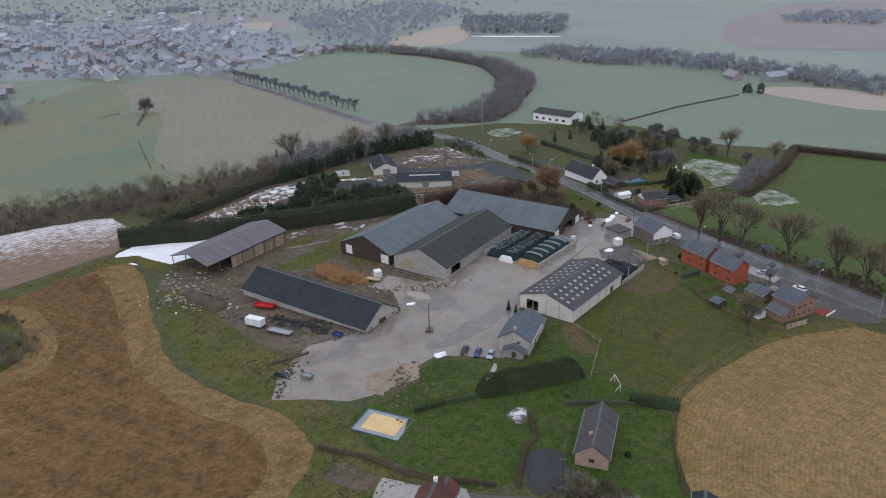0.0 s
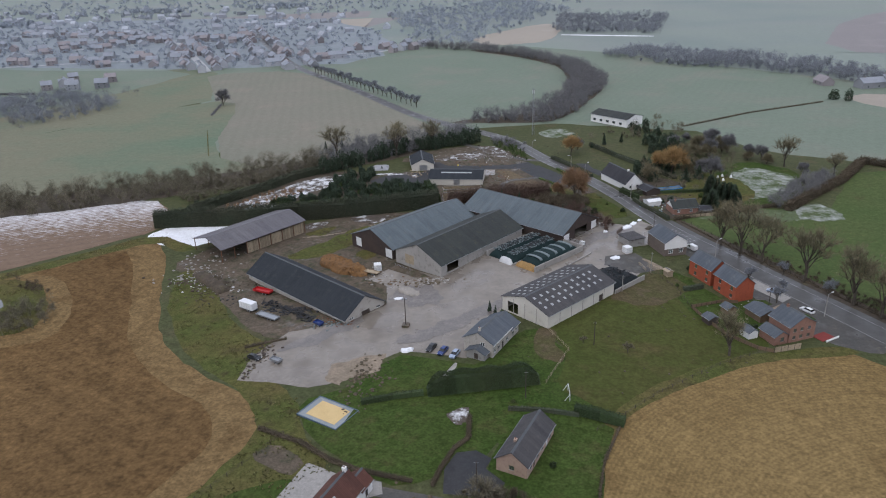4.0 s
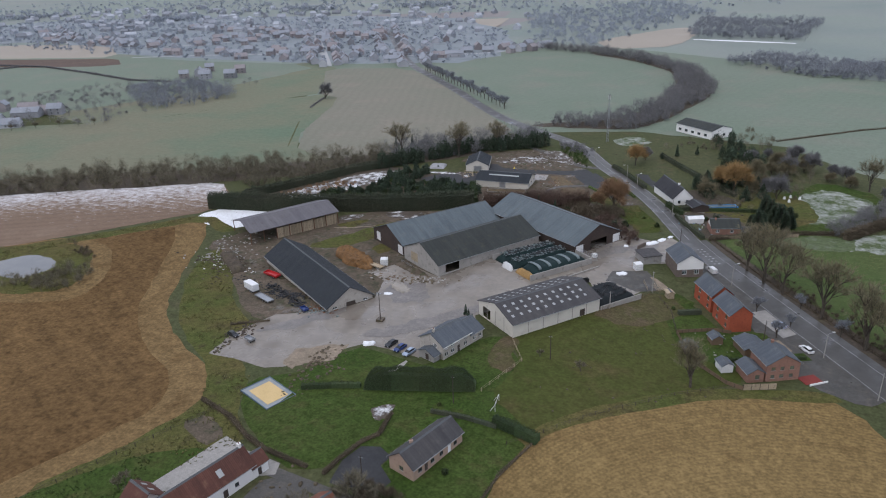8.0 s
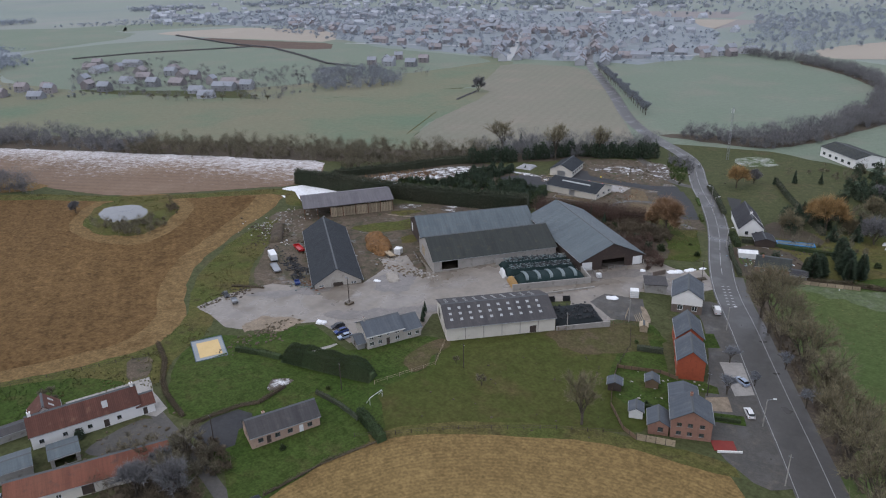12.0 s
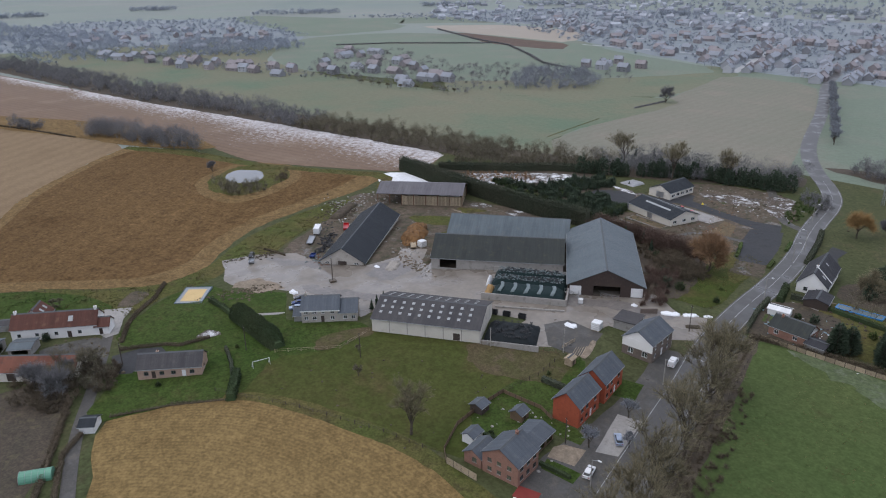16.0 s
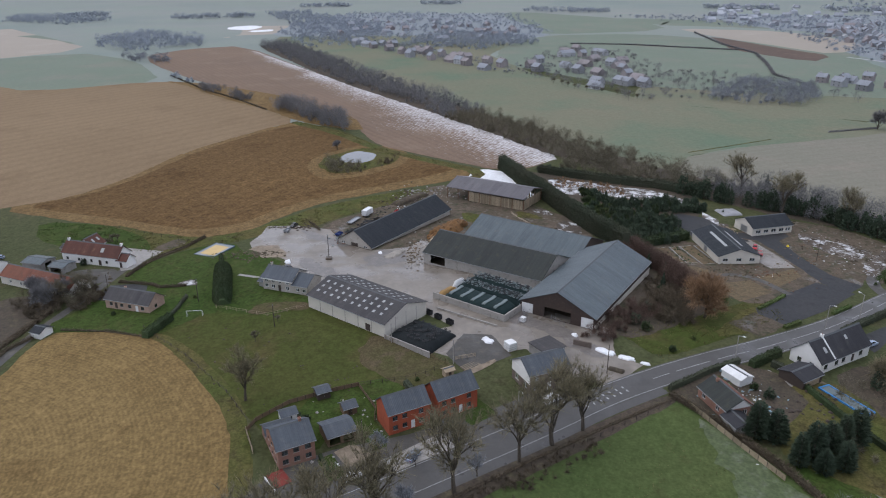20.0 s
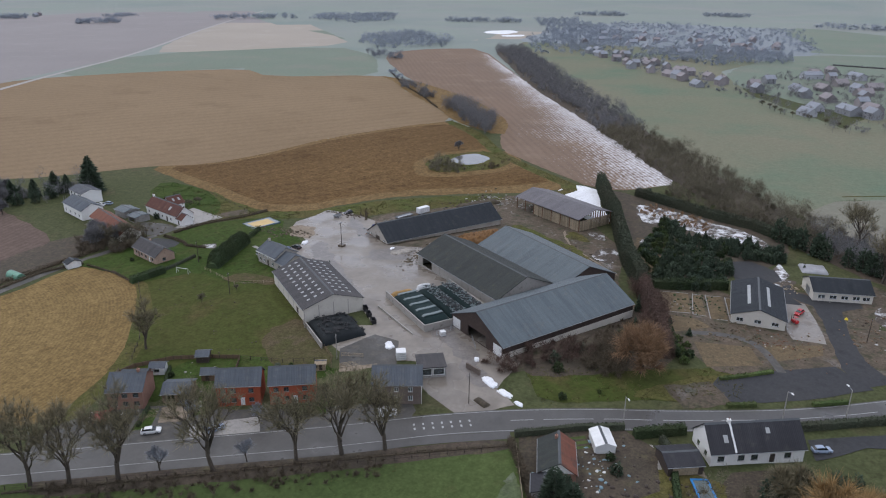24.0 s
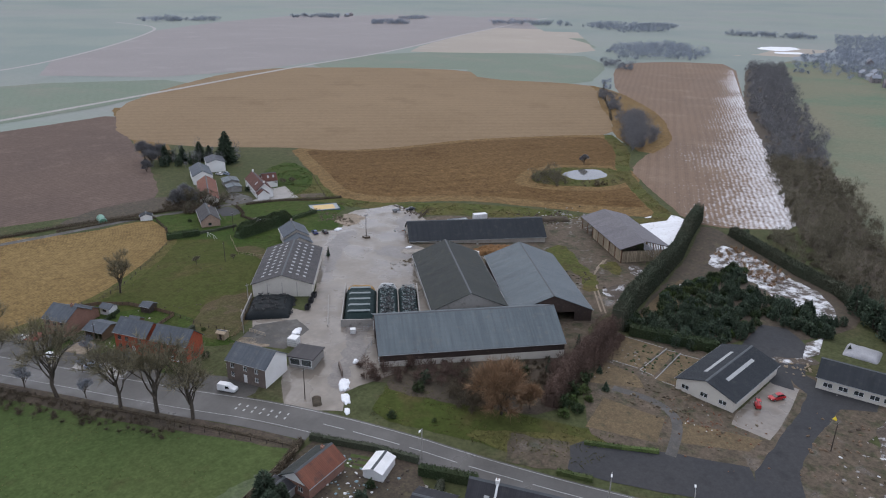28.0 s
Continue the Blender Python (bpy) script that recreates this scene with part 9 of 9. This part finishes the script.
BLACK, BLUE, SILVER, WHITE, RED = (paint(n, c) for n, c in (("black_paint", (0.02, 0.021, 0.024)), ("blue_paint", (0.022, 0.045, 0.16)), ("silver_blue_paint", (0.30, 0.36, 0.46)), ("white_paint", (0.72, 0.72, 0.71)), ("red_paint", (0.42, 0.018, 0.020))))
car("parked_car", on(4.7, 172.6, 73), BLACK, "black car parked at the lawn's edge")
car("parked_car", on(8.3, 170.9, 73), BLUE, "dark blue car parked at the lawn's edge")
car("parked_car", on(11.9, 169.2, 73), SILVER, "silver-blue car parked at the lawn's edge")
car("parked_van", on(88.6, 257.2, -58), WHITE, "white van parked before the roadside house", "van")
car("parked_car", on(115.2, 210.4, -55), WHITE, "white car parked before the carport")
car("parked_car", on(108.2, 222.4, -30), SILVER, "silver car parked on the paved drive")
car("parked_car", on(63.5, 351.5, -65), SILVER, "silver-blue car on a dark drive")
car("parked_car", on(-5.5, 62.0, 100), WHITE, "white car parked beside the white house")
car("parked_car", on(-8.5, 63.5, 100), SILVER, "silver car parked beside the white house")
car("parked_car", on(-43.5, 167.5, 160), BLACK, "dark old car at the yard's edge")


def forklift(m, label):
    ob = thing("forklift", m, label, "forklift")
    bm = bmesh.new()
    box(bm, 0, 2.0, -0.55, 0.55, 0.3, 1.1)
    bmesh.ops.bevel(bm, geom=bm.edges[:], offset=0.1, segments=1)
    part("body", bm, RED, ob)
    for y in (-0.5, 0.5):
        for x in (0.5, 1.6):
            bm = bmesh.new()
            tube(bm, (x, y * 0.9, 1.05), (x, y * 0.85, 2.1), 0.04, 0.04, 5)
            part("cage_post", bm, M["frame_dark"], ob)
        bm = bmesh.new()
        box(bm, -0.2, -0.08, y * 0.8 - 0.06, y * 0.8 + 0.06, 0.1, 2.3)
        part("mast", bm, M["frame_dark"], ob)
        bm = bmesh.new()
        box(bm, -1.2, -0.2, y * 0.7 - 0.06, y * 0.7 + 0.06, 0.12, 0.18)
        part("fork", bm, M["steel"], ob)
        wheel(ob, 0.4, y * 1.15, 0.32)
        wheel(ob, 1.6, y * 1.15, 0.28)
    bm = bmesh.new()
    box(bm, 0.45, 1.65, -0.5, 0.5, 2.1, 2.16)
    part("roof", bm, RED, ob)
    return ob


forklift(on(-2.9, 346.3, 40), "red forklift on the concrete apron")
car("parked_car", on(-7.6, 347.6, 155), RED, "red car parked on the concrete apron")


def trailer(name, m, label, size, bed, sides, boxed=None):
    """A farm trailer: chassis, bed, side boards, wheels and a drawbar; boxed puts a closed body on it."""
    L, W = size
    ob = thing(name, m, label, "trailer")
    bm = bmesh.new()
    box(bm, 0, L, -W / 2, W / 2, 0.75, 0.9)
    part("bed", bm, bed, ob)
    for q in ((0, L, -W / 2, -W / 2 + 0.06), (0, L, W / 2 - 0.06, W / 2), (0, 0.06, -W / 2 + 0.06, W / 2 - 0.06), (L - 0.06, L, -W / 2 + 0.06, W / 2 - 0.06)):
        if sides:
            bm = bmesh.new()
            box(bm, *q, 0.9, 0.9 + sides)
            part("side_board", bm, bed, ob)
    if boxed:
        bm = bmesh.new()
        box(bm, 0.02, L - 0.02, -W / 2 + 0.02, W / 2 - 0.02, 0.9, 0.9 + boxed)
        bmesh.ops.bevel(bm, geom=bm.edges[:], offset=0.06, segments=1)
        part("box_body", bm, WHITE, ob)
        bm = bmesh.new()
        for k in range(1, 5):
            box(bm, L * k / 5 - 0.02, L * k / 5 + 0.02, -W / 2 - 0.01, W / 2 + 0.01, 0.95, 0.9 + boxed - 0.05)
        part("rib", bm, M["steel"], ob).data.materials[0] = M["steel"]
    for x in (L * 0.6, L * 0.78):
        for y in (-W / 2 + 0.12, W / 2 - 0.12):
            wheel(ob, x, y, 0.38)
    bm = bmesh.new()
    tube(bm, (0, -0.5, 0.75), (-1.4, 0, 0.6), 0.05, 0.05, 5)
    tube(bm, (0, 0.5, 0.75), (-1.4, 0, 0.6), 0.05, 0.05, 5)
    part("drawbar", bm, M["rust"], ob)
    return ob


trailer("box_trailer", on(-62.5, 199.5, -25), "white box trailer on the rough track", (6.0, 2.5), M["steel"], 0, 2.3)
trailer("flat_trailer", on(-55.0, 194.8, -24), "grey flatbed trailer on the rough track", (8.5, 2.5), M["steel"], 0.25)
trailer("red_trailer", on(-63.0, 211.8, -18), "bright red tipping trailer by the low barn", (7.0, 2.4), RED, 0.6)
trailer("small_trailer", on(-40.0, 167.5, -20), "small grey trailer at the yard's edge", (3.4, 1.8), M["steel"], 0.45)
trailer("blue_trailer", on(-34.0, 189.6, -30), "small blue trailer by the barn's corner", (3.0, 1.8), BLUE, 0.5)
trailer("hay_wagon", on(-27.5, 228.0, -20), "grey flat hay wagon before the barns", (5.5, 2.3), M["planks"], 0.2)


def tank(x, y, deg, label, s=2.2):
    ob = thing("water_tank", on(x, y, deg), label, "tank")
    bm = bmesh.new()
    box(bm, -s / 2, s / 2, -s / 2, s / 2, 0.15, s * 0.95)
    bmesh.ops.bevel(bm, geom=bm.edges[:], offset=0.12, segments=2)
    part("tank", bm, M["frame_white"], ob)
    for k in (-1, 0, 1):
        bm = bmesh.new()
        box(bm, -s / 2 - 0.04, s / 2 + 0.04, -s / 2 - 0.04, s / 2 + 0.04, s * 0.5 + k * 0.6 - 0.03, s * 0.5 + k * 0.6 + 0.03)
        part("cage_bar", bm, M["steel"], ob)
    bm = bmesh.new()
    box(bm, -s / 2, s / 2, -s / 2, s / 2, 0, 0.14)
    part("pallet", bm, M["planks"], ob)


tank(-23.5, 230.2, 20, "white plastic tank beside the barns", 2.6)
tank(66.0, 247.5, 30, "white plastic tank beside the gate office", 2.6)
tank(50.0, 253.0, 50, "small white tank at the clamp's end", 1.5)


# ---- yard lamp, poles, street lamps, mast ----
def yard_lamp():
    ob = thing("yard_lamp", on(-4.8, 188.4), "tall yard lamp on a concrete base", "lamp")
    bm = bmesh.new()
    box(bm, -1.1, 1.1, -1.1, 1.1, -0.3, 0.7)
    bmesh.ops.bevel(bm, geom=bm.edges[:], offset=0.15, segments=1)
    part("base", bm, M["mud"], ob)
    bm = bmesh.new()
    tube(bm, (0, 0, 0.7), (0, 0, 9.4), 0.16, 0.11, 8)
    part("pole", bm, M["dark_timber"], ob)
    bm = bmesh.new()
    box(bm, -0.7, 0.7, -0.05, 0.05, 9.1, 9.2)
    arm = part("crossbar", bm, M["steel"], ob)
    for s in (-0.55, 0.55):
        bm = bmesh.new()
        box(bm, s - 0.2, s + 0.2, -0.3, 0.1, 9.2, 9.5)
        part("floodlight", bm, M["steel"], arm)


yard_lamp()


def pole(x, y, high, label, wood=True, arm=0.0, deg=0.0):
    ob = thing("pole" if not arm else "street_lamp", on(x, y, deg), label, "pole" if not arm else "lamp")
    bm = bmesh.new()
    tube(bm, (0, 0, -0.4), (0, 0, high), 0.13, 0.09, 8)
    part("pole", bm, M["dark_timber" if wood else "concrete"], ob)
    if arm:
        bm = bmesh.new()
        tube(bm, (0, 0, high - 0.1), (arm, 0, high + 0.35), 0.05, 0.04, 6)
        a = part("arm", bm, M["steel"], ob)
        bm = bmesh.new()
        box(bm, arm - 0.1, arm + 0.7, -0.16, 0.16, high + 0.28, high + 0.45)
        bmesh.ops.bevel(bm, geom=bm.edges[:], offset=0.05, segments=1)
        part("lantern", bm, M["frame_white"], a)
    else:
        bm = bmesh.new()
        tube(bm, (-0.5, 0, high - 0.5), (0.5, 0, high - 0.5), 0.04, 0.04, 5)
        part("crossarm", bm, M["steel"], ob)


for x, y, h, label, wood_ in ((61.5, 214.5, 6.0, "pale pole at the heap wall", False), (72.5, 231.5, 7.5, "pale utility pole by the garden", False), (51.0, 179.6, 7.5, "dark wooden pole in the paddock", True), (33.0, 152.0, 8.0, "wooden pole in the tall hedge", True), (78.2, 271.5, 8.5, "wooden pole on a traffic island", True), (2.8, 365.7, 7.5, "wooden pole at the nursery drive", True), (24, 120, 7, "wooden pole beside the lane", True), (131.0, 188.5, 8, "pale pole at the field's corner", False), (105.5, 210.0, 7, "dark pole beside the carport", True)):
    pole(x, y, h, label, wood_)
for x, y, deg in ((72.6, 307.5, 30), (54.0, 342.0, 30), (47.5, 356.0, 210), (96.5, 246.0, 30), (27.0, 385.0, 20), (120.5, 206.0, 30)):
    pole(x, y, 7.5, "grey street lamp beside the road", False, 1.3, deg)


def mast():
    ob = thing("lattice_mast", on(26, 430), "tall grey lattice radio mast", "mast")
    H, w = 28.0, 0.75
    legs = [(math.cos(a) * w, math.sin(a) * w) for a in (0.3, 0.3 + 2.094, 0.3 + 4.189)]
    for x, y in legs:
        bm = bmesh.new()
        tube(bm, (x, y, -0.3), (x * 0.55, y * 0.55, H), 0.09, 0.06, 5)
        part("leg", bm, M["steel"], ob)
    n = 16
    for k in range(n):
        bm = bmesh.new()
        z0, z1 = H * k / n, H * (k + 1) / n
        f0, f1 = 1 - 0.45 * k / n, 1 - 0.45 * (k + 1) / n
        for i in range(3):
            (xa, ya), (xb, yb) = legs[i], legs[(i + 1) % 3]
            tube(bm, (xa * f0, ya * f0, z0), (xb * f1, yb * f1, z1), 0.04, 0.04, 3)
            tube(bm, (xa * f1, ya * f1, z1), (xb * f1, yb * f1, z1), 0.04, 0.04, 3)
        part("lattice", bm, M["steel"], ob)
    for a in (0, 2.1, 4.2):
        bm = bmesh.new()
        box(bm, -0.12, 0.12, -0.08, 0.08, 24.8, 27.0, lambda x, y, z: (x * math.cos(a) - (y + 0.7) * math.sin(a), x * math.sin(a) + (y + 0.7) * math.cos(a), z))
        part("antenna", bm, M["frame_white"], ob)


mast()


# ---- riding ring, goal, fences, garden things ----
def sand_ring():
    ob = thing("sand_box", on(-23.3, 142.0, -24, 0.3), "square sand pit with blue timber surround", "sand pit")
    bm = bmesh.new()
    box(bm, 1.7, 10.9, 1.2, 7.5, 0, 0.1)
    part("sand", bm, M["yellow_sand"], ob)
    for q in ((0, 12.4, 0, 1.2), (0, 12.4, 7.5, 8.6), (0, 1.7, 1.2, 7.5), (10.9, 12.4, 1.2, 7.5)):
        bm = bmesh.new()
        box(bm, *q, 0, 0.06)
        part("apron", bm, M["blue_cover"], ob)
    for q in ((-0.2, 12.6, -0.2, 0), (-0.2, 12.6, 8.6, 8.8), (-0.2, 0, 0, 8.6), (12.4, 12.6, 0, 8.6)):
        bm = bmesh.new()
        box(bm, *q, -1.2, 0.2)
        part("border", bm, M["blue_edge"], ob)


M["yellow_sand"] = surf("yellow_sand", (0.580, 0.420, 0.200), (0.520, 0.370, 0.170), scales=(0.2, 1, 6), grain=0.12, local=True, bump=0.2)
M["blue_cover"] = surf("wet_grey_blue_liner", (0.235, 0.255, 0.258), (0.190, 0.212, 0.218), (0.290, 0.285, 0.270), scales=(0.2, 0.7, 4), grain=0.15, rough=0.4, local=True, bump=0.1)
M["blue_edge"] = plain("faded_blue_boards", (0.090, 0.130, 0.165), 0.7)
sand_ring()


def goal(x, y, deg):
    ob = thing("football_goal", on(x, y, deg), "white garden football goal", "goal")
    for a, b in (((0, 0, 0), (0, 0, 2)), ((4.6, 0, 0), (4.6, 0, 2)), ((0, 0, 2), (4.6, 0, 2)), ((0, 0, 2), (0, 1.2, 0)), ((4.6, 0, 2), (4.6, 1.2, 0))):
        bm = bmesh.new()
        tube(bm, a, b, 0.06, 0.06, 6)
        part("bar", bm, M["frame_white"], ob)


goal(43.9, 151.8, 95)


def fence(pts, high, label, gap=2.4, panel=None, material="dark_timber", rails=2):
    """Posts and rails, or closed panels where panel names a material."""
    ob = thing("fence", on(*pts[0]), label, "fence")
    o = ob.matrix_world.translation.copy()
    for (xa, ya), (xb, yb) in zip(pts, pts[1:]):
        d = math.hypot(xb - xa, yb - ya)
        n = max(1, round(d / gap))
        ang = math.atan2(yb - ya, xb - xa)
        for k in range(n):
            p = [(xa + (xb - xa) * q, ya + (yb - ya) * q) for q in (k / n, (k + 1) / n)]
            z = [terrain(*c) + TOP - o.z for c in p]
            bm = bmesh.new()
            box(bm, p[0][0] - o.x - 0.06, p[0][0] - o.x + 0.06, p[0][1] - o.y - 0.06, p[0][1] - o.y + 0.06, z[0] - 0.3, z[0] + high + 0.05)
            part("post", bm, M[material], ob)
            a, b = Vector((p[0][0] - o.x, p[0][1] - o.y, z[0])), Vector((p[1][0] - o.x, p[1][1] - o.y, z[1]))
            if panel:
                bm = bmesh.new()
                nrm = Vector((-math.sin(ang), math.cos(ang), 0)) * 0.025
                lo, hi = Vector((0, 0, 0.05)), Vector((0, 0, high))
                t = (b - a) * 0.03
                v = [bm.verts.new(c) for c in (a + t + lo - nrm, b - t + lo - nrm, b - t + hi - nrm, a + t + hi - nrm, a + t + lo + nrm, b - t + lo + nrm, b - t + hi + nrm, a + t + hi + nrm)]
                for q in ((0, 1, 2, 3), (7, 6, 5, 4), (0, 4, 5, 1), (3, 2, 6, 7), (1, 5, 6, 2), (0, 3, 7, 4)):
                    bm.faces.new([v[i] for i in q])
                part("panel", bm, M[panel], ob)
            else:
                for r in range(rails):
                    bm = bmesh.new()
                    up = Vector((0, 0, high * (r + 0.9) / rails))
                    tube(bm, a + up, b + up, 0.035, 0.035, 4)
                    part("rail", bm, M[material], ob)


fence([(100.1, 182.6), (108.0, 186.0)], 1.8, "grey garden fence beside the stubble", 2.0, "planks")
fence([(100.1, 182.6), (96.0, 184.0), (89.1, 190.6), (84.5, 200.0), (82.0, 207.0)], 1.2, "weathered timber garden fence", 2.0, "timber")
fence([(82.0, 207.0), (79.5, 219.0), (74.5, 229.0)], 1.2, "wire and post fence behind gardens", 2.8)
fence([(82.0, 207.0), (92.0, 212.0), (97.0, 212.0)], 1.1, "timber fence between two gardens", 2.0, "timber")
fence([(59.7, 212.6), (66, 221), (72, 229.4), (78, 233)], 1.3, "timber rail fence along the paddock", 3.0, None, "timber", 3)
fence([(38, 159), (44, 176), (38, 187)], 1.1, "thin paddock fence beside the lawn", 3.5, None, "planks", 2)
fence([(50, 141), (57, 147.5), (67, 158.5), (84, 174), (96, 182)], 1.1, "post and wire fence along the stubble", 4.0)
fence([(-24, 134), (-33, 114), (-42, 94)], 1.1, "post fence between field and garden", 4.0)
fence([(147, 189), (131, 216), (104, 264), (90, 287)], 1.1, "post and wire fence along the pasture", 4.0)
fence([(90, 287), (104, 292.5), (120, 299)], 1.4, "mixed board fence behind a garden", 2.4, "planks")


def yard_gate():
    ob = thing("yard_gate", on(71.0, 232.0, 108), "wooden field gate beside the dark pad", "gate")
    for z in (0.3, 0.7, 1.1):
        bm = bmesh.new()
        box(bm, 0, 6, -0.03, 0.03, z, z + 0.12)
        part("rail", bm, M["planks"], ob)
    for x in (0, 2, 4, 5.9):
        bm = bmesh.new()
        box(bm, x, x + 0.1, -0.05, -0.03, 0.1, 1.25)
        part("stile", bm, M["planks"], ob)


yard_gate()
low_wall("entrance_wall", (63.7, 265.4), (66.0, 270.0), 0.4, 1.5, "dark_brick", "short dark wall at the entrance")
low_wall("divider_wall", (40.5, 227.5), (53.0, 245.0), 0.3, 0.5, "concrete", "low concrete strip across the yard")
low_wall("garden_wall", (116.0, 190.2), (120.4, 193.4), 0.25, 0.5, "white_wall", "low white wall beside a red ramp")
heap("entrance_island", on(76.4, 271.6, 60), 5.0, 2.2, 0.5, M["litter"], "earth island round a pole", "island", seed=31)
bm = bmesh.new()
box(bm, 0, 5.0, 0, 3.6, -0.3, 0.12)
single("red_paving", bm, plain("red_paving", (0.20, 0.030, 0.022), 0.8), "red paved ramp beside the brick house", "ramp", on(115.2, 190.4, 35))


def polytunnel():
    ob = thing("polytunnel", on(65.0, 98.0, 80), "small green polytunnel in a garden", "polytunnel")
    bm = bmesh.new()
    rings = []
    for i in range(6):
        rings.append([bm.verts.new((i * 1.3, 1.7 * math.cos(a), 1.9 * math.sin(a) - 0.05)) for a in [math.pi * k / 10 for k in range(11)]])
    for a, b in zip(rings, rings[1:]):
        for k in range(10):
            bm.faces.new((a[k], a[k + 1], b[k + 1], b[k]))
    bm.faces.new(rings[0])
    bm.faces.new(rings[-1][::-1])
    bmesh.ops.recalc_face_normals(bm, faces=bm.faces)
    part("cover", bm, plain("green_film", (0.120, 0.300, 0.200), 0.4), ob)
    for i in range(6):
        bm = bmesh.new()
        pts = [(i * 1.3, 1.73 * math.cos(math.pi * k / 8), 1.93 * math.sin(math.pi * k / 8)) for k in range(9)]
        for a, b in zip(pts, pts[1:]):
            tube(bm, a, b, 0.03, 0.03, 4)
        part("hoop", bm, M["steel"], ob)


polytunnel()


def covered_pool():
    ob = thing("swimming_pool", on(85.8, 323.4, 21), "long covered pool with bright blue edge", "pool")
    L, W = 13.4, 3.7
    bm = bmesh.new()
    box(bm, 0.4, L - 0.4, 0.4, W - 0.4, 0, 0.22)
    part("cover", bm, M["grey_sheet"], ob)
    for q in ((0, L, 0, 0.4), (0, L, W - 0.4, W), (0, 0.4, 0.4, W - 0.4), (L - 0.4, L, 0.4, W - 0.4)):
        bm = bmesh.new()
        box(bm, *q, -0.1, 0.35)
        part("edge", bm, plain("bright_blue_edge", (0.030, 0.220, 0.520), 0.4), ob)


covered_pool()
for x, y in ((116.6, 345.3), (119.2, 347.8), (118.3, 341.3), (122.8, 346.1)):
    heap("wrapped_bale", on(x, y, 20), 1.7, 1.5, 1.3, M["pale_sheet"], "white wrapped bale on a frosted lawn", "bale", seed=int(x))
heap("pale_tarpaulin", on(-46.5, 351.0, 98), 9.5, 8.5, 0.9, surf("dull_plastic_sheet", (0.33, 0.33, 0.335), (0.25, 0.25, 0.255), scales=(0.3, 1, 5), grain=0.25, rough=0.45, bump=0.5, local=True), "domed pale grey tarpaulin by the nursery", "tarpaulin", seed=33)


def feed_barrier(x, y, deg, n, label):
    ob = thing("feed_barrier", on(x, y, deg), label, "barrier")
    for z in (0.4, 1.0, 1.5):
        bm = bmesh.new()
        tube(bm, (0, 0, z), (n * 2.0, 0, z), 0.04, 0.04, 5)
        part("rail", bm, M["steel"], ob)
    for k in range(n + 1):
        bm = bmesh.new()
        tube(bm, (k * 2.0, 0, -0.2), (k * 2.0, 0, 1.6), 0.05, 0.05, 5)
        part("post", bm, M["steel"], ob)


feed_barrier(41.0, 253.0, 10, 3, "galvanised cattle barrier at the barn mouth")
feed_barrier(49.0, 261.5, 30, 3, "galvanised cattle barrier at the barn mouth")
feed_barrier(-17.5, 232.5, -33, 4, "galvanised rails before the cattle barn")
feed_barrier(51.0, 251.5, 145, 4, "galvanised gate at the clamp's end")
for k, (x, y) in enumerate(((22, 195), (24, 192.5), (20, 198))):
    stand("evergreen_shrub", FIRS[3], x, y, 0.55, "dark shrub beside the storage barn")
for x, y, s in ((26, 312, 0.35), (20, 318, 0.4), (14, 312, 0.35), (34, 316, 0.3), (-50, 352, 0.3)):
    stand("laurel_bush", (FIRS[1][0], FIRS[1][1]), x, y, s, "bushy evergreen in the overgrown bed")
for k, (pts) in enumerate(NURSERY_BEDS[:4]):  # pale kerbs along the beds
    for a, b in ((pts[0], pts[1]), (pts[2], pts[3]), (pts[3], pts[0])):
        low_wall("bed_kerb", a, b, 0.25, 0.08, "grey_wall", "pale kerb along a planting bed", "kerb")
lumps("nursery_pots", 14, 342, (5, 5), 120, 0.3, M["rust"], "rows of old plant pots", "pots", 61, 0.6)
lumps("nursery_pallets", -30, 346, (3, 3), 30, 0.5, M["planks"], "stacked pallets and crates", "pallets", 62, 0.7)
heap("yellow_grit_bin", on(-11.5, 361.0, 20), 1.4, 1.1, 1.0, plain("yellow_plastic", (0.55, 0.42, 0.02), 0.5), "yellow grit bin on the drive", "bin", seed=35)

bm = bmesh.new()
box(bm, -0.1, 8.6, 0, 1.4, -0.3, 0.08)
single("garden_path", bm, M["paving"], "pale slab path across the lawn", "path", on(11.5, 159.0, 70))
for k in range(5):  # stripped poles beside the pad
    bm = bmesh.new()
    tube(bm, (0, 0.35 * k, 0.12), (8.5 - 0.6 * k, 0.35 * k + 0.2, 0.12), 0.12, 0.09, 8)
    single("timber_pole", bm, M["planks"], "peeled yellowish pole lying on the ground", "pole", on(76.5 - 0.25 * k, 234.5 - 0.1 * k, 128), "peeled poles")
for x, y, deg, col, label in ((4, 62, 160, WHITE, "white car parked between farm houses"), (-1, 64, 70, WHITE, "white car parked between farm houses"), (9, 78, 150, SILVER, "silver car parked by a farm house")):
    car("parked_car", on(x, y, deg), col, label)
